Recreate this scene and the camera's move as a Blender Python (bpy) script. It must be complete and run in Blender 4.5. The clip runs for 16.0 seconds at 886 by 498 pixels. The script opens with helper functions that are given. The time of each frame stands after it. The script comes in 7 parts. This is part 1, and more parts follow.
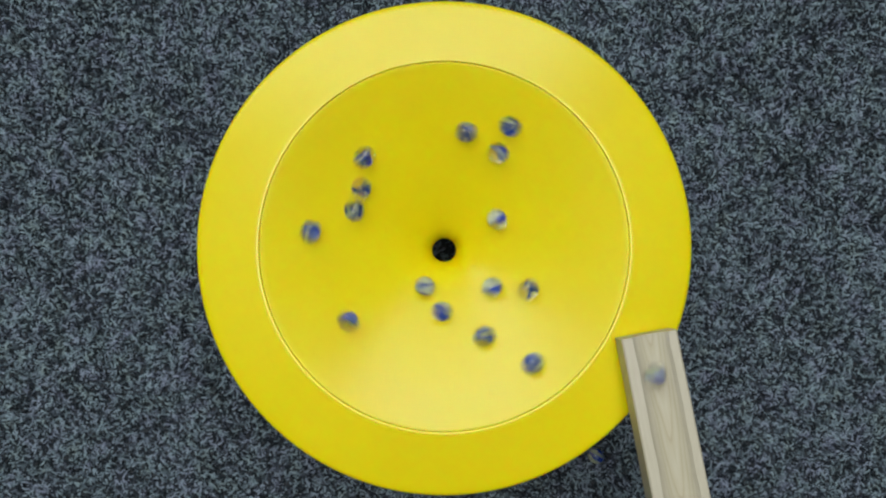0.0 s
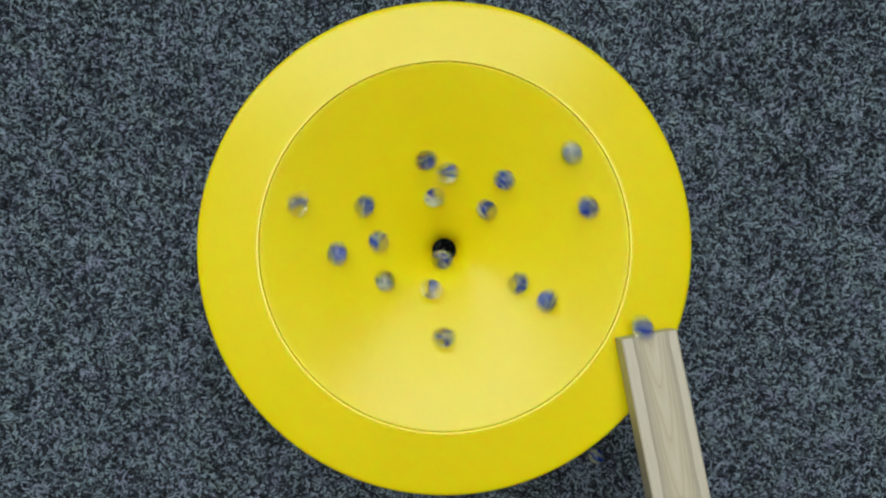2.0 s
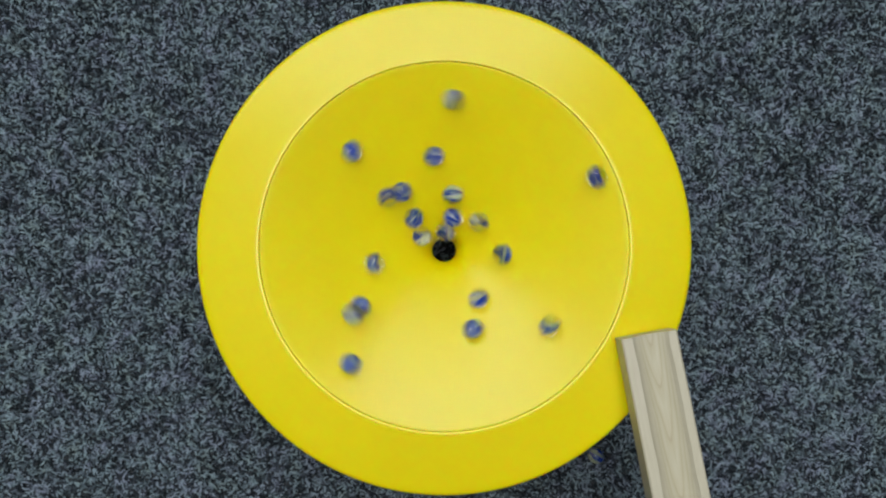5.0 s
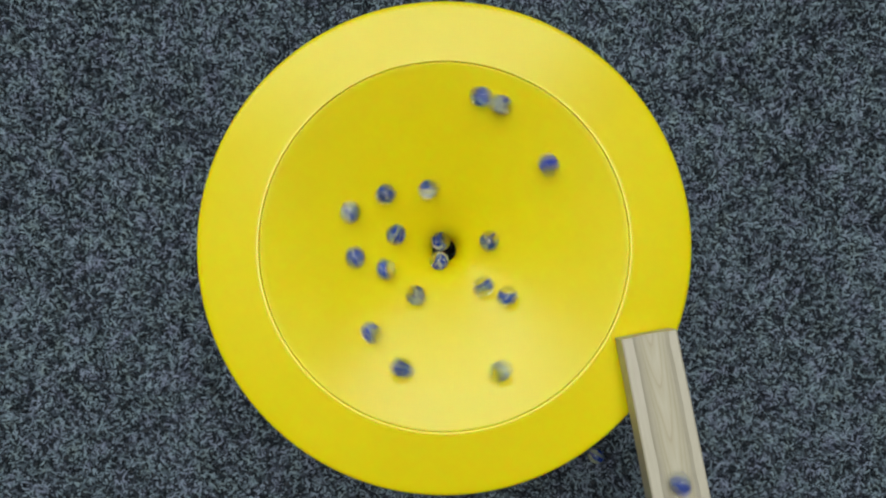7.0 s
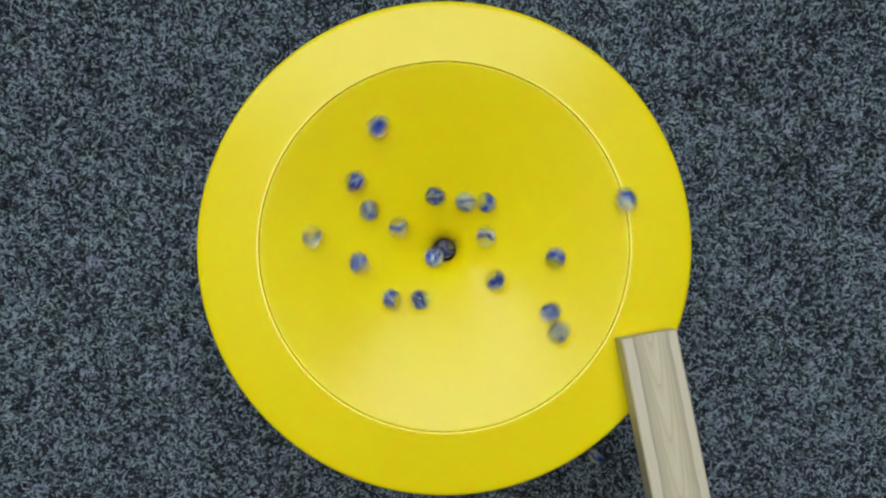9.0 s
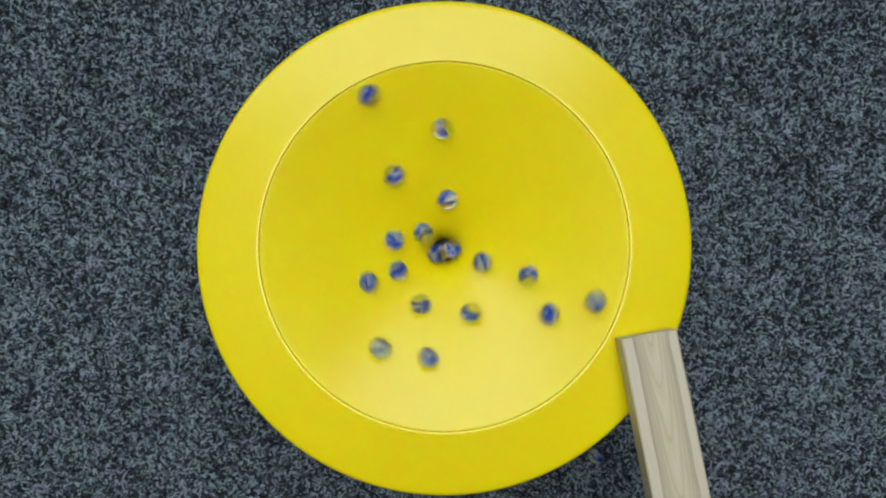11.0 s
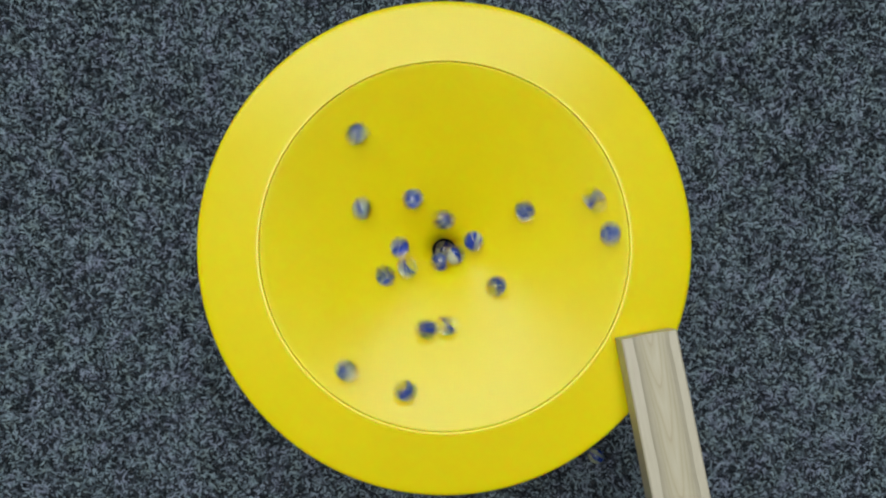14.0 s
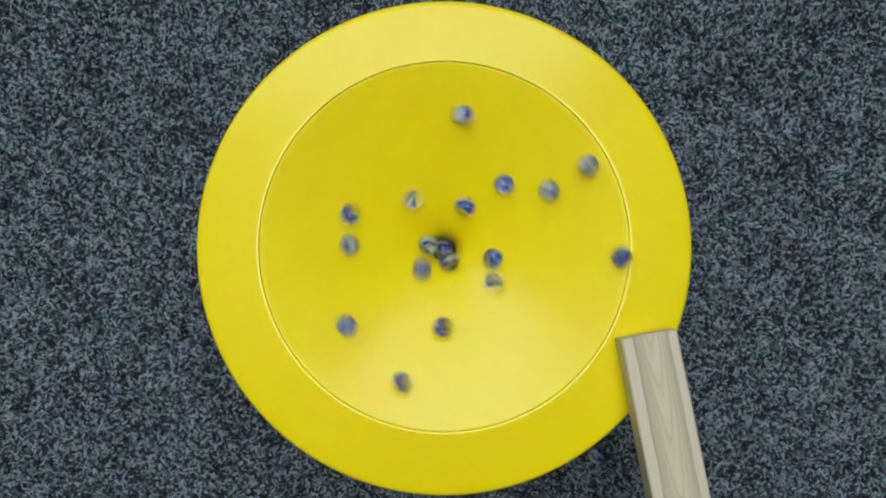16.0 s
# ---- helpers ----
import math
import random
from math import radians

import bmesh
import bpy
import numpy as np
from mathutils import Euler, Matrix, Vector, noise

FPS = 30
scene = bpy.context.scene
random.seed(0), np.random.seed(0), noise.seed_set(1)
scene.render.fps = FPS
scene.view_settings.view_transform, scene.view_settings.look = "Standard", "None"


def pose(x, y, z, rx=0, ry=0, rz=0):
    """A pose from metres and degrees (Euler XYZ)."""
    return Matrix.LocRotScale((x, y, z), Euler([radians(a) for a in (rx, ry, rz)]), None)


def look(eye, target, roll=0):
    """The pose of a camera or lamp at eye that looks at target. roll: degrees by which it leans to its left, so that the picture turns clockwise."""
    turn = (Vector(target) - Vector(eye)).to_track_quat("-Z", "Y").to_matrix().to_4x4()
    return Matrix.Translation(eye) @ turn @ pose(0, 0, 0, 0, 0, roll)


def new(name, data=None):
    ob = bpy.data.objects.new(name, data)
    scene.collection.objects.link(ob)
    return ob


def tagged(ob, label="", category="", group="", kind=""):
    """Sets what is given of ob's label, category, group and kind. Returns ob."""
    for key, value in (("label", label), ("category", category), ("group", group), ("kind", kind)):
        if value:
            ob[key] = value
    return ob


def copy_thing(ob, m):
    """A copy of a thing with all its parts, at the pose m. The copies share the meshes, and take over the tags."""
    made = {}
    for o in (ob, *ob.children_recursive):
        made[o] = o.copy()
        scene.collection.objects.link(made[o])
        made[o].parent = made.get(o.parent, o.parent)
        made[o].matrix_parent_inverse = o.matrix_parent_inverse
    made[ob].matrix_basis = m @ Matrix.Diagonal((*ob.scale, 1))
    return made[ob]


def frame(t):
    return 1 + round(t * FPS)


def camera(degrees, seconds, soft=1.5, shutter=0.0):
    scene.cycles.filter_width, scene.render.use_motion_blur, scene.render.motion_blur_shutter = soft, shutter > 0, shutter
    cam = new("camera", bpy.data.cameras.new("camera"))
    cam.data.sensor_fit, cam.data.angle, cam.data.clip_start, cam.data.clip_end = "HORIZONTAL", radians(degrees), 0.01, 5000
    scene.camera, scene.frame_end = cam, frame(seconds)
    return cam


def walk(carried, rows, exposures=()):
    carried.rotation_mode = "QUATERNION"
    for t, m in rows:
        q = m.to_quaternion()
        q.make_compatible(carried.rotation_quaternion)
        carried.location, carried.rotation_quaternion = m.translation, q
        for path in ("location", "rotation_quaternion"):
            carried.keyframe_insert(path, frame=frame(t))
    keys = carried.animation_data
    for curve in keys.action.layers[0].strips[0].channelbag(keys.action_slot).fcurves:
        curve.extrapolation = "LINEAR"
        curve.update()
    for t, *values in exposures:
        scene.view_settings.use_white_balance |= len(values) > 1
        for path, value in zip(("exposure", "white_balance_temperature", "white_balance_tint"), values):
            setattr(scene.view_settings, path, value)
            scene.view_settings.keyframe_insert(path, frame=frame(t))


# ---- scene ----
# Heights: the carpet is z = 0; the funnel's axis is the z axis.
EYE = 0.80            # camera height
CREST = 0.18          # height of the funnel's crest ring
cam = camera(55.2, 16.0, soft=2.25, shutter=0.35)
CAM_AT, CAM_TO = (-0.0009, -0.0262, EYE), (-0.0009, -0.0002, CREST - 0.07)
walk(cam, [(0, look(CAM_AT, CAM_TO)), (16, look(CAM_AT, CAM_TO))])

# ---- light ----
scene.view_settings.exposure = 0.075
world = bpy.data.worlds.new("sky")
scene.world = world
world.use_nodes = True
sky = world.node_tree.nodes.new("ShaderNodeTexSky")
sky.sky_type, sky.sun_disc, sky.sun_elevation, sky.sun_rotation = "NISHITA", False, radians(40), radians(0)
world.node_tree.links.new(sky.outputs[0], world.node_tree.nodes["Background"].inputs[0])
world.node_tree.nodes["Background"].inputs[1].default_value = 0.1


def area_light(name, at, target, w, h, watts, color):
    data = bpy.data.lights.new(name, "AREA")
    data.shape, data.size, data.size_y, data.energy, data.color = "RECTANGLE", w, h, watts, color
    ob = new(name, data)
    ob.matrix_world = look(at, target)
    return ob


area_light("window_daylight", (-0.55, 1.34, 1.93), (-0.55, 0, 1.93), 2.8, 0.66, 30, (0.86, 1.0, 1.0))
# added fill lamp overhead, no known source; evens the light across the cone
area_light("overhead_fill", (-0.05, 0.22, 2.48), (-0.05, 0.22, 0), 1.6, 1.2, 39.5, (1.0, 0.98, 0.95))


# ---- materials ----
def material(name, color, rough=0.5, metal=0.0):
    m = bpy.data.materials.new(name)
    m.use_nodes = True
    n = m.node_tree.nodes
    b = n["Principled BSDF"]
    b.inputs["Base Color"].default_value = (*color, 1)
    b.inputs["Roughness"].default_value = rough
    b.inputs["Metallic"].default_value = metal
    return m, m.node_tree, b


def noise_node(tree, scale, detail=4, stretch=None, rough=0.5):
    n = tree.nodes.new("ShaderNodeTexNoise")
    n.inputs["Scale"].default_value, n.inputs["Detail"].default_value = scale, detail
    n.inputs["Roughness"].default_value = rough
    c = tree.nodes.new("ShaderNodeTexCoord")
    if stretch:
        mp = tree.nodes.new("ShaderNodeMapping")
        mp.inputs["Scale"].default_value = stretch
        tree.links.new(c.outputs["Object"], mp.inputs[0])
        tree.links.new(mp.outputs[0], n.inputs[0])
    else:
        tree.links.new(c.outputs["Object"], n.inputs[0])
    return n


def ramp(tree, source, stops):
    r = tree.nodes.new("ShaderNodeValToRGB")
    e = r.color_ramp.elements
    while len(e) < len(stops):
        e.new(0.5)
    for el, (p, c) in zip(e, stops):
        el.position, el.color = p, (*c, 1)
    tree.links.new(source, r.inputs[0])
    return r


def bump(tree, bsdf, source, strength, distance):
    b = tree.nodes.new("ShaderNodeBump")
    b.inputs["Strength"].default_value, b.inputs["Distance"].default_value = strength, distance
    tree.links.new(source, b.inputs["Height"])
    tree.links.new(b.outputs[0], bsdf.inputs["Normal"])


def yellow_plastic(name, soak):
    m, t, b = material(name, (0.72, 0.60, 0.01), 0.38)
    b.inputs["Specular IOR Level"].default_value = 0.58
    # light soaks a few millimetres into the plastic, red furthest
    b.inputs["Subsurface Weight"].default_value, b.inputs["Subsurface Scale"].default_value = soak, 0.005
    b.inputs["Subsurface Radius"].default_value = (1.0, 0.5, 0.05)
    n = noise_node(t, 14, 5)
    r = ramp(t, n.outputs[0], [(0.3, (0.785, 0.656, 0.0)), (0.7, (0.815, 0.684, 0.0))])
    t.links.new(r.outputs[0], b.inputs["Base Color"])
    f = noise_node(t, 1800, 2)
    bump(t, b, f.outputs[0], 0.03, 0.0004)
    g = noise_node(t, 60, 4)
    q = ramp(t, g.outputs[0], [(0.3, (0.28,) * 3), (0.7, (0.33,) * 3)])
    t.links.new(q.outputs[0], b.inputs["Roughness"])
    return m


def math_node(tree, operation, *values):
    n = tree.nodes.new("ShaderNodeMath")
    n.operation = operation
    for i, v in enumerate(values):
        if isinstance(v, (int, float)):
            n.inputs[i].default_value = v
        else:
            tree.links.new(v, n.inputs[i])
    return n.outputs[0]


def maple():
    """Flat-sawn maple: nested arches of growth rings along the grain (y), fine flecks over them."""
    m, t, b = material("maple_wood", (0.55, 0.5, 0.4), 0.55)
    co = t.nodes.new("ShaderNodeTexCoord")
    sep = t.nodes.new("ShaderNodeSeparateXYZ")
    t.links.new(co.outputs["Object"], sep.inputs[0])
    wob = noise_node(t, 16, 2, (1.0, 0.6, 1.0))
    off = math_node(t, "MULTIPLY_ADD", wob.outputs[0], 0.006, -0.0015)
    x = math_node(t, "SUBTRACT", sep.outputs[0], off)
    x2 = math_node(t, "MULTIPLY", x, x)
    arch = math_node(t, "MULTIPLY", math_node(t, "SQRT", math_node(t, "ADD", x2, 0.000006)), 1.0)
    arch = math_node(t, "ADD", arch, math_node(t, "MULTIPLY", x2, 1100.0))
    v = math_node(t, "SUBTRACT", arch, sep.outputs[1])
    v = math_node(t, "MULTIPLY_ADD", v, 27.0, math_node(t, "MULTIPLY", wob.outputs[0], 1.6))
    ring = math_node(t, "FRACT", v)
    lines = ramp(t, ring, [(0.0, (0.385, 0.338, 0.23)), (0.08, (0.437, 0.399, 0.285)), (0.45, (0.479, 0.451, 0.340)), (0.94, (0.454, 0.416, 0.302)), (1.0, (0.385, 0.338, 0.23))])
    away = math_node(t, "ABSOLUTE", x)
    away = math_node(t, "MULTIPLY", math_node(t, "SUBTRACT", away, 0.007), 220.0)
    away = math_node(t, "MINIMUM", math_node(t, "MAXIMUM", away, 0.0), 0.85)
    calm = t.nodes.new("ShaderNodeMix")
    calm.data_type = "RGBA"
    t.links.new(away, calm.inputs[0])
    t.links.new(lines.outputs[0], calm.inputs[6])
    calm.inputs[7].default_value = (0.505, 0.473, 0.375, 1)
    g = noise_node(t, 90, 4, (9, 0.35, 9))
    fleck = ramp(t, g.outputs[0], [(0.3, (0.93, 0.925, 0.90)), (0.65, (1.0, 1.0, 1.0))])
    mix = t.nodes.new("ShaderNodeMix")
    mix.data_type, mix.blend_type = "RGBA", "MULTIPLY"
    mix.inputs[0].default_value = 1.0
    t.links.new(calm.outputs[2], mix.inputs[6])
    t.links.new(fleck.outputs[0], mix.inputs[7])
    t.links.new(mix.outputs[2], b.inputs["Base Color"])
    bump(t, b, g.outputs[0], 0.12, 0.0003)
    return m


def carpet_pile():
    m, t, b = material("carpet_pile", (0.08, 0.09, 0.1), 0.95)
    b.inputs["Specular IOR Level"].default_value = 0.2
    g = t.nodes.new("ShaderNodeNewGeometry")
    big = noise_node(t, 22, 4)
    shift = t.nodes.new("ShaderNodeMath")
    shift.operation, shift.inputs[1].default_value, shift.inputs[2].default_value = "MULTIPLY_ADD", 0.5, -0.25
    t.links.new(big.outputs[0], shift.inputs[0])
    add = t.nodes.new("ShaderNodeMath")
    add.operation = "ADD"
    t.links.new(g.outputs["Random Per Island"], add.inputs[0])
    t.links.new(shift.outputs[0], add.inputs[1])
    r = ramp(t, add.outputs[0], [(0.0, (0.007, 0.0092, 0.012)), (0.35, (0.024, 0.031, 0.040)), (0.6, (0.118, 0.149, 0.181)), (1.0, (0.28, 0.35, 0.405))])
    # the yarn is heathered: violet, teal and green threads in loose patches
    hue = noise_node(t, 48, 5, rough=0.7)
    tint = ramp(t, hue.outputs[0], [(0.36, (0.97, 0.92, 1.06)), (0.46, (0.95, 0.97, 1.02)), (0.54, (0.91, 1.0, 1.0)), (0.64, (0.96, 1.01, 0.92))])
    mix = t.nodes.new("ShaderNodeMix")
    mix.data_type, mix.blend_type = "RGBA", "MULTIPLY"
    mix.inputs[0].default_value = 1.0
    t.links.new(r.outputs[0], mix.inputs[6])
    t.links.new(tint.outputs[0], mix.inputs[7])
    t.links.new(mix.outputs[2], b.inputs["Base Color"])
    return m


def glass():
    m, t, b = material("marble_glass", (0.96, 0.99, 0.90), 0.02)
    b.inputs["Transmission Weight"].default_value = 1.0
    b.inputs["IOR"].default_value = 1.5
    b.inputs["Alpha"].default_value = 0.86
    return m


def plain(name, color, rough=0.6, spread=0.06, scale=8):
    m, t, b = material(name, color, rough)
    n = noise_node(t, scale, 5)
    r = ramp(t, n.outputs[0], [(0.3, tuple(c * (1 - spread) for c in color)), (0.7, tuple(min(1, c * (1 + spread)) for c in color))])
    t.links.new(r.outputs[0], b.inputs["Base Color"])
    return m


def streaked(name, color, streak, share, clear):
    """Glass colour drawn out along the vane, with thin streaks of a second colour."""
    m, t, b = material(name, color, 0.25)
    n = noise_node(t, 520, 2, (1.0, 1.0, 0.22))
    r = ramp(t, n.outputs[0], [(share - 0.09, color), (share, streak), (share + 0.05, streak), (share + 0.12, color)])
    t.links.new(r.outputs[0], b.inputs["Base Color"])
    # drawn glass lets part of the light through
    veil, mix = t.nodes.new("ShaderNodeBsdfTranslucent"), t.nodes.new("ShaderNodeMixShader")
    t.links.new(r.outputs[0], veil.inputs[0])
    mix.inputs[0].default_value = clear
    t.links.new(b.outputs[0], mix.inputs[1])
    t.links.new(veil.outputs[0], mix.inputs[2])
    t.links.new(mix.outputs[0], t.nodes["Material Output"].inputs[0])
    return m


EMBOSS = yellow_plastic("yellow_plastic_thin", 0.0)
YELLOW, WOOD, PILE, GLASS = yellow_plastic("yellow_plastic", 0.7), maple(), carpet_pile(), glass()
BLUE = streaked("blue_glass_vane", (0.014, 0.085, 0.74), (0.55, 0.68, 0.78), 0.60, 0.4)
WHITE = streaked("white_glass_vane", (0.92, 0.97, 0.80), (0.06, 0.18, 0.62), 0.66, 0.45)
CARPET = plain("carpet_far", (0.056, 0.070, 0.084), 0.95, 0.6, 260)
BACKING = plain("carpet_backing", (0.03, 0.036, 0.043), 0.95, 0.3, 200)
# assumed tones for the unseen shell, dark to keep reflections in plastic and glass low
PAINT = plain("wall_paint", (0.08, 0.078, 0.073), 0.85, 0.03, 5)
CEILING = plain("ceiling_paint", (0.17, 0.17, 0.16), 0.85, 0.02, 5)


# ---- building helpers ----
def part(name, bm, mat, parent=None, label="", smooth=True):
    me = bpy.data.meshes.new(name)
    bmesh.ops.recalc_face_normals(bm, faces=bm.faces)
    bm.to_mesh(me)
    bm.free()
    me.materials.append(mat)
    for p in me.polygons:
        p.use_smooth = smooth
    ob = new(name, me)
    ob.parent = parent
    return tagged(ob, label)


def box(x0, x1, y0, y1, z0, z1, bevel=0.0):
    bm = bmesh.new()
    bmesh.ops.create_cube(bm, size=1, matrix=Matrix.Translation(((x0 + x1) / 2, (y0 + y1) / 2, (z0 + z1) / 2)) @ Matrix.Diagonal((x1 - x0, y1 - y0, z1 - z0, 1)))
    if bevel:
        bmesh.ops.bevel(bm, geom=bm.edges[:], offset=bevel, segments=2, affect="EDGES")
    return bm


def lathe(profile, n=128):
    """A closed turned body from (r, z) points."""
    bm = bmesh.new()
    rings = []
    for r, z in profile:
        rings.append([bm.verts.new((r * math.cos(2 * math.pi * i / n), r * math.sin(2 * math.pi * i / n), z)) for i in range(n)])
    for a, b in zip(rings, rings[1:] + rings[:1]):
        for i in range(n):
            bm.faces.new((a[i], a[(i + 1) % n], b[(i + 1) % n], b[i]))
    return bm


# ---- setting ----
def room():
    # shell added out of view: shuts out stray sky and gives dark reflections
    for name, b in (("wall_north_left", (-2.1, -1.97, 1.3, 1.4, 0, 2.5)), ("wall_north_right", (0.87, 2.1, 1.3, 1.4, 0, 2.5)),
                    ("wall_north_below", (-1.97, 0.87, 1.3, 1.4, 0, 1.59)), ("wall_north_above", (-1.97, 0.87, 1.3, 1.4, 2.27, 2.5)),
                    ("wall_south", (-2.1, 2.1, -2.1, -2.0, 0, 2.5)), ("wall_east", (2.0, 2.1, -2.0, 1.3, 0, 2.5)),
                    ("wall_west", (-2.1, -2.0, -2.0, 1.3, 0, 2.5)), ("ceiling", (-2.1, 2.1, -2.1, 1.4, 2.5, 2.6))):
        tagged(part(name, box(*b), CEILING if name == "ceiling" else PAINT, smooth=False), "plain dark matt surface added out of view to close the room", "ceiling" if name == "ceiling" else "wall", kind="structure")


def carpet():
    tagged(part("floor", box(-2.1, 2.1, -2.1, 1.4, -0.05, 0.0), CARPET, smooth=False), "dark grey carpeted floor", "floor", kind="structure")
    tagged(part("carpet_backing", box(-0.51, 0.51, -0.34, 0.31, -0.001, 0.0005), BACKING, smooth=False), "dark woven backing under the carpet pile", "carpet", kind="structure")
    # looped pile: short bent yarns lying every way
    rng = np.random.default_rng(4)
    step = 0.0023
    gx, gy = np.meshgrid(np.arange(-0.50, 0.50, step), np.arange(-0.34, 0.31, step))
    n = gx.size
    cx, cy = gx.ravel() + rng.uniform(-0.5, 0.5, n) * step * 1.3, gy.ravel() + rng.uniform(-0.5, 0.5, n) * step * 1.3
    ang = rng.uniform(0, math.pi, n)
    ang = ang + 0.7 * np.sin(cx * 90 + 3 * np.sin(cy * 60))
    half, wide = rng.uniform(0.0015, 0.0042, n), rng.uniform(0.0005, 0.0009, n)
    high, bend = rng.uniform(0.0022, 0.0052, n), rng.uniform(-1.1, 1.1, n)
    ca, sa = np.cos(ang), np.sin(ang)
    verts = np.zeros((n, 12, 3))
    for i, (u, h) in enumerate(((-1, 0.1), (-0.5, 0.85), (0.5, 1.0), (1, 0.15))):
        for j, (v, d) in enumerate(((-1, -0.35), (0, 0.0), (1, -0.35))):
            lx = u * half
            ly = v * wide + bend * half * (u * u - 0.4)
            verts[:, 3 * i + j, 0] = cx + ca * lx - sa * ly
            verts[:, 3 * i + j, 1] = cy + sa * lx + ca * ly
            verts[:, 3 * i + j, 2] = np.maximum(high * h + d * 0.0022, -0.001)
    one = [(3 * i + j, 3 * i + 3 + j, 3 * i + 4 + j, 3 * i + 1 + j) for i in range(3) for j in range(2)]
    faces = (np.arange(n)[:, None, None] * 12 + np.array(one)[None]).reshape(-1, 4)
    me = bpy.data.meshes.new("carpet_pile")
    me.vertices.add(n * 12)
    me.vertices.foreach_set("co", verts.ravel())
    me.loops.add(faces.size)
    me.loops.foreach_set("vertex_index", faces.ravel().astype(np.int32))
    me.polygons.add(len(faces))
    me.polygons.foreach_set("loop_start", np.arange(0, faces.size, 4, dtype=np.int32))
    me.polygons.foreach_set("use_smooth", np.ones(len(faces), dtype=bool))
    me.update()
    me.validate()
    me.materials.append(PILE)
    tagged(new("carpet_pile", me), "short looped carpet pile in mottled dark and pale grey", "carpet", kind="stuff")


# Funnel surface: a cone that steepens into the throat
R_HOLE, R_CREST, R_RIM = 0.0104, 0.1361, 0.1840
SLOPE, THROAT, RIM_DROP = 0.46, 0.015, 0.007


def funnel_z(r):
    r = max(r, R_HOLE)
    return CREST - 0.0010 - SLOPE * (R_CREST - r) - THROAT * (R_HOLE / r) ** 2.5


def rim_z(r):
    u = max(0.0, min(1.0, (r - 0.137) / (R_RIM - 0.003 - 0.137)))
    return CREST - RIM_DROP * u


def funnel():
    f = tagged(new("marble_funnel"), "large yellow plastic marble funnel with a wide sloping rim", "funnel")
    n = 70
    top = []
    for i in range(n + 1):
        r = R_HOLE * (0.1356 / R_HOLE) ** (i / n)
        top.append((r, funnel_z(r)))
    zh = funnel_z(R_HOLE)
    groove = funnel_z(0.1356) - 0.0005
    top = top[:-1] + [(0.1351, funnel_z(0.1351)), (0.1354, funnel_z(0.1354) - 0.00004), (0.1356, groove + 0.0001)]
    under = [(r + 0.001, z - 0.0035) for r, z in top[:-3]][::-6]
    part("bowl", lathe(top + [(0.1357, groove), (0.1358, groove - 0.003)] + under + [(R_HOLE + 0.003, zh - 0.006), (R_HOLE, zh - 0.006)], 160), YELLOW, f)
    # the spout narrows a little on its way down
    part("spout", lathe([(R_HOLE, zh - 0.006), (R_HOLE + 0.0028, zh - 0.006), (R_HOLE + 0.0022, zh - 0.034), (R_HOLE - 0.0003, zh - 0.034)], 64), YELLOW, f)
    ring = [(0.1359, CREST - 0.0055), (0.1359, groove + 0.0001), (0.1360, groove + 0.0004), (0.1361, CREST - 0.0004), (0.1363, CREST - 0.0001), (0.1368, CREST), (0.1378, CREST)]
    for i in range(1, 15):
        r = 0.138 + (R_RIM - 0.003 - 0.138) * i / 14
        ring.append((r, rim_z(r)))
    ze = CREST - RIM_DROP
    ring += [(R_RIM - 0.0018, ze - 0.0004), (R_RIM - 0.0006, ze - 0.0012), (R_RIM, ze - 0.003), (R_RIM, ze - 0.012), (R_RIM - 0.003, ze - 0.012), (R_RIM - 0.003, ze - 0.004), (0.145, CREST - 0.0055)]
    part("rim", lathe(ring, 160), YELLOW, f)
    for k in range(3):
        a = math.radians(90 + 120 * k)
        leg = box(-0.012, 0.012, -0.006, 0.006, 0.0, CREST - 0.012, 0.003)
        leg.transform(Matrix.Rotation(a, 4, "Z") @ Matrix.Translation((0, 0.15, 0)))
        part("leg", leg, YELLOW, f)
    # faint embossed mark on the rim, four plain shapes
    for k in range(4):
        x = 0.1482 + 0.0062 * k
        bm = bmesh.new()
        bmesh.ops.create_grid(bm, x_segments=4, y_segments=4, size=0.5, matrix=Matrix.Translation((x + 0.0024, 0.001, 0)) @ Matrix.Diagonal((0.0046, 0.0072, 1, 1)))
        bmesh.ops.solidify(bm, geom=bm.faces[:], thickness=0.0006)
        lo = min(v.co.z for v in bm.verts)
        for v in bm.verts:
            v.co.z = rim_z(math.hypot(v.co.x, v.co.y)) + (0.00025 if v.co.z > lo + 0.0003 else -0.0005)
        part("embossed_mark", bm, EMBOSS, f, smooth=False)
    return f


# Wooden ramp: near end over the rim, axis running outward
RAMP_AT = Vector((0.1442, -0.0640, CREST))
RAMP_AXIS = Vector((0.1806, -0.9836, 0)).normalized()
RAMP_THICK, RAMP_RISE = 0.022, 0.035     # thickness at the low end; rise per metre


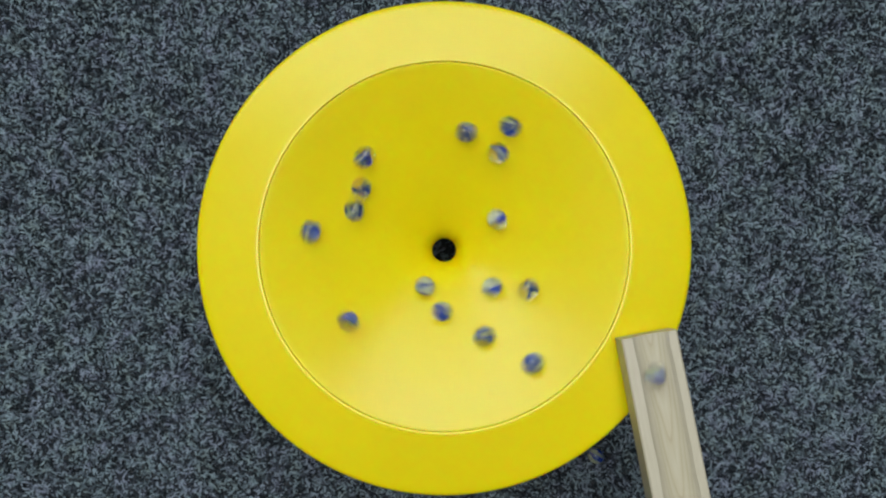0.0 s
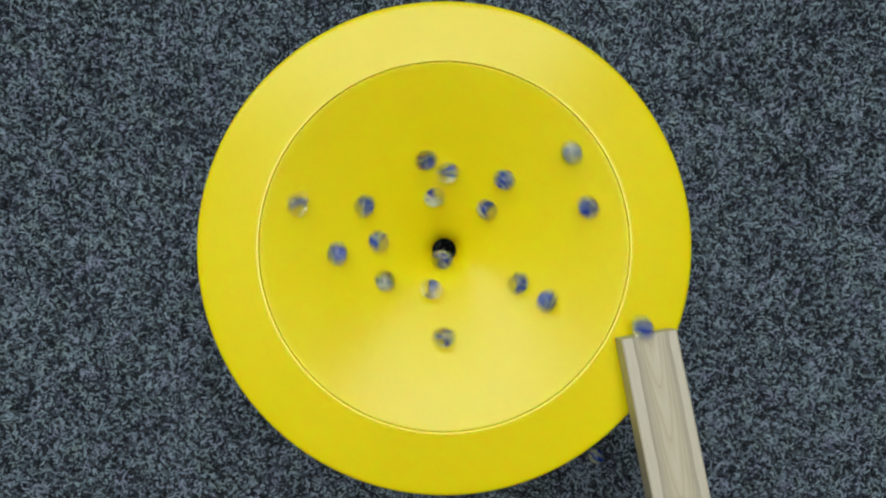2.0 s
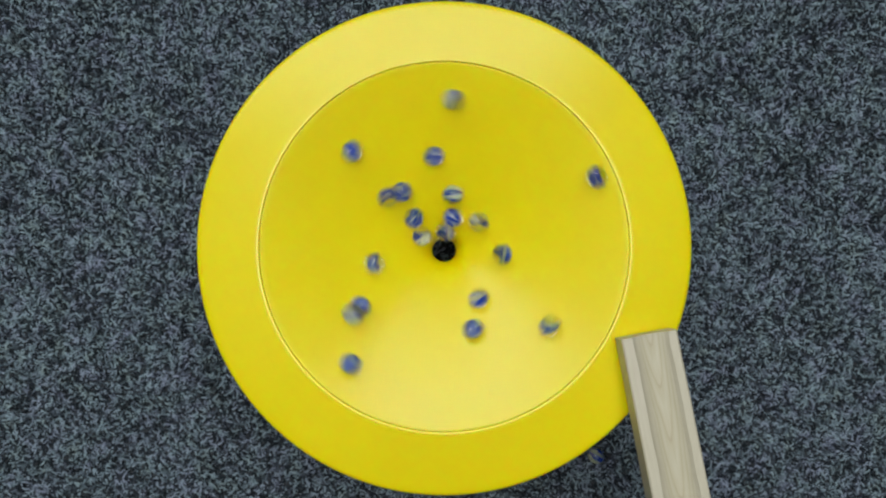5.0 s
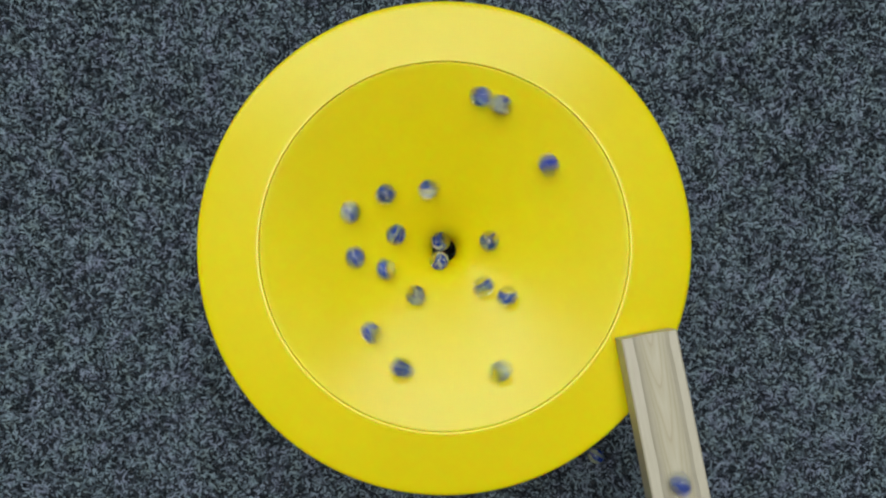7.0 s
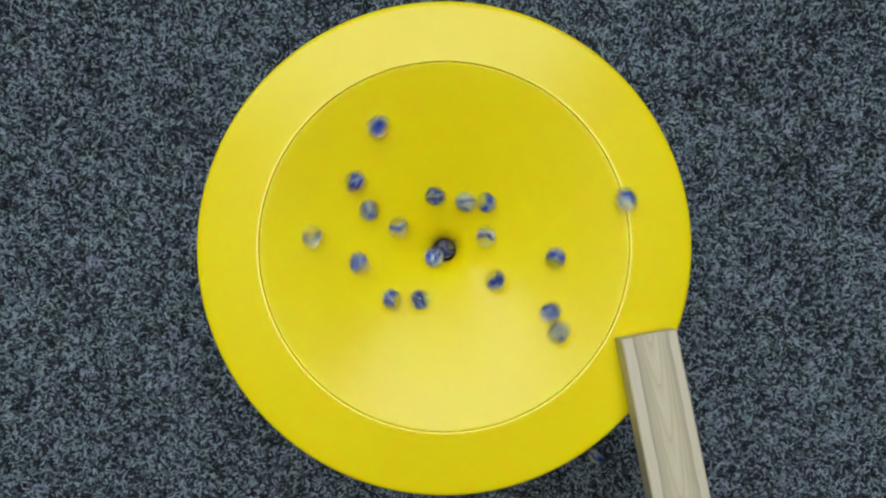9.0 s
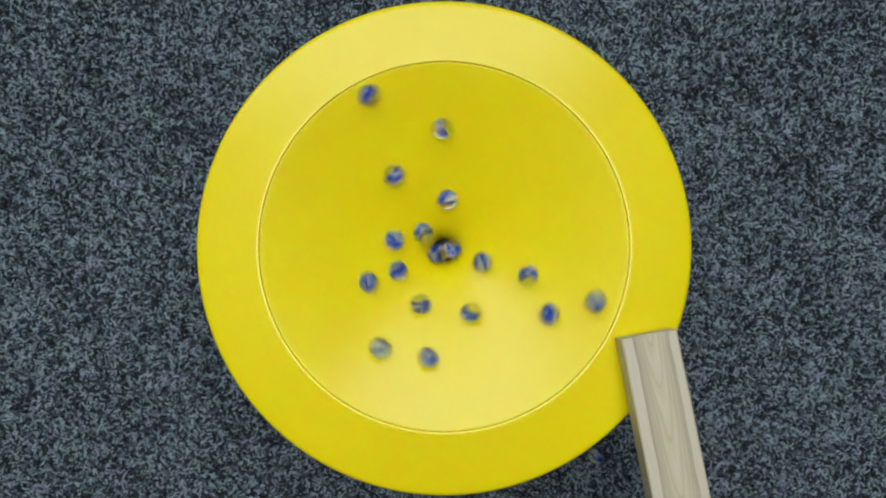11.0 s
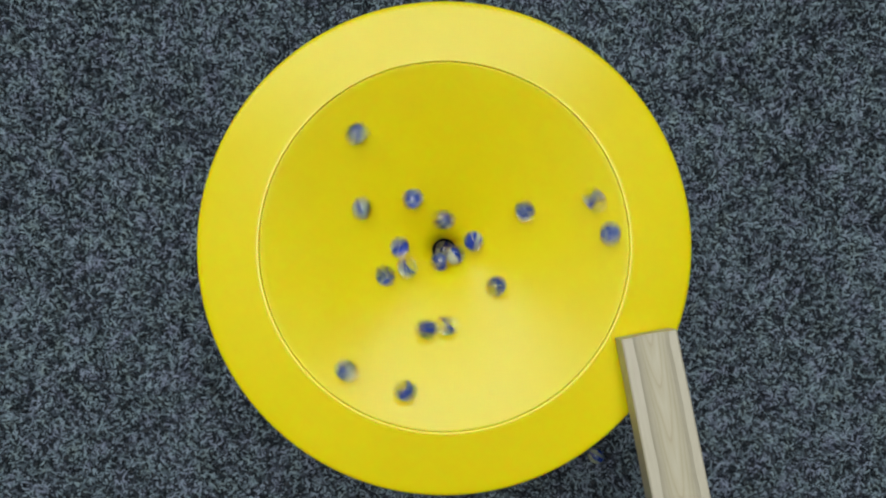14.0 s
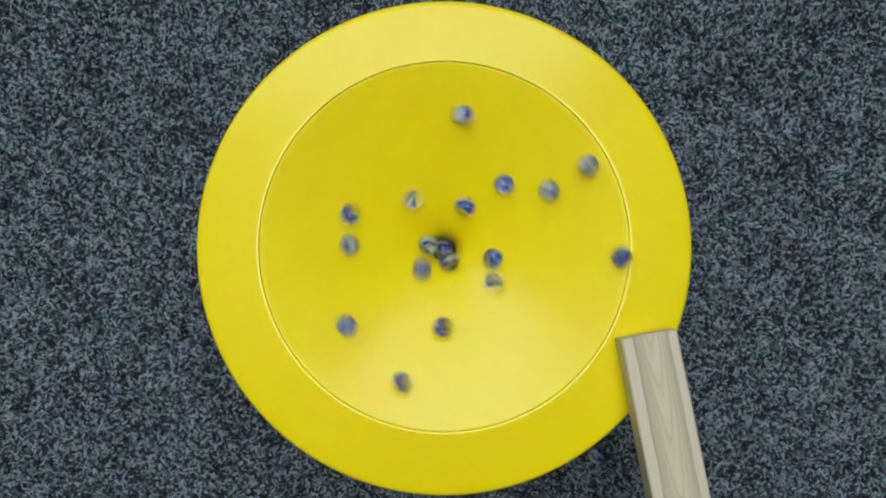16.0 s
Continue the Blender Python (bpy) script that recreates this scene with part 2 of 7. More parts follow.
def grooved(length, t0, t1, width=0.0399):
    """A grooved block from y = 0 to -length whose top goes from height t0 to t1."""
    bm = bmesh.new()
    rng = random.Random(6)
    hw, c, rings, steps = width / 2, 0.0010, [], 18
    for k in range(steps + 1):
        u = k / steps
        t = t0 + (t1 - t0) * u
        # the milled groove wanders a little
        left, right = 0.0120 + rng.uniform(-0.0004, 0.0004), 0.0134 + rng.uniform(-0.0007, 0.0007)
        cross = [(-hw, None), (-hw, -c), (-hw + c, 0.0)]
        for i in range(13):
            a = -1 + i / 6
            cross.append(((left if a < 0 else right) * a, -0.0062 * (1 - a * a) ** 0.7))
        cross += [(hw - c, 0.0), (hw, -c), (hw, None)]
        rings.append([bm.verts.new((x, -length * u, 0 if d is None else t + d)) for x, d in cross])
    m = len(rings[0])
    for p, q in zip(rings, rings[1:]):
        for i in range(m):
            j = (i + 1) % m
            bm.faces.new((p[i], p[j], q[j], q[i]))
    bm.faces.new(rings[0])
    bm.faces.new(rings[-1][::-1])
    return bm


def ramp_pose(d, z=0.0):
    turn = math.degrees(math.atan2(RAMP_AXIS.x, -RAMP_AXIS.y))
    p = RAMP_AT + RAMP_AXIS * d
    return pose(p.x, p.y, RAMP_AT.z + z, 0, 0, turn)


def wooden_ramp():
    b = tagged(part("wooden_ramp", grooved(0.2, RAMP_THICK, RAMP_THICK + 0.2 * RAMP_RISE), WOOD, smooth=False), "pale maple wedge ramp with a rounded marble groove", "ramp")
    b.matrix_world = ramp_pose(0)
    rail = tagged(part("wooden_rail", grooved(0.32, RAMP_THICK, RAMP_THICK + 0.32 * 0.03), WOOD, smooth=False), "pale maple rail with a marble groove feeding the ramp", "rail")
    rail.matrix_world = ramp_pose(0.2005, 0.2 * RAMP_RISE)
    for d, h in ((0.203, CREST), (0.247, CREST + 0.2 * RAMP_RISE), (0.48, CREST + 0.2 * RAMP_RISE)):
        post = tagged(part("wooden_block", box(-0.02, 0.02, -0.02, 0.02, 0, h, 0.0015), WOOD, smooth=False), "square maple building block under the marble run", "block")
        post.matrix_world = ramp_pose(d, -RAMP_AT.z)


room()
carpet()
funnel()
wooden_ramp()


# ---- marbles ----
MR = 0.0076


def vane_mesh(blades, twist, lobe, thick=0.0011):
    """A twisted band of colour inside the glass, in as many blades as given."""
    bm = bmesh.new()
    n, m = 14, 7
    reach = MR * 0.9
    for k in range(blades):
        a0 = 2 * math.pi * k / blades
        for side in (-1, 1):
            grid = []
            for i in range(n + 1):
                z = reach * (-1 + 2 * i / n)
                edge = math.sqrt(max(0.0, reach * reach - z * z)) * lobe
                a = a0 + twist * i / n
                row = []
                for j in range(m + 1):
                    r = edge * j / m
                    t = side * thick * (1 - 0.8 * j / m) * 0.5
                    row.append(bm.verts.new((r * math.cos(a) - t * math.sin(a), r * math.sin(a) + t * math.cos(a), z)))
                grid.append(row)
            for i in range(n):
                for j in range(m):
                    bm.faces.new((grid[i][j], grid[i + 1][j], grid[i + 1][j + 1], grid[i][j + 1]))
    bmesh.ops.remove_doubles(bm, verts=bm.verts[:], dist=1e-6)
    return bm


def marble(variety):
    bm = bmesh.new()
    bmesh.ops.create_uvsphere(bm, u_segments=40, v_segments=24, radius=MR)
    top = new("marble")
    part("glass_body", bm, GLASS, top)
    sets = (((3, 1.6, 0.74, 0.0011, 0.0, BLUE), (2, 1.6, 0.80, 0.0007, 0.6, WHITE)),
            ((2, 1.9, 0.76, 0.0010, 0.0, BLUE), (1, 1.9, 0.80, 0.0008, 0.6, WHITE), (1, 1.9, 0.60, 0.0005, 1.2, BLUE)),
            ((2, 1.7, 0.66, 0.0008, 0.0, BLUE), (1, 1.7, 0.74, 0.0007, 0.5, WHITE)))
    for blades, twist, lobe, thick, shift, mat in sets[variety]:
        b = vane_mesh(blades, twist, lobe, thick)
        b.transform(Matrix.Rotation(shift, 4, "Z"))
        part("vane", b, mat, top, "cobalt blue glass vane" if mat is BLUE else "milky white glass vane")
    words = ("clear glass marble with mostly deep blue twisted vanes", "clear glass marble with blue and white twisted vanes", "clear glass marble with two blue vanes and a milky one")
    return tagged(top, words[variety], "marble", "marbles running in the funnel")


MASTERS = [marble(v) for v in range(3)]
KINDS = (0, 1, 2, 1, 2, 0, 1, 2)
STOCK = [copy_thing(MASTERS[KINDS[i % 8]], Matrix()) for i in range(31)]


def centre_z(r):
    """Height of a marble's centre that rolls at radius r on funnel or rim."""
    best = -1.0
    for i in range(-16, 17):
        d = MR * i / 16
        q = abs(r + d)
        if q < R_HOLE or q > R_RIM:
            continue
        s = funnel_z(q) if q < R_CREST else rim_z(q)
        best = max(best, s + math.sqrt(max(0.0, MR * MR - d * d)))
    if r > R_RIM:
        best = max(best, rim_z(R_RIM) - 0.03)
    return max(best, funnel_z(R_HOLE) - 0.004)


ZTAB = [centre_z(i * 0.0005) for i in range(400)]
for i, deep in enumerate((0.022, 0.020, 0.016, 0.009)):
    ZTAB[i] -= deep        # a marble in the middle of the throat is falling through


def height(x, y):
    d = (x - RAMP_AT.x) * RAMP_AXIS.x + (y - RAMP_AT.y) * RAMP_AXIS.y
    across = (x - RAMP_AT.x) * -RAMP_AXIS.y + (y - RAMP_AT.y) * RAMP_AXIS.x
    if abs(across) < 0.02 and d > -0.004:
        up = RAMP_RISE * d if d < 0.2 else RAMP_RISE * 0.2 + 0.03 * (d - 0.2)
        return CREST + RAMP_THICK + up + 0.0022
    r = math.hypot(x, y)
    i = min(r / 0.0005, 398.0)
    k = int(i)
    return ZTAB[k] + (ZTAB[k + 1] - ZTAB[k]) * (i - k)


def smooth_between(ts, vs, t):
    """Catmull-Rom through uneven samples."""
    lo, hi = 0, len(ts) - 1
    while hi - lo > 1:
        mid = (lo + hi) // 2
        if ts[mid] <= t:
            lo = mid
        else:
            hi = mid
    i, h = lo, ts[hi] - ts[lo]
    u = (t - ts[i]) / h
    m0 = (vs[i + 1] - vs[i - 1]) / (ts[i + 1] - ts[i - 1]) if i > 0 else (vs[i + 1] - vs[i]) / h
    m1 = (vs[i + 2] - vs[i]) / (ts[i + 2] - ts[i]) if i + 2 < len(ts) else (vs[i + 1] - vs[i]) / h
    return (2 * u ** 3 - 3 * u * u + 1) * vs[i] + (u ** 3 - 2 * u * u + u) * h * m0 + (3 * u * u - 2 * u ** 3) * vs[i + 1] + (u ** 3 - u * u) * h * m1


RELEASED, DRAINED = [0], [0]


def roll(ob, path, leaves=False):
    """Key a marble along (seconds, millimetres from the axis, degrees) samples: before them it waits on the rail,
    after them it drops through the throat and comes to rest on the carpet under the funnel."""
    ts = [p[0] for p in path]
    rs = [p[1] / 1000 for p in path]
    an = [radians(p[2]) for p in path]
    points = []
    starts_on_ramp = rs[0] > 0.16
    slot = 0.30 + 0.0165 * RELEASED[0]
    if ts[0] > 0.05 and starts_on_ramp:
        RELEASED[0] += 1
        x0, y0 = rs[0] * math.cos(an[0]), rs[0] * math.sin(an[0])
        d0 = (x0 - RAMP_AT.x) * RAMP_AXIS.x + (y0 - RAMP_AT.y) * RAMP_AXIS.y
        x1, y1 = rs[1] * math.cos(an[1]), rs[1] * math.sin(an[1])
        speed = math.hypot(x1 - x0, y1 - y0) / (ts[1] - ts[0])
        span = 2 * (slot - d0) / speed
    rest = None
    n_end = frame(16.0)
    x = y = z = 0.0
    for f in range(1, n_end + 1):
        t = (f - 1) / FPS
        t = t - 0.01 * (1 - math.cos(2 * math.pi * t))
        if t < ts[0]:
            if ts[0] > 0.05 and starts_on_ramp:
                u = max(0.0, 1 - (ts[0] - t) / span)
                d = slot + (d0 - slot) * u * u
                x = RAMP_AT.x + RAMP_AXIS.x * d
                y = RAMP_AT.y + RAMP_AXIS.y * d
                z = height(x, y)
            elif ts[0] > 0.05:
                u = max(0.0, 1 - (ts[0] - t) / 0.12)
                x, y = 0.05 * (1 - u) + rs[0] * math.cos(an[0]) * u, 0.05 * (1 - u) + rs[0] * math.sin(an[0]) * u
                z = 0.013 * (1 - u) + height(rs[0], 0) * u
            else:
                x, y = rs[0] * math.cos(an[0]), rs[0] * math.sin(an[0])
                z = height(x, y)
        elif t <= ts[-1]:
            r, a = smooth_between(ts, rs, t), smooth_between(ts, an, t)
            x, y = r * math.cos(a), r * math.sin(a)
            z = height(x, y)
        elif leaves:
            u = t - ts[-1]
            r, a = rs[-1], an[-1]
            vx = (r * math.cos(a) - rs[-2] * math.cos(an[-2])) / (ts[-1] - ts[-2])
            vy = (r * math.sin(a) - rs[-2] * math.sin(an[-2])) / (ts[-1] - ts[-2])
            g = 0.8 * (1 - math.exp(-u / 0.8))
            x, y = r * math.cos(a) + vx * g, r * math.sin(a) + vy * g
            z = max(0.011, rim_z(R_RIM) + MR - 4.9 * u * u)
        else:
            if rest is None:
                k = DRAINED[0]
                DRAINED[0] += 1
                rest = (0.045 + 0.006 * k, 2.4 * k)
            u = t - ts[-1]
            z0 = height(rs[-1], 0)
            fall = z0 - 4.9 * u * u
            g = min(1.0, max(0.0, (u - 0.17) / 0.5))
            g = 1 - (1 - g) ** 2
            r = max(0.0015, rs[-1] * (1 - u / 0.06)) if fall > 0.013 and g == 0 else 0.0015 + (rest[0] - 0.0015) * g
            a = an[-1] if g == 0 else rest[1]
            x, y, z = r * math.cos(a), r * math.sin(a), max(0.012, fall)
        points.append([t, x, y, z])
    # the fall from ramp to rim takes a moment
    for i in range(1, len(points)):
        if points[i][3] < points[i - 1][3] - 0.012 and math.hypot(points[i][1], points[i][2]) > 0.13:
            points[i][3] = points[i - 1][3] - 0.009
    turn = Euler((ts[-1] * 3.1, rs[0] * 40, an[0])).to_quaternion()
    rows = []
    px, py, pz = points[0][1:]
    for i, (t, x, y, z) in enumerate(points):
        dx, dy = x - px, y - py
        dist = math.hypot(dx, dy)
        if dist > 1e-5:
            axis = Vector((-dy, dx, 0)).normalized()
            turn = Matrix.Rotation(min(dist / MR, 1.25), 3, axis).to_quaternion() @ turn
        still = i > 1 and i < len(points) - 2 and max(dist, abs(z - pz), abs(points[i + 1][1] - x), abs(points[i + 1][2] - y), abs(points[i + 1][3] - z)) < 1e-6
        if not still:
            rows.append((i / FPS, Matrix.LocRotScale((x, y, z), turn, None)))
        px, py, pz = x, y, z
    walk(ob, rows)


# marbles that have come to rest on the carpet, under the funnel and beside its rim
loose = MASTERS[0]
MASTERS[1].matrix_basis = pose(0.02, 0.07, 0.012, 10, 50, 0)
MASTERS[2].matrix_basis = pose(-0.06, 0.05, 0.012, 70, 10, 0)
loose.matrix_basis = pose(0.1407, -0.1872, 0.0105, 75, 35, 60)


def motions():
    roll(STOCK[0], [(0, 87.5, 79), (0.08, 85.8, 102), (0.2, 78.1, 140), (0.28, 73.3, 169), (0.4, 72.3, 216), (0.48, 77.0, 243), (0.6, 80.2, 280), (0.68, 77.7, 303), (0.8, 69.4, 343), (0.88, 65.5, 374), (1, 68.3, 423), (1.08, 73.5, 452), (1.2, 78.5, 488), (1.28, 75.5, 511), (1.4, 66.3, 551), (1.48, 58.9, 584), (1.6, 60.9, 640), (1.68, 67.7, 672), (1.8, 75.1, 709), (1.88, 75.9, 731), (2, 68.5, 768), (2.08, 61.8, 798), (2.2, 61.4, 851), (2.28, 66.8, 882), (2.4, 70.8, 921), (2.48, 68.1, 945), (2.6, 58.7, 990), (2.68, 56.2, 1025), (2.8, 61.7, 1080), (2.88, 67.3, 1108), (3, 71.3, 1144), (3.08, 68.1, 1167), (3.2, 59.0, 1210), (3.28, 53.3, 1248), (3.4, 56.5, 1303), (3.48, 62.1, 1335), (3.6, 65.8, 1373), (3.68, 63.4, 1399), (3.8, 55.1, 1446), (3.88, 53.5, 1483), (4, 60.1, 1534), (4.08, 63.4, 1562), (4.2, 63.0, 1599), (4.27, 58.0, 1624), (4.34, 53.3, 1654), (4.41, 52.2, 1687), (4.48, 55.5, 1719), (4.55, 60.2, 1746), (4.62, 63.1, 1769), (4.69, 62.6, 1792), (4.75, 59.0, 1815), (4.82, 54.0, 1843), (4.89, 50.7, 1876), (4.96, 51.4, 1910), (5.03, 55.0, 1940), (5.1, 58.5, 1966), (5.17, 59.5, 1991), (5.24, 57.7, 2015), (5.31, 54.1, 2042), (5.38, 50.9, 2073), (5.45, 50.3, 2106), (5.52, 52.4, 2137), (5.59, 55.0, 2165), (5.66, 56.0, 2191), (5.73, 54.9, 2217), (5.79, 52.2, 2245), (5.86, 49.5, 2276), (5.93, 48.8, 2308), (6, 50.3, 2340), (6.07, 52.5, 2369), (6.14, 53.7, 2396), (6.21, 53.1, 2422), (6.28, 51.0, 2449), (6.4, 47.5, 2501), (6.48, 48.2, 2538), (6.6, 51.5, 2589), (6.68, 53.0, 2619), (6.8, 49.7, 2664), (6.88, 45.8, 2699), (7, 43.2, 2760), (7.08, 45.9, 2799), (7.2, 50.0, 2846), (7.28, 49.4, 2877), (7.4, 45.2, 2927), (7.48, 44.3, 2965), (7.6, 44.9, 3020), (7.68, 46.1, 3054), (7.8, 44.1, 3105), (7.88, 40.0, 3144), (8, 40.6, 3204), (8.08, 45.1, 3242), (8.2, 47.8, 3289), (8.28, 47.0, 3319), (8.4, 41.9, 3370), (8.48, 38.6, 3410), (8.6, 37.7, 3475), (8.68, 37.8, 3515), (8.8, 38.2, 3572), (8.88, 38.6, 3610), (9, 38.6, 3665), (9.08, 36.9, 3704), (9.2, 33.3, 3755), (9.27, 31.9, 3797), (9.34, 34.3, 3837), (9.41, 37.4, 3870), (9.48, 38.2, 3900), (9.55, 36.4, 3931), (9.62, 33.5, 3966), (9.69, 32.4, 4007), (9.75, 33.8, 4045), (9.82, 35.4, 4080), (9.89, 36.1, 4113), (9.96, 35.8, 4145), (10.03, 34.8, 4179), (10.1, 34.3, 4216), (10.17, 33.9, 4251), (10.24, 33.4, 4287), (10.31, 34.3, 4324), (10.38, 35.9, 4358), (10.45, 36.7, 4389), (10.52, 35.8, 4421), (10.59, 33.0, 4454), (10.66, 30.8, 4494), (10.73, 32.7, 4536), (10.79, 36.6, 4569), (10.86, 38.5, 4597), (10.93, 36.6, 4625), (11, 31.8, 4659), (11.07, 29.1, 4703), (11.14, 32.2, 4747), (11.21, 36.9, 4780), (11.28, 38.2, 4807), (11.4, 31.1, 4865), (11.48, 28.2, 4918), (11.6, 32.7, 4991), (11.68, 35.3, 5028), (11.8, 34.0, 5079), (11.88, 29.9, 5119), (12, 28.2, 5197), (12.08, 30.6, 5247), (12.2, 31.3, 5305), (12.28, 29.4, 5346), (12.4, 27.1, 5421), (12.48, 27.6, 5469), (12.6, 30.8, 5536), (12.68, 29.6, 5580), (12.8, 23.6, 5653), (12.88, 16.5, 5726), (12.96, 1.2, 5819), (13.04, 1.4, 5827), (13.12, 1.4, 5837), (13.2, 5.3, 5862), (13.27, 15.0, 5912), (13.33, 24.8, 5961), (13.4, 34.7, 6010), (13.48, 32.3, 6056), (13.6, 11.2, 6146), (13.67, 1.4, 6216), (13.74, 0.9, 6218), (13.81, 1.1, 6177), (13.88, 12.5, 6201), (13.96, 1.3, 6222), (14.04, 1.0, 6223), (14.12, 0.9, 6189), (14.2, 16.7, 6116), (14.26, 13.1, 6166), (14.32, 9.5, 6224), (14.38, 6.0, 6298)])
    roll(STOCK[1], [(0, 101.9, 61), (0.08, 100.4, 83), (0.2, 95.1, 120), (0.28, 91.4, 145), (0.4, 89.5, 186), (0.48, 90.2, 212), (0.6, 92.3, 250), (0.68, 93.2, 274), (0.8, 91.9, 310), (0.88, 91.6, 335), (1, 90.9, 373), (1.08, 91.6, 398), (1.2, 93.2, 434), (1.28, 92.1, 458), (1.4, 90.5, 494), (1.48, 88.4, 520), (1.6, 83.2, 558), (1.68, 81.9, 587), (1.8, 82.4, 628), (1.88, 84.4, 655), (2, 87.4, 692), (2.08, 88.6, 717), (2.2, 87.2, 753), (2.28, 83.2, 778), (2.4, 77.9, 820), (2.48, 77.6, 851), (2.6, 82.6, 892), (2.68, 85.3, 917), (2.8, 83.0, 952), (2.88, 78.9, 977), (3, 73.2, 1020), (3.08, 72.2, 1052), (3.2, 71.9, 1098), (3.28, 69.1, 1129), (3.4, 73.6, 1174), (3.48, 76.6, 1200), (3.6, 77.3, 1237), (3.68, 73.9, 1262), (3.8, 70.5, 1307), (3.88, 72.0, 1337), (4, 75.1, 1378), (4.08, 76.0, 1403), (4.2, 75.3, 1442), (4.27, 72.4, 1466), (4.34, 69.8, 1491), (4.41, 68.5, 1518), (4.48, 69.2, 1545), (4.55, 71.2, 1571), (4.62, 73.2, 1594), (4.69, 74.2, 1617), (4.75, 73.6, 1640), (4.82, 71.6, 1663), (4.89, 68.9, 1688), (4.96, 66.9, 1714), (5.03, 66.5, 1741), (5.1, 67.7, 1768), (5.17, 69.8, 1793), (5.24, 71.2, 1817), (5.31, 71.3, 1840), (5.38, 69.6, 1863), (5.45, 66.9, 1888), (5.52, 64.2, 1914), (5.59, 62.9, 1943), (5.66, 63.8, 1971), (5.73, 66.2, 1997), (5.79, 68.5, 2022), (5.86, 69.4, 2045), (5.93, 68.4, 2068), (6, 65.8, 2092), (6.07, 62.7, 2118), (6.14, 60.9, 2146), (6.21, 61.2, 2175), (6.28, 63.2, 2202), (6.4, 64.9, 2245), (6.48, 64.5, 2274), (6.6, 61.0, 2317), (6.68, 56.8, 2349), (6.8, 55.0, 2401), (6.88, 56.8, 2435), (7, 61.2, 2482), (7.08, 61.9, 2510), (7.2, 61.4, 2551), (7.28, 58.4, 2580), (7.4, 54.5, 2629), (7.48, 55.4, 2663), (7.6, 56.1, 2713), (7.68, 55.0, 2744), (7.8, 53.2, 2793), (7.88, 51.1, 2827), (8, 52.1, 2878), (8.08, 54.8, 2912), (8.2, 56.7, 2956), (8.28, 54.5, 2986), (8.4, 49.6, 3035), (8.48, 47.4, 3071), (8.6, 50.6, 3130), (8.68, 54.2, 3162), (8.8, 55.0, 3203), (8.88, 51.8, 3233), (9, 47.2, 3287), (9.08, 49.1, 3325), (9.2, 53.0, 3374), (9.27, 53.4, 3400), (9.34, 51.6, 3426), (9.41, 48.8, 3455), (9.48, 46.8, 3487), (9.55, 47.1, 3519), (9.62, 48.9, 3550), (9.69, 50.4, 3578), (9.75, 50.4, 3605), (9.82, 49.0, 3633), (9.89, 47.0, 3662), (9.96, 45.4, 3694), (10.03, 45.0, 3726), (10.1, 45.4, 3758), (10.17, 45.9, 3789), (10.24, 46.3, 3819), (10.31, 46.4, 3849), (10.38, 45.8, 3879), (10.45, 44.6, 3910), (10.52, 43.1, 3942), (10.59, 41.9, 3975), (10.66, 41.8, 4009), (10.73, 42.8, 4043), (10.79, 43.9, 4074), (10.86, 43.9, 4104), (10.93, 42.4, 4134), (11, 40.2, 4167), (11.07, 38.9, 4203), (11.14, 39.9, 4239), (11.21, 41.9, 4272), (11.28, 43.1, 4301), (11.4, 38.8, 4352), (11.48, 37.4, 4392), (11.6, 40.3, 4455), (11.68, 41.4, 4491), (11.8, 39.7, 4544), (11.88, 37.8, 4584), (12, 38.9, 4646), (12.08, 40.2, 4681), (12.2, 42.1, 4732), (12.28, 40.7, 4767), (12.4, 30.6, 4823), (12.48, 26.4, 4877), (12.6, 41.9, 4940), (12.68, 43.7, 4977), (12.8, 31.1, 5068), (12.88, 30.1, 5112), (13, 26.9, 5181), (13.08, 30.9, 5232), (13.2, 34.2, 5286), (13.28, 29.0, 5322), (13.4, 24.0, 5406), (13.48, 27.0, 5468), (13.6, 32.4, 5532), (13.68, 30.9, 5569), (13.8, 20.3, 5643), (13.9, 22.1, 5708), (14, 23.7, 5773), (14.08, 21.2, 5826), (14.2, 27.4, 5900), (14.28, 22.6, 5947), (14.36, 0.8, 5850), (14.44, 1.0, 5820), (14.52, 1.3, 5821), (14.6, 15.0, 5834), (14.68, 13.7, 5945), (14.8, 30.8, 5961), (14.88, 30.7, 6016), (15, 12.7, 6045), (15.08, 15.7, 6163), (15.2, 31.0, 6204), (15.28, 22.8, 6198), (15.36, 1.4, 6217), (15.44, 1.1, 6226), (15.52, 0.9, 6216), (15.6, 26.6, 6052), (15.68, 1.6, 6162), (15.8, 26.3, 6220), (15.88, 28.2, 6265), (16, 11.8, 6411)])
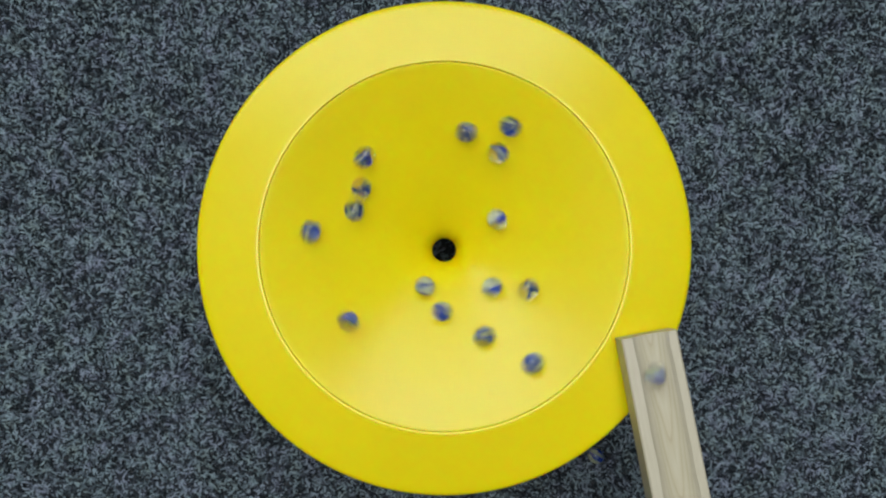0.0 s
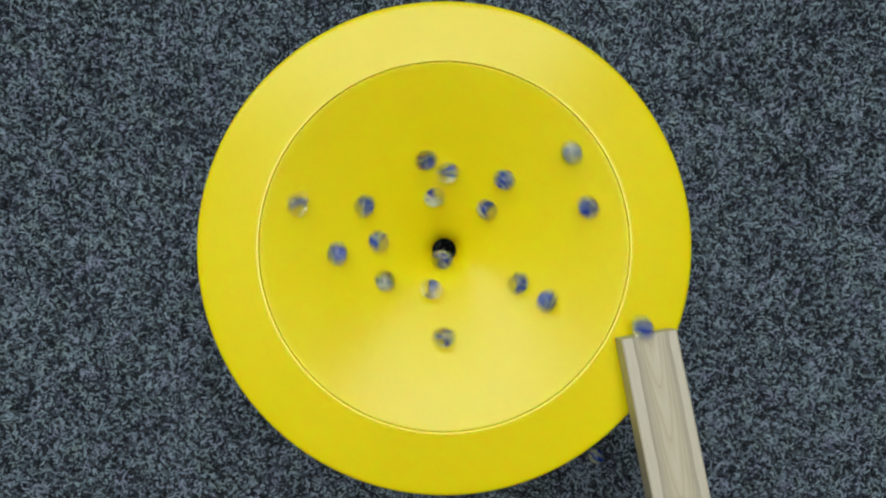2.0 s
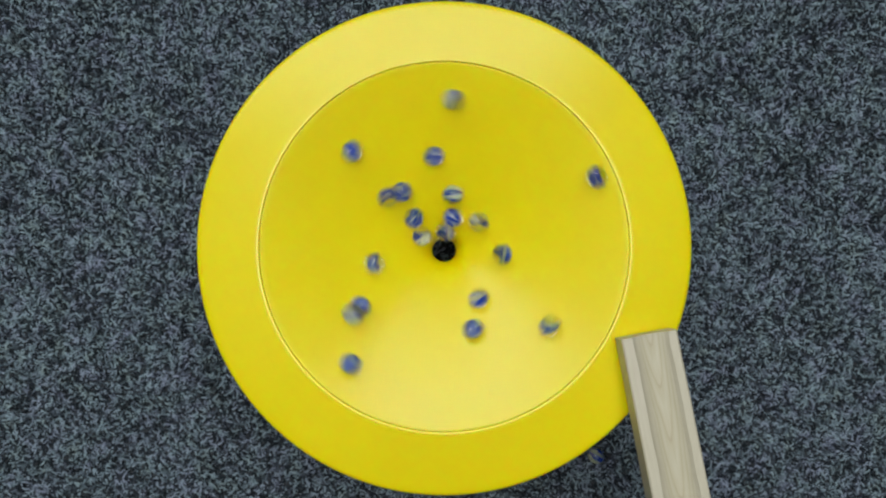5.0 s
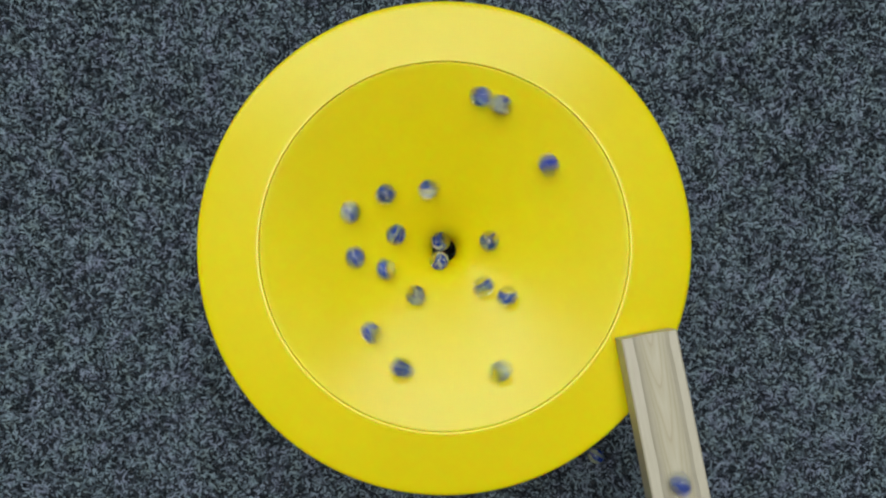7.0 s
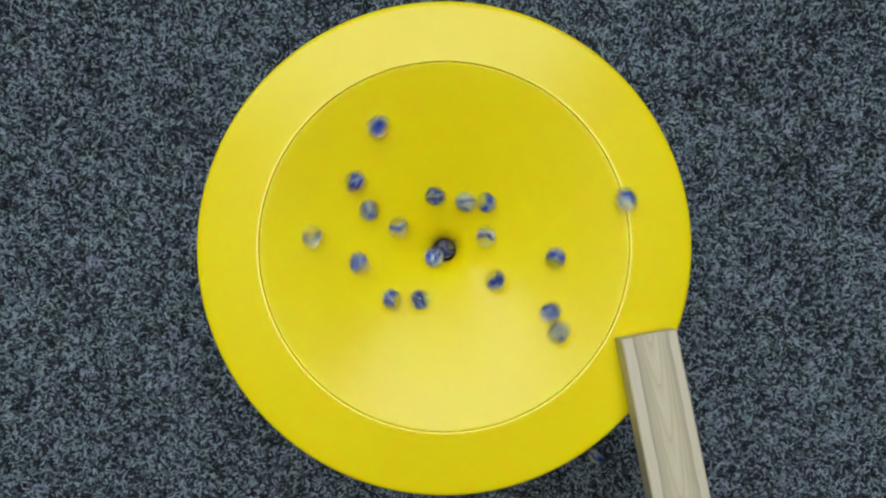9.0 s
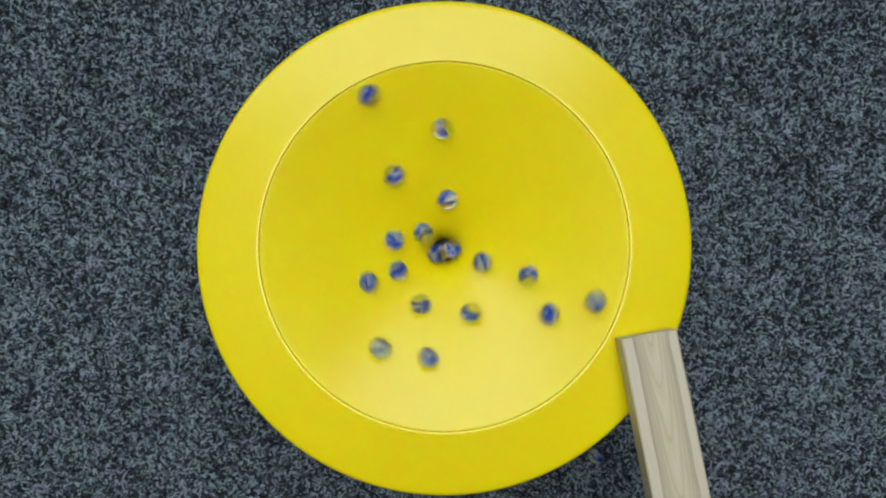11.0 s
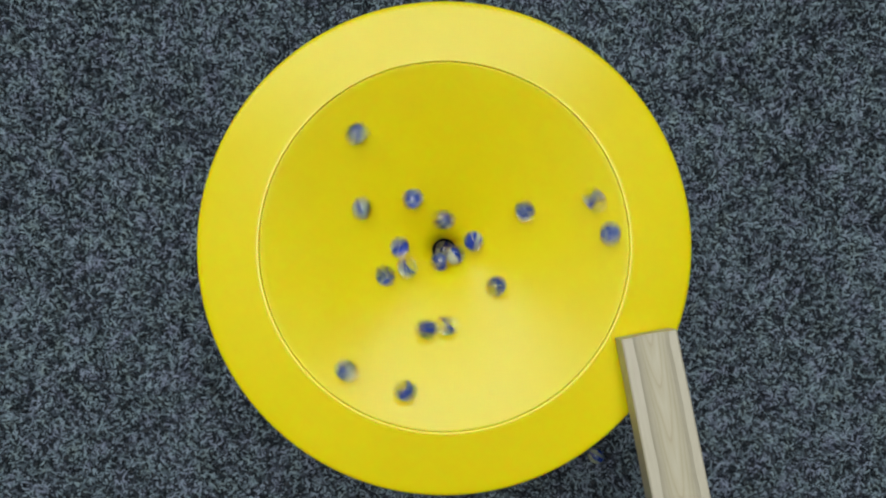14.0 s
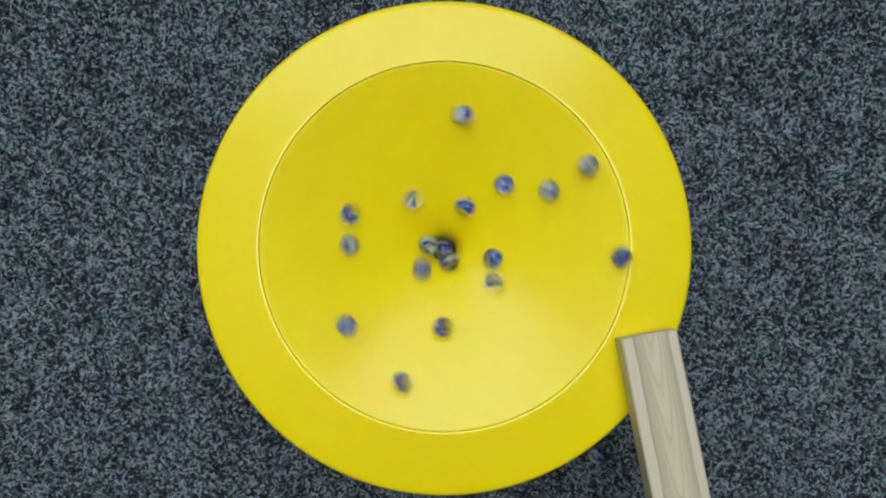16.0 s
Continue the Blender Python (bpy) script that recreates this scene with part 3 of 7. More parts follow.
    roll(STOCK[2], [(0, 81.9, 60), (0.08, 75.8, 80), (0.2, 59.2, 123), (0.28, 51.5, 163), (0.4, 59.4, 225), (0.48, 67.4, 256), (0.6, 74.5, 291), (0.68, 71.4, 315), (0.8, 63.1, 357), (0.88, 59.3, 392), (1, 63.0, 444), (1.08, 69.1, 473), (1.2, 71.3, 510), (1.28, 67.4, 535), (1.4, 56.1, 581), (1.48, 52.6, 619), (1.6, 59.9, 676), (1.68, 66.5, 705), (1.8, 71.1, 740), (1.88, 68.5, 763), (2, 57.3, 807), (2.08, 51.3, 846), (2.2, 49.3, 899), (2.28, 48.7, 930), (2.4, 44.1, 979), (2.48, 38.4, 1015), (2.6, 35.5, 1086), (2.68, 41.4, 1129), (2.8, 47.0, 1174), (2.88, 45.3, 1206), (3, 41.6, 1259), (3.08, 42.9, 1298), (3.2, 45.7, 1357), (3.28, 48.3, 1389), (3.4, 50.8, 1435), (3.48, 51.8, 1463), (3.6, 43.2, 1510), (3.68, 35.0, 1546), (3.8, 40.7, 1629), (3.88, 43.3, 1661), (4, 39.1, 1711), (4.08, 37.7, 1752), (4.15, 36.5, 1790), (4.22, 37.9, 1827), (4.29, 40.0, 1860), (4.36, 40.7, 1890), (4.43, 39.2, 1921), (4.51, 36.7, 1954), (4.58, 35.2, 1992), (4.65, 36.0, 2030), (4.72, 38.1, 2065), (4.79, 39.4, 2096), (4.86, 38.6, 2126), (4.93, 36.0, 2158), (5, 33.6, 2196), (5.07, 33.6, 2236), (5.14, 35.8, 2273), (5.22, 37.7, 2306), (5.29, 37.2, 2336), (5.36, 34.3, 2369), (5.43, 31.6, 2408), (5.5, 32.0, 2451), (5.57, 35.0, 2489), (5.64, 36.9, 2520), (5.71, 35.6, 2551), (5.78, 32.0, 2586), (5.85, 29.4, 2629), (5.93, 31.1, 2674), (6, 34.6, 2710), (6.07, 35.8, 2741), (6.14, 33.4, 2773), (6.21, 29.6, 2812), (6.28, 28.8, 2858), (6.4, 32.4, 2923), (6.48, 32.8, 2959), (6.6, 26.6, 3024), (6.68, 18.0, 3088), (6.75, 23.3, 3122), (6.81, 28.6, 3155), (6.88, 33.9, 3188), (7, 10.8, 3128), (7.08, 20.8, 3206), (7.2, 15.2, 3289), (7.28, 10.0, 3459), (7.4, 20.1, 3579), (7.48, 10.7, 3672), (7.56, 1.4, 3695), (7.64, 1.2, 3706), (7.72, 0.9, 3700), (7.8, 10.1, 3521), (7.88, 14.0, 3611), (7.96, 1.4, 3678), (8.04, 1.4, 3697), (8.12, 1.1, 3706), (8.2, 6.4, 3853), (8.27, 6.2, 3983), (8.33, 5.2, 4103), (8.4, 3.8, 4236), (8.48, 11.0, 4388), (8.58, 10.3, 4412), (8.68, 9.6, 4435), (8.8, 19.1, 4301), (8.88, 16.7, 4345), (9, 11.5, 4182), (9.08, 3.0, 4088), (9.16, 0.9, 4055), (9.24, 1.1, 4017), (9.32, 1.4, 4042), (9.41, 1.1, 4066), (9.49, 0.9, 4029), (9.57, 1.3, 4025), (9.65, 1.4, 4057), (9.73, 0.9, 4058), (9.81, 1.1, 4017), (9.89, 1.4, 4039), (9.98, 1.2, 4066), (10.06, 0.8, 4033), (10.14, 1.3, 4023), (10.22, 1.4, 4054), (10.3, 0.9, 4061), (10.38, 1.1, 4018), (10.47, 1.4, 4037), (10.55, 1.2, 4065), (10.63, 0.8, 4037), (10.71, 1.3, 4021), (10.79, 1.4, 4052), (10.87, 1.0, 4063), (10.95, 1.0, 4019), (11.04, 1.4, 4034), (11.12, 1.2, 4064), (11.2, 0.8, 4041), (11.28, 2.9, 3978), (11.4, 2.1, 4115), (11.48, 1.1, 4148), (11.6, 1.8, 4036), (11.68, 4.7, 3988), (11.8, 2.1, 3942), (11.88, 5.1, 3798), (12, 17.3, 3652), (12.08, 2.4, 3698), (12.2, 10.8, 3781), (12.28, 1.4, 3670), (12.35, 1.2, 3714), (12.41, 0.9, 3638), (12.48, 1.8, 3676), (12.6, 13.7, 3728), (12.68, 8.7, 3858), (12.8, 12.8, 3903), (12.88, 13.9, 4016), (13, 18.2, 4068), (13.08, 13.7, 4141), (13.18, 14.5, 4196), (13.28, 15.5, 4251), (13.4, 10.2, 4412), (13.46, 8.1, 4475), (13.52, 6.0, 4549)])
    roll(STOCK[3], [(0, 89.7, 132), (0.08, 87.1, 156), (0.2, 79.3, 194), (0.28, 74.3, 224), (0.4, 75.0, 271), (0.48, 79.2, 300), (0.6, 80.1, 336), (0.68, 77.9, 362), (0.8, 74.6, 403), (0.88, 72.5, 431), (1, 72.8, 476), (1.08, 74.8, 503), (1.2, 74.0, 543), (1.28, 72.6, 569), (1.4, 67.6, 613), (1.48, 66.2, 645), (1.6, 70.4, 692), (1.68, 73.2, 719), (1.8, 75.3, 757), (1.88, 74.1, 781), (2, 67.5, 822), (2.08, 64.6, 854), (2.2, 70.5, 901), (2.28, 73.4, 927), (2.4, 72.7, 964), (2.48, 68.3, 991), (2.6, 61.9, 1039), (2.68, 62.7, 1074), (2.8, 70.7, 1119), (2.88, 74.6, 1144), (3, 74.3, 1179), (3.08, 67.9, 1206), (3.2, 57.9, 1254), (3.28, 57.1, 1291), (3.4, 64.3, 1341), (3.48, 70.2, 1368), (3.6, 68.6, 1405), (3.68, 64.9, 1433), (3.8, 58.4, 1482), (3.88, 58.8, 1516), (4, 64.5, 1563), (4.08, 66.4, 1592), (4.2, 67.1, 1634), (4.27, 64.6, 1658), (4.34, 61.4, 1684), (4.41, 59.2, 1713), (4.48, 59.2, 1742), (4.55, 61.2, 1770), (4.62, 63.6, 1796), (4.69, 65.2, 1820), (4.75, 65.1, 1844), (4.82, 63.4, 1868), (4.89, 60.9, 1894), (4.96, 58.6, 1922), (5.03, 57.6, 1951), (5.1, 58.3, 1980), (5.17, 60.4, 2007), (5.24, 62.9, 2033), (5.31, 64.6, 2057), (5.38, 64.5, 2080), (5.45, 62.7, 2104), (5.52, 59.6, 2130), (5.59, 56.6, 2158), (5.66, 55.5, 2188), (5.73, 57.1, 2218), (5.79, 60.5, 2245), (5.86, 63.4, 2270), (5.93, 64.2, 2292), (6, 62.3, 2315), (6.07, 58.3, 2340), (6.14, 54.3, 2369), (6.21, 53.2, 2401), (6.28, 55.9, 2433), (6.4, 62.3, 2476), (6.48, 61.9, 2502), (6.6, 57.3, 2545), (6.68, 53.9, 2578), (6.8, 54.2, 2632), (6.88, 51.5, 2666), (7, 48.2, 2721), (7.08, 49.9, 2758), (7.2, 52.3, 2809), (7.28, 52.2, 2840), (7.4, 52.4, 2886), (7.48, 53.1, 2921), (7.6, 54.5, 2968), (7.68, 54.4, 2998), (7.8, 49.7, 3048), (7.88, 46.8, 3084), (8, 47.9, 3143), (8.08, 49.4, 3177), (8.2, 51.3, 3224), (8.28, 50.9, 3255), (8.4, 51.6, 3303), (8.48, 50.5, 3335), (8.6, 46.9, 3385), (8.68, 45.2, 3424), (8.8, 46.6, 3482), (8.88, 47.0, 3516), (9, 47.0, 3567), (9.08, 46.5, 3599), (9.2, 46.5, 3652), (9.27, 45.8, 3684), (9.34, 45.9, 3717), (9.41, 46.7, 3750), (9.48, 47.6, 3783), (9.55, 47.7, 3815), (9.62, 46.6, 3849), (9.69, 45.1, 3884), (9.75, 44.4, 3922), (9.82, 45.3, 3960), (9.89, 47.1, 3997), (9.96, 48.2, 4031), (10.03, 47.6, 4065), (10.1, 45.3, 4101), (10.17, 42.7, 4140), (10.24, 42.4, 4182), (10.31, 45.1, 4223), (10.38, 48.4, 4258), (10.45, 49.8, 4291), (10.52, 48.2, 4323), (10.59, 44.2, 4357), (10.66, 40.4, 4398), (10.73, 40.7, 4441), (10.79, 44.9, 4480), (10.86, 49.1, 4512), (10.93, 50.3, 4540), (11, 47.4, 4568), (11.07, 42.2, 4601), (11.14, 38.7, 4641), (11.21, 40.6, 4681), (11.28, 45.6, 4714), (11.4, 46.8, 4761), (11.48, 42.8, 4791), (11.6, 33.3, 4854), (11.68, 34.6, 4905), (11.8, 38.4, 4966), (11.88, 39.2, 4997), (12, 35.5, 5053), (12.08, 38.7, 5098), (12.18, 43.0, 5135), (12.28, 47.3, 5172), (12.4, 43.4, 5228), (12.48, 42.2, 5267), (12.6, 46.9, 5325), (12.68, 50.6, 5356), (12.8, 52.1, 5399), (12.88, 49.9, 5429), (13, 47.6, 5480), (13.08, 48.5, 5515), (13.2, 48.6, 5563), (13.28, 45.7, 5594), (13.36, 43.1, 5637), (13.44, 40.4, 5680), (13.52, 37.6, 5723), (13.6, 34.8, 5766), (13.68, 36.5, 5800), (13.8, 35.1, 5854), (13.88, 32.3, 5895), (14, 32.9, 5969), (14.08, 33.8, 6011), (14.2, 35.2, 6072), (14.28, 34.6, 6108), (14.4, 35.4, 6168), (14.48, 37.9, 6209), (14.6, 38.4, 6260), (14.68, 34.7, 6295), (14.8, 29.8, 6368), (14.88, 32.3, 6416), (15, 36.7, 6469), (15.08, 36.8, 6503), (15.18, 33.3, 6558), (15.28, 29.9, 6612), (15.4, 32.5, 6678), (15.48, 34.4, 6713), (15.54, 30.8, 6745), (15.6, 27.2, 6780), (15.66, 23.6, 6817), (15.72, 20.0, 6857), (15.78, 16.4, 6902), (15.84, 12.8, 6952), (15.9, 9.2, 7011), (15.95, 6.0, 7085)])
    roll(STOCK[4], [(0, 76.6, 145), (0.08, 69.1, 169), (0.2, 56.7, 219), (0.28, 56.0, 260), (0.4, 66.9, 310), (0.48, 74.0, 334), (0.6, 75.2, 368), (0.68, 70.2, 391), (0.8, 59.0, 436), (0.88, 56.8, 475), (1, 63.2, 527), (1.08, 68.1, 553), (1.2, 67.9, 590), (1.28, 61.6, 617), (1.4, 53.9, 668), (1.48, 54.5, 709), (1.6, 64.2, 757), (1.68, 69.5, 782), (1.8, 68.5, 817), (1.88, 61.5, 844), (2, 50.9, 895), (2.08, 50.6, 937), (2.2, 59.4, 989), (2.28, 63.9, 1015), (2.4, 62.8, 1051), (2.48, 56.9, 1080), (2.6, 50.5, 1136), (2.68, 53.2, 1173), (2.8, 61.9, 1219), (2.88, 62.6, 1244), (3, 54.8, 1285), (3.08, 47.6, 1320), (3.2, 47.3, 1385), (3.28, 53.4, 1421), (3.4, 61.9, 1460), (3.48, 61.2, 1484), (3.6, 52.4, 1530), (3.68, 53.7, 1566), (3.8, 57.2, 1614), (3.88, 58.3, 1640), (4, 52.6, 1686), (4.08, 48.6, 1722), (4.2, 49.0, 1781), (4.27, 53.3, 1809), (4.34, 55.5, 1833), (4.41, 54.3, 1857), (4.48, 50.4, 1883), (4.55, 46.1, 1913), (4.62, 44.8, 1948), (4.69, 47.2, 1981), (4.75, 50.5, 2009), (4.82, 52.1, 2035), (4.89, 51.4, 2060), (4.96, 49.2, 2087), (5.03, 46.8, 2117), (5.1, 45.9, 2148), (5.17, 46.5, 2179), (5.24, 47.0, 2208), (5.31, 47.0, 2237), (5.38, 47.0, 2267), (5.45, 47.1, 2296), (5.52, 47.0, 2325), (5.59, 46.5, 2354), (5.66, 45.4, 2383), (5.73, 43.8, 2413), (5.79, 43.2, 2446), (5.86, 44.5, 2479), (5.93, 46.4, 2509), (6, 47.3, 2536), (6.07, 46.0, 2564), (6.14, 43.1, 2593), (6.21, 40.6, 2628), (6.28, 40.8, 2664), (6.4, 44.8, 2720), (6.48, 45.9, 2752), (6.6, 42.1, 2802), (6.68, 38.0, 2842), (6.8, 42.4, 2906), (6.88, 46.1, 2939), (7, 46.3, 2985), (7.08, 41.8, 3019), (7.2, 34.9, 3082), (7.28, 36.3, 3130), (7.4, 39.2, 3192), (7.48, 41.8, 3228), (7.6, 40.9, 3275), (7.68, 39.4, 3310), (7.8, 36.8, 3373), (7.88, 38.3, 3413), (8, 38.2, 3469), (8.08, 37.1, 3505), (8.2, 33.2, 3570), (8.28, 35.9, 3611), (8.4, 35.0, 3674), (8.48, 35.1, 3714), (8.6, 34.5, 3769), (8.68, 33.9, 3812), (8.8, 33.4, 3874), (8.88, 34.1, 3914), (9, 33.6, 3975), (9.08, 34.3, 4014), (9.2, 35.0, 4070), (9.27, 32.7, 4107), (9.34, 32.4, 4147), (9.41, 34.0, 4183), (9.48, 34.9, 4214), (9.55, 34.5, 4251), (9.62, 32.7, 4283), (9.69, 29.8, 4319), (9.75, 27.3, 4369), (9.82, 30.2, 4416), (9.89, 31.3, 4448), (9.96, 27.7, 4479), (10.03, 24.3, 4553), (10.1, 26.2, 4596), (10.17, 25.5, 4632), (10.24, 20.1, 4680), (10.31, 23.2, 4769), (10.38, 25.1, 4804), (10.45, 19.9, 4838), (10.52, 13.3, 4947), (10.59, 21.2, 5005), (10.66, 21.7, 5036), (10.73, 12.7, 5079), (10.79, 14.6, 5211), (10.86, 20.1, 5246), (10.93, 15.5, 5275), (11, 6.4, 5394), (11.07, 17.0, 5459), (11.14, 18.3, 5481), (11.21, 8.5, 5514), (11.28, 11.0, 5656), (11.4, 11.3, 5778), (11.5, 14.0, 5921), (11.6, 17.0, 6066), (11.68, 18.5, 6155), (11.8, 16.0, 6274), (11.88, 14.5, 6386), (12, 0.9, 6370), (12.08, 14.7, 6253), (12.2, 2.1, 6102), (12.28, 15.3, 6067), (12.4, 1.3, 6142), (12.5, 1.4, 6169), (12.6, 1.4, 6190), (12.68, 1.3, 6223), (12.76, 0.8, 6198), (12.84, 1.3, 6184), (12.92, 1.3, 6218), (13, 12.2, 6370), (13.06, 9.1, 6430), (13.12, 6.0, 6504)])
    roll(STOCK[5], [(0, 73.8, 158), (0.08, 65.2, 183), (0.2, 54.1, 237), (0.28, 55.2, 279), (0.4, 67.1, 325), (0.48, 73.4, 348), (0.6, 70.9, 381), (0.68, 63.2, 406), (0.8, 51.5, 458), (0.88, 52.2, 500), (1, 61.2, 550), (1.08, 60.6, 580), (1.2, 61.9, 622), (1.28, 61.0, 652), (1.4, 57.8, 699), (1.48, 58.8, 732), (1.6, 60.7, 778), (1.68, 60.7, 806), (1.8, 60.1, 850), (1.88, 56.9, 880), (2, 52.4, 930), (2.08, 52.8, 966), (2.2, 56.6, 1014), (2.28, 56.7, 1044), (2.4, 56.2, 1089), (2.48, 54.2, 1120), (2.6, 51.7, 1170), (2.68, 51.4, 1205), (2.8, 51.6, 1254), (2.88, 51.1, 1287), (3, 48.8, 1337), (3.08, 47.3, 1372), (3.2, 47.7, 1427), (3.28, 50.2, 1460), (3.4, 50.1, 1507), (3.48, 48.2, 1539), (3.6, 44.9, 1591), (3.68, 44.2, 1628), (3.8, 44.7, 1685), (3.88, 47.0, 1721), (4, 45.6, 1770), (4.08, 43.9, 1806), (4.2, 43.9, 1861), (4.27, 44.1, 1893), (4.34, 44.7, 1925), (4.41, 45.0, 1956), (4.48, 44.6, 1987), (4.55, 43.7, 2019), (4.62, 43.0, 2052), (4.69, 43.0, 2086), (4.75, 43.3, 2120), (4.82, 43.3, 2153), (4.89, 42.7, 2186), (4.96, 41.9, 2220), (5.03, 41.3, 2256), (5.1, 41.3, 2291), (5.17, 41.4, 2326), (5.24, 41.3, 2360), (5.31, 40.6, 2395), (5.38, 39.9, 2432), (5.45, 39.8, 2468), (5.52, 40.2, 2504), (5.59, 40.4, 2538), (5.66, 39.7, 2573), (5.73, 38.4, 2608), (5.79, 37.3, 2646), (5.86, 37.5, 2684), (5.93, 38.6, 2720), (6, 39.4, 2753), (6.07, 38.9, 2786), (6.14, 37.4, 2820), (6.21, 36.1, 2856), (6.28, 36.2, 2893), (6.4, 37.0, 2951), (6.48, 37.2, 2990), (6.6, 35.5, 3047), (6.68, 34.1, 3085), (6.8, 33.4, 3148), (6.87, 34.2, 3182), (6.93, 34.9, 3215), (7, 35.6, 3248), (7.08, 36.3, 3286), (7.2, 35.3, 3344), (7.28, 33.2, 3383), (7.4, 31.3, 3449), (7.48, 30.6, 3491), (7.6, 31.6, 3557), (7.68, 31.8, 3596), (7.8, 32.7, 3658), (7.88, 32.0, 3700), (8, 30.6, 3760), (8.08, 29.3, 3805), (8.2, 27.2, 3879), (8.28, 27.2, 3928), (8.4, 29.1, 3998), (8.48, 30.0, 4038), (8.6, 27.2, 4105), (8.68, 20.5, 4150), (8.74, 16.9, 4193), (8.8, 13.3, 4243), (8.86, 9.7, 4301), (8.92, 6.1, 4374), (8.92, 6.0, 4447)])
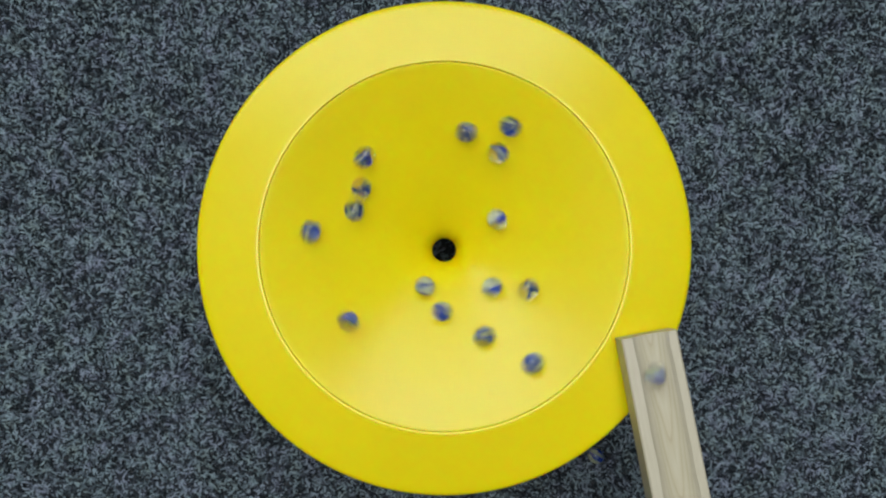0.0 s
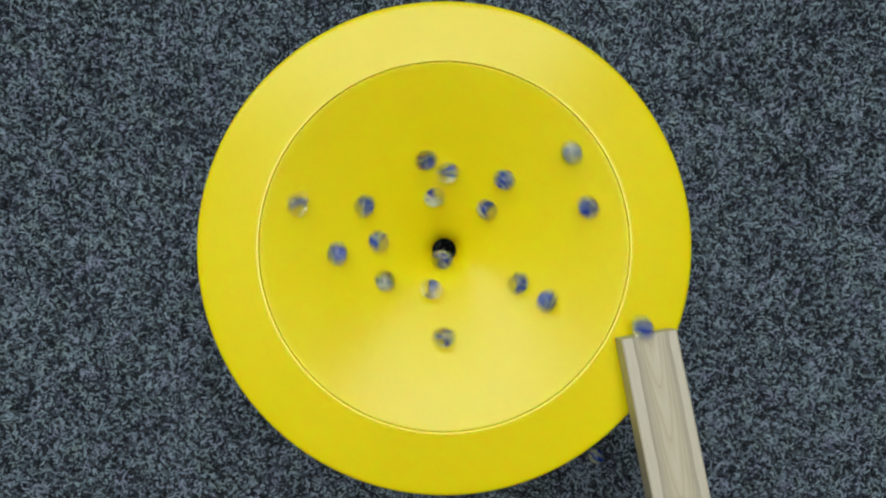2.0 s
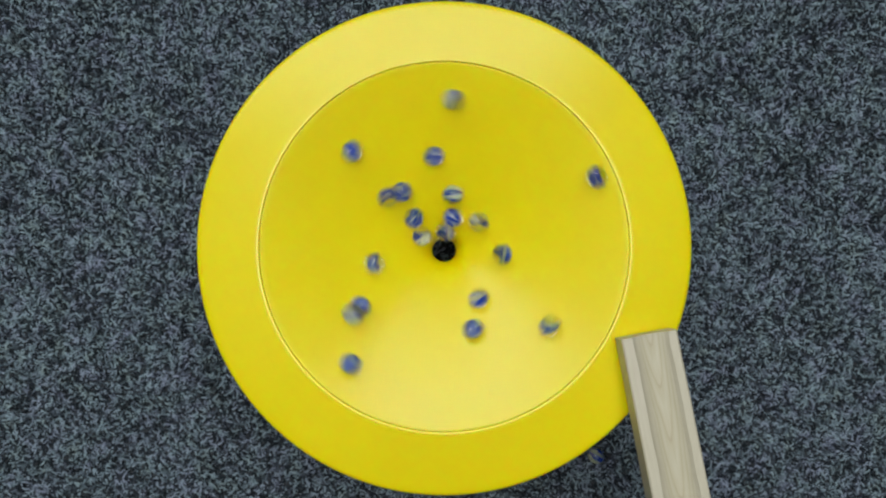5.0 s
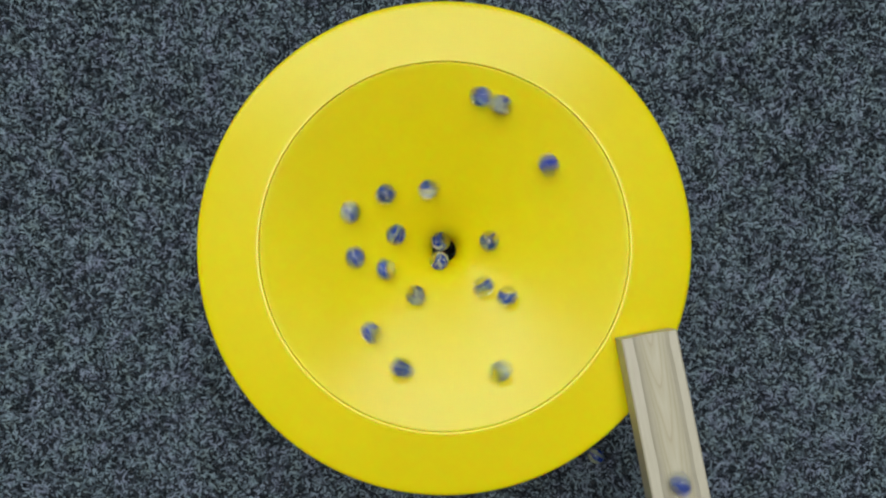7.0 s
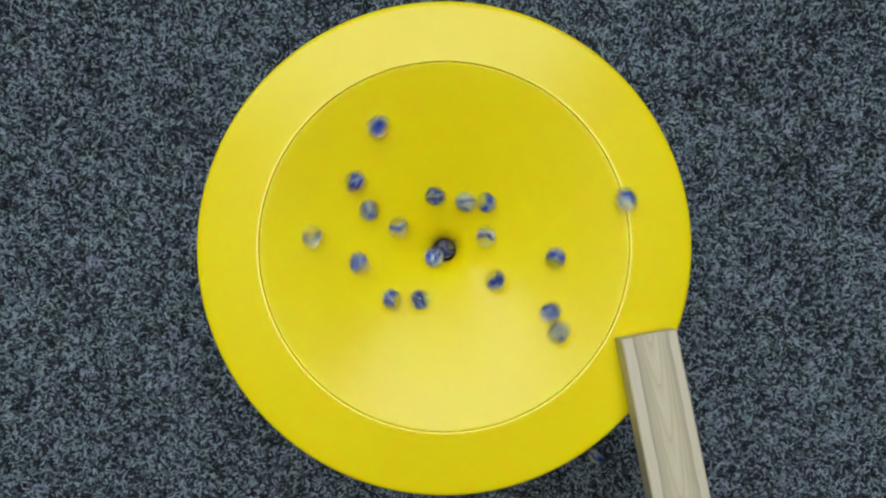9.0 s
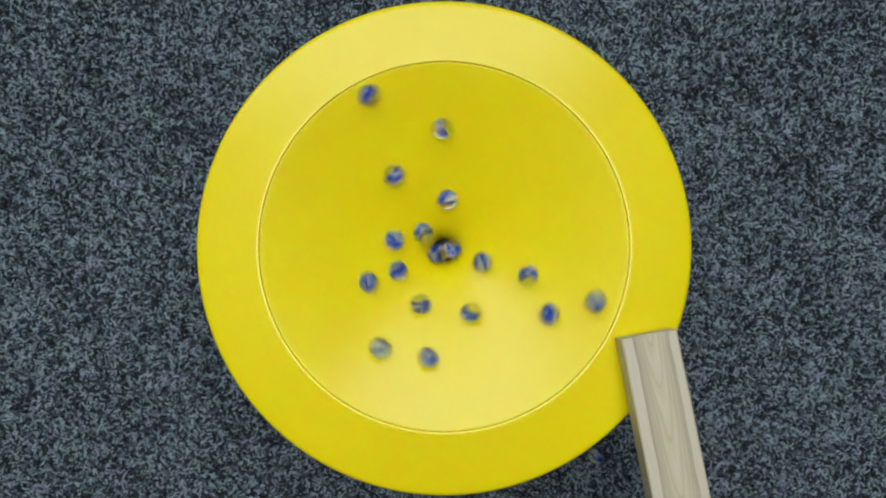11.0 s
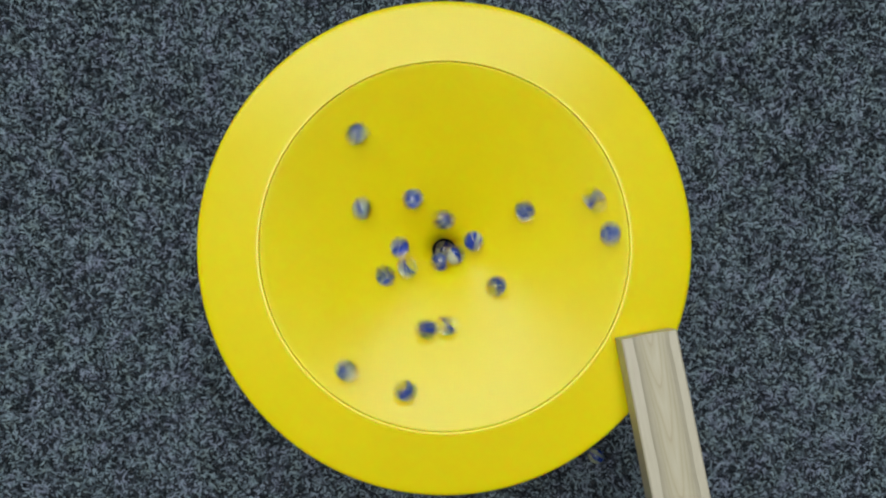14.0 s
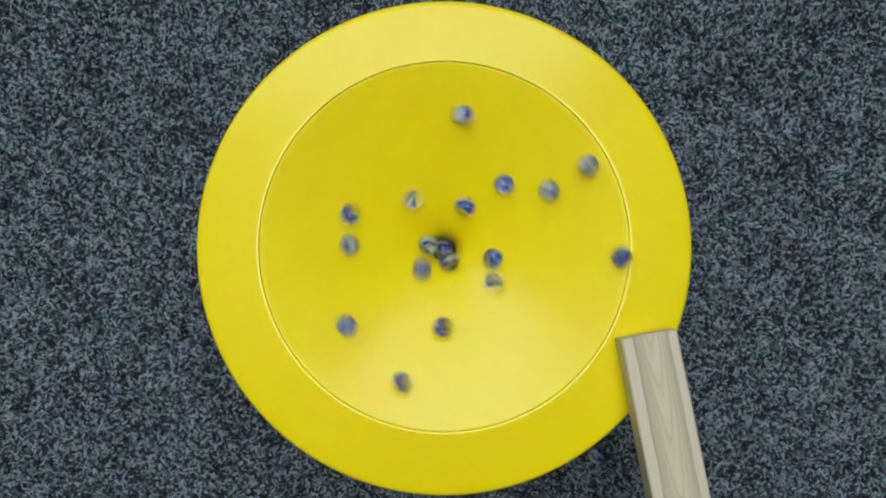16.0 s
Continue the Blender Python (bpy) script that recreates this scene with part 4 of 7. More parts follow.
    roll(STOCK[6], [(0, 100.1, 174), (0.08, 106.4, 197), (0.2, 109.1, 227), (0.28, 107.1, 248), (0.4, 97.2, 281), (0.48, 91.5, 307), (0.6, 94.7, 351), (0.68, 103.7, 377), (0.8, 115.0, 407), (0.88, 118.1, 424), (1, 124.0, 453), (1.08, 124.4, 472), (1.2, 117.3, 500), (1.28, 107.6, 522), (1.4, 93.8, 563), (1.48, 92.5, 593), (1.6, 101.7, 634), (1.68, 110.6, 657), (1.8, 118.1, 687), (1.88, 117.9, 705), (2, 110.3, 735), (2.08, 103.2, 757), (2.2, 95.6, 797), (2.28, 95.4, 825), (2.4, 104.0, 864), (2.48, 108.5, 886), (2.6, 109.9, 916), (2.68, 104.8, 936), (2.8, 94.8, 972), (2.88, 88.9, 1000), (3, 89.4, 1044), (3.08, 95.3, 1071), (3.2, 107.3, 1104), (3.28, 113.2, 1124), (3.4, 114.4, 1151), (3.48, 108.6, 1169), (3.6, 94.5, 1202), (3.68, 84.8, 1230), (3.8, 74.6, 1278), (3.88, 77.6, 1312), (4, 90.5, 1353), (4.08, 96.0, 1374), (4.2, 98.6, 1406), (4.27, 93.5, 1424), (4.34, 85.4, 1443), (4.41, 77.2, 1468), (4.48, 73.1, 1496), (4.55, 75.3, 1525), (4.62, 81.5, 1549), (4.69, 87.5, 1570), (4.75, 90.9, 1587), (4.82, 90.7, 1605), (4.89, 87.2, 1623), (4.96, 81.4, 1643), (5.03, 75.5, 1666), (5.1, 72.1, 1692), (5.17, 72.6, 1718), (5.24, 75.4, 1743), (5.31, 78.4, 1765), (5.38, 80.2, 1786), (5.45, 80.1, 1807), (5.52, 78.3, 1828), (5.59, 75.1, 1850), (5.66, 71.7, 1873), (5.73, 69.2, 1899), (5.79, 68.4, 1925), (5.86, 68.9, 1951), (5.93, 70.3, 1976), (6, 71.8, 2000), (6.07, 72.5, 2024), (6.14, 72.2, 2046), (6.21, 70.7, 2070), (6.28, 68.5, 2094), (6.4, 65.5, 2138), (6.48, 66.6, 2169), (6.6, 68.7, 2213), (6.68, 70.3, 2240), (6.8, 69.7, 2280), (6.88, 68.4, 2307), (7, 68.3, 2347), (7.08, 64.4, 2377), (7.2, 60.3, 2424), (7.28, 60.6, 2459), (7.4, 64.6, 2504), (7.48, 68.5, 2532), (7.6, 69.2, 2570), (7.68, 66.2, 2597), (7.8, 60.4, 2642), (7.88, 58.5, 2676), (8, 59.4, 2727), (8.08, 60.7, 2759), (8.2, 62.4, 2806), (8.28, 63.7, 2834), (8.4, 63.1, 2877), (8.48, 65.2, 2907), (8.6, 66.8, 2949), (8.68, 66.5, 2977), (8.8, 62.5, 3020), (8.88, 58.9, 3052), (9, 57.0, 3105), (9.08, 58.7, 3137), (9.2, 60.5, 3182), (9.27, 60.7, 3206), (9.34, 58.9, 3230), (9.41, 55.8, 3257), (9.48, 53.3, 3287), (9.55, 52.8, 3318), (9.62, 54.6, 3348), (9.69, 57.1, 3376), (9.75, 58.8, 3401), (9.82, 58.7, 3426), (9.89, 56.8, 3451), (9.96, 54.3, 3479), (10.03, 52.8, 3509), (10.1, 53.1, 3539), (10.17, 54.9, 3568), (10.24, 56.9, 3595), (10.31, 57.9, 3620), (10.38, 57.2, 3645), (10.45, 55.3, 3671), (10.52, 53.0, 3699), (10.59, 51.8, 3730), (10.66, 52.3, 3760), (10.73, 54.3, 3789), (10.79, 56.3, 3815), (10.86, 57.2, 3840), (10.93, 56.5, 3865), (11, 54.3, 3892), (11.07, 51.9, 3920), (11.14, 50.9, 3951), (11.21, 51.8, 3982), (11.28, 53.8, 4011), (11.4, 54.1, 4056), (11.48, 52.5, 4088), (11.6, 49.3, 4139), (11.68, 48.4, 4174), (11.8, 49.6, 4229), (11.88, 49.5, 4261), (12, 48.6, 4310), (12.08, 47.6, 4341), (12.2, 47.8, 4395), (12.28, 47.6, 4430), (12.4, 44.7, 4481), (12.48, 42.0, 4517), (12.56, 42.6, 4554), (12.64, 43.1, 4590), (12.72, 43.6, 4627), (12.8, 44.0, 4664), (12.88, 38.9, 4696), (13, 34.6, 4763), (13.08, 37.0, 4810), (13.2, 42.4, 4864), (13.28, 42.0, 4893), (13.4, 36.3, 4954), (13.48, 38.3, 5000), (13.6, 48.2, 5052), (13.68, 51.5, 5078), (13.8, 46.5, 5118), (13.88, 39.9, 5152), (14, 34.5, 5220), (14.08, 37.2, 5263), (14.2, 36.3, 5315), (14.28, 33.1, 5354), (14.4, 31.8, 5422), (14.48, 37.0, 5460), (14.6, 49.7, 5487), (14.68, 46.6, 5516), (14.8, 36.2, 5573), (14.88, 35.6, 5625), (15, 39.6, 5715), (15.08, 39.5, 5744), (15.2, 39.1, 5798), (15.28, 39.4, 5838), (15.4, 40.3, 5892), (15.48, 38.1, 5929), (15.6, 34.8, 5990), (15.68, 34.1, 6033), (15.8, 36.0, 6094), (15.88, 38.0, 6130), (16, 36.0, 6183)])
    roll(STOCK[7], [(0, 46.2, 28), (0.08, 46.1, 59), (0.2, 43.0, 112), (0.28, 39.9, 152), (0.4, 39.9, 210), (0.48, 40.7, 248), (0.6, 41.0, 300), (0.68, 38.7, 338), (0.8, 40.2, 397), (0.88, 41.2, 432), (1, 40.9, 485), (1.08, 38.9, 520), (1.2, 35.6, 585), (1.28, 35.6, 626), (1.4, 38.5, 683), (1.48, 38.8, 719), (1.6, 37.8, 774), (1.68, 36.5, 814), (1.8, 36.8, 874), (1.88, 35.6, 914), (2, 34.1, 973), (2.08, 33.6, 1018), (2.2, 34.6, 1079), (2.28, 36.1, 1117), (2.4, 35.8, 1171), (2.48, 34.4, 1212), (2.6, 31.9, 1278), (2.68, 32.3, 1324), (2.8, 32.2, 1384), (2.88, 31.5, 1424), (3, 32.3, 1487), (3.08, 32.9, 1529), (3.2, 33.0, 1591), (3.28, 30.9, 1632), (3.4, 27.9, 1702), (3.48, 27.1, 1751), (3.6, 30.5, 1823), (3.68, 32.3, 1862), (3.8, 29.4, 1919), (3.88, 26.0, 1966), (4, 25.0, 2049), (4.08, 18.8, 2113), (4.2, 38.8, 2160), (4.26, 37.7, 2189), (4.32, 36.6, 2219), (4.38, 35.6, 2249), (4.44, 34.5, 2280), (4.5, 33.4, 2311), (4.56, 32.3, 2343), (4.62, 31.2, 2375), (4.68, 30.2, 2408), (4.74, 29.1, 2442), (4.8, 28.0, 2476), (4.86, 26.9, 2510), (4.92, 25.8, 2546), (4.98, 24.8, 2582), (5.04, 23.7, 2619), (5.1, 22.6, 2657), (5.16, 21.5, 2696), (5.22, 20.4, 2736), (5.28, 19.4, 2777), (5.34, 18.3, 2819), (5.4, 17.2, 2862), (5.46, 16.1, 2907), (5.52, 15.0, 2954), (5.58, 14.0, 3002), (5.64, 12.9, 3052), (5.7, 11.8, 3105), (5.76, 10.7, 3160), (5.82, 9.6, 3218), (5.88, 8.6, 3280), (5.94, 7.5, 3346), (6, 6.4, 3417), (6.02, 6.0, 3490)])
    roll(STOCK[8], [(0, 33.9, -116), (0.08, 34, -78), (0.2, 34.2, -22), (0.28, 34.5, 16), (0.4, 33.5, 74), (0.48, 33.3, 113), (0.6, 30.5, 173), (0.68, 29, 215), (0.8, 24, 291), (0.88, 20.3, 363), (1, 19.1, 484), (1.1, 14.1, 574), (1.2, 12.9, 769), (1.3, 15.6, 867), (1.4, 10.9, 1040), (1.5, 14.8, 1177), (1.6, 9.9, 1347), (1.7, 12.3, 1517), (1.8, 11.1, 1686), (1.9, 10.6, 1867), (2, 9.5, 2059), (2.1, 9.6, 2267), (2.2, 6.6, 2481), (2.3, 6.2, 2687), (2.4, 6.3, 2960), (2.5, 6.5, 3206), (2.6, 5.4, 3500), (2.7, 5.8, 3757), (2.8, 4.7, 4120), (2.9, 3, 4449), (3, 2, 4617), (3.1, 2.4, 4680), (3.2, 1.4, 4760), (3.28, 1, 4800)])
    roll(STOCK[9], [(0, 49.7, -92), (0.08, 52.3, -60), (0.2, 53.7, -15), (0.28, 53.4, 16), (0.4, 50.1, 65), (0.48, 49.6, 100), (0.6, 50.5, 151), (0.68, 50.1, 184), (0.8, 48.3, 235), (0.88, 46.8, 270), (1, 46.3, 325), (1.08, 49.3, 359), (1.2, 50.2, 408), (1.28, 49.1, 439), (1.4, 45.8, 492), (1.48, 44.7, 528), (1.6, 44.1, 585), (1.68, 45.3, 620), (1.8, 44.7, 672), (1.88, 45.0, 706), (2, 43.8, 761), (2.08, 45.3, 797), (2.2, 42.3, 851), (2.28, 40.6, 892), (2.4, 41.8, 950), (2.48, 42.0, 986), (2.6, 41.7, 1039), (2.68, 41.1, 1075), (2.8, 41.3, 1134), (2.88, 40.7, 1168), (3, 30.2, 1224), (3.08, 24.5, 1288), (3.2, 28.5, 1380), (3.28, 32.2, 1416), (3.4, 30.8, 1470), (3.48, 24.2, 1519), (3.56, 1.2, 1544), (3.64, 0.9, 1533), (3.72, 1.1, 1498), (3.8, 13.7, 1487), (3.88, 13.6, 1602), (4, 13.8, 1773), (4.08, 13.5, 1876), (4.2, 16.2, 1902), (4.27, 14.7, 1927), (4.34, 6.3, 2001), (4.41, 13.6, 2097), (4.48, 16.4, 2127), (4.55, 10.0, 2171), (4.62, 10.3, 2288), (4.69, 16.2, 2333), (4.75, 13.6, 2368), (4.82, 8.3, 2465), (4.89, 14.4, 2535), (4.96, 15.6, 2575), (5.03, 10.9, 2632), (5.1, 12.8, 2722), (5.17, 14.5, 2774), (5.24, 13.3, 2825), (5.31, 13.7, 2907), (5.38, 14.5, 2954), (5.45, 13.0, 3013), (5.52, 13.6, 3086), (5.59, 16.0, 3135), (5.66, 13.1, 3184), (5.73, 12.5, 3258), (5.79, 16.5, 3315), (5.86, 15.8, 3354), (5.93, 11.9, 3413), (6, 13.9, 3488), (6.07, 16.9, 3532), (6.14, 14.8, 3575), (6.21, 12.1, 3641), (6.28, 15.0, 3706), (6.4, 7.3, 3610), (6.48, 13.5, 3714), (6.6, 6.6, 3612), (6.68, 11.7, 3742), (6.8, 4.6, 3641), (6.88, 9.5, 3791), (7, 6.4, 3714), (7.08, 2.9, 3618), (7.2, 1.3, 3589), (7.28, 1.3, 3622), (7.4, 2.0, 3654), (7.5, 7.8, 3775), (7.6, 14.2, 3911), (7.68, 12.6, 3972), (7.76, 1.4, 4038), (7.84, 1.3, 4058), (7.92, 1.1, 4066), (8, 5.5, 4218), (8.08, 13.3, 4331), (8.18, 13.6, 4343), (8.28, 13.9, 4354), (8.36, 1.4, 4410), (8.44, 1.2, 4426), (8.52, 0.8, 4408), (8.6, 4.8, 4291), (8.67, 3.5, 4320), (8.73, 2.3, 4351), (8.8, 1.4, 4390), (8.88, 5.7, 4326), (9, 1.3, 4342), (9.08, 6.8, 4276), (9.2, 7.9, 4136), (9.28, 0.8, 4050), (9.36, 1.0, 4019), (9.44, 1.4, 4026), (9.52, 1.4, 4048), (9.6, 1.2, 4066), (9.67, 0.8, 4052), (9.75, 1.0, 4019), (9.83, 1.3, 4025), (9.91, 1.4, 4047), (9.99, 1.2, 4065), (10.07, 0.9, 4054), (10.15, 1.0, 4020), (10.23, 1.3, 4024), (10.31, 1.4, 4046), (10.39, 1.2, 4065), (10.47, 0.9, 4055), (10.54, 1.0, 4021), (10.62, 1.3, 4023), (10.7, 1.4, 4045), (10.78, 1.2, 4064), (10.86, 0.9, 4057), (10.94, 1.0, 4021), (11.02, 1.3, 4022), (11.1, 1.4, 4044), (11.18, 1.2, 4064), (11.26, 0.9, 4058), (11.33, 0.9, 4023), (11.41, 1.3, 4022), (11.49, 1.4, 4043), (11.57, 1.3, 4063), (11.65, 0.9, 4060), (11.73, 0.9, 4024), (11.81, 1.3, 4021), (11.89, 1.4, 4041), (11.97, 1.3, 4062), (12.05, 0.9, 4061), (12.13, 0.9, 4025), (12.2, 1.3, 4020), (12.28, 1.4, 4040), (12.36, 1.3, 4062), (12.44, 0.9, 4062), (12.52, 0.9, 4026), (12.6, 15.2, 3964), (12.68, 11.2, 4075), (12.75, 10.8, 4097), (12.81, 10.4, 4119), (12.88, 10.1, 4141), (13, 14.5, 3992), (13.08, 14.5, 3962), (13.2, 12.2, 3799), (13.28, 1.4, 3670), (13.35, 2.7, 3742), (13.41, 4.1, 3866), (13.48, 6.8, 3978), (13.58, 10.3, 4042), (13.68, 13.5, 4108), (13.8, 12.6, 4278), (13.88, 17.3, 4304), (14, 11.2, 4213), (14.08, 16.1, 4120), (14.18, 19.0, 4246), (14.28, 21.9, 4372), (14.4, 14.5, 4301), (14.48, 13.9, 4241), (14.6, 13.1, 4238), (14.67, 13.6, 4265), (14.73, 14.0, 4292), (14.8, 14.5, 4319), (14.88, 14.0, 4309), (14.96, 1.4, 4387), (15.04, 1.4, 4402), (15.12, 1.4, 4416), (15.2, 15.9, 4496), (15.28, 11.8, 4614), (15.35, 12.7, 4617), (15.41, 13.6, 4620), (15.48, 14.5, 4623), (15.6, 15.0, 4786), (15.68, 16.4, 4798), (15.8, 10.3, 4935), (15.86, 8.1, 4999), (15.92, 6.0, 5072)])
    roll(STOCK[10], [(0, 48.3, -40), (0.08, 53.1, -7), (0.2, 56.7, 35), (0.28, 53.4, 62), (0.4, 46.1, 113), (0.48, 44.0, 154), (0.6, 47.1, 210), (0.68, 50.3, 242), (0.8, 49.7, 287), (0.88, 46.9, 321), (1, 44.7, 379), (1.08, 48.0, 416), (1.2, 49.4, 462), (1.28, 48.2, 492), (1.4, 41.7, 544), (1.48, 39.2, 588), (1.6, 43.5, 649), (1.68, 47.3, 680), (1.8, 46.7, 725), (1.88, 42.5, 759), (2, 39.3, 821), (2.08, 41.0, 862), (2.2, 46.6, 921), (2.28, 49.9, 951), (2.4, 49.4, 998), (2.48, 49.2, 1031), (2.6, 50.0, 1082), (2.68, 51.7, 1113), (2.8, 52.2, 1158), (2.88, 49.5, 1186), (3, 44.3, 1233), (3.08, 40.9, 1271), (3.2, 39.2, 1333), (3.28, 39.5, 1371), (3.4, 36.6, 1424), (3.48, 34.3, 1468), (3.6, 36.5, 1528), (3.68, 35.4, 1572), (3.8, 27.5, 1615), (3.88, 27.8, 1674), (4, 32.3, 1739), (4.08, 34.1, 1775), (4.2, 34.0, 1839), (4.26, 32.9, 1870), (4.32, 31.9, 1902), (4.38, 30.8, 1934), (4.44, 29.7, 1968), (4.5, 28.6, 2001), (4.56, 27.5, 2036), (4.62, 26.5, 2071), (4.68, 25.4, 2106), (4.74, 24.3, 2143), (4.8, 23.2, 2180), (4.86, 22.1, 2219), (4.92, 21.1, 2258), (4.98, 20.0, 2298), (5.04, 18.9, 2340), (5.1, 17.8, 2382), (5.16, 16.7, 2426), (5.22, 15.7, 2472), (5.28, 14.6, 2519), (5.34, 13.5, 2568), (5.4, 12.4, 2619), (5.46, 11.3, 2673), (5.52, 10.3, 2729), (5.58, 9.2, 2789), (5.64, 8.1, 2852), (5.7, 7.0, 2920), (5.76, 6.0, 2994)])
    roll(STOCK[11], [(0, 71.9, -27), (0.08, 75.2, -1), (0.2, 75.6, 35), (0.28, 73.0, 59), (0.4, 65.9, 102), (0.48, 64.1, 134), (0.6, 65.8, 183), (0.68, 67.6, 211), (0.8, 68.2, 252), (0.88, 67.0, 279), (1, 62.5, 323), (1.08, 62.5, 357), (1.2, 67.2, 401), (1.28, 69.6, 426), (1.4, 68.2, 465), (1.48, 63.7, 493), (1.6, 56.2, 541), (1.68, 56.3, 575), (1.8, 60.9, 626), (1.88, 62.8, 653), (2, 63.1, 694), (2.08, 60.4, 723), (2.2, 58.1, 771), (2.28, 58.3, 803), (2.4, 62.0, 850), (2.48, 60.8, 877), (2.6, 56.7, 920), (2.68, 53.0, 953), (2.8, 51.5, 1008), (2.88, 54.9, 1042), (3, 60.7, 1087), (3.08, 60.4, 1114), (3.2, 56.2, 1156), (3.28, 53.0, 1189), (3.4, 50.8, 1243), (3.48, 53.7, 1277), (3.6, 55.0, 1322), (3.68, 52.5, 1353), (3.8, 49.5, 1402), (3.88, 49.3, 1439), (4, 52.4, 1491), (4.08, 55.7, 1521), (4.2, 53.5, 1564), (4.26, 52.0, 1589), (4.32, 50.4, 1614), (4.38, 48.9, 1640), (4.44, 47.4, 1666), (4.5, 45.8, 1693), (4.56, 44.3, 1720), (4.62, 42.7, 1748), (4.68, 41.2, 1776), (4.74, 39.7, 1804), (4.8, 38.1, 1833), (4.86, 36.6, 1863), (4.92, 35.0, 1894), (4.98, 33.5, 1925), (5.04, 31.9, 1957), (5.1, 30.4, 1989), (5.16, 28.9, 2023), (5.22, 27.3, 2057), (5.28, 25.8, 2093), (5.34, 24.2, 2130), (5.4, 22.7, 2167), (5.46, 21.2, 2207), (5.52, 19.6, 2247), (5.58, 18.1, 2290), (5.64, 16.5, 2334), (5.7, 15.0, 2381), (5.76, 13.4, 2430), (5.82, 11.9, 2482), (5.88, 10.4, 2538), (5.94, 8.8, 2599), (6, 7.3, 2666), (6.05, 6.0, 2739)])
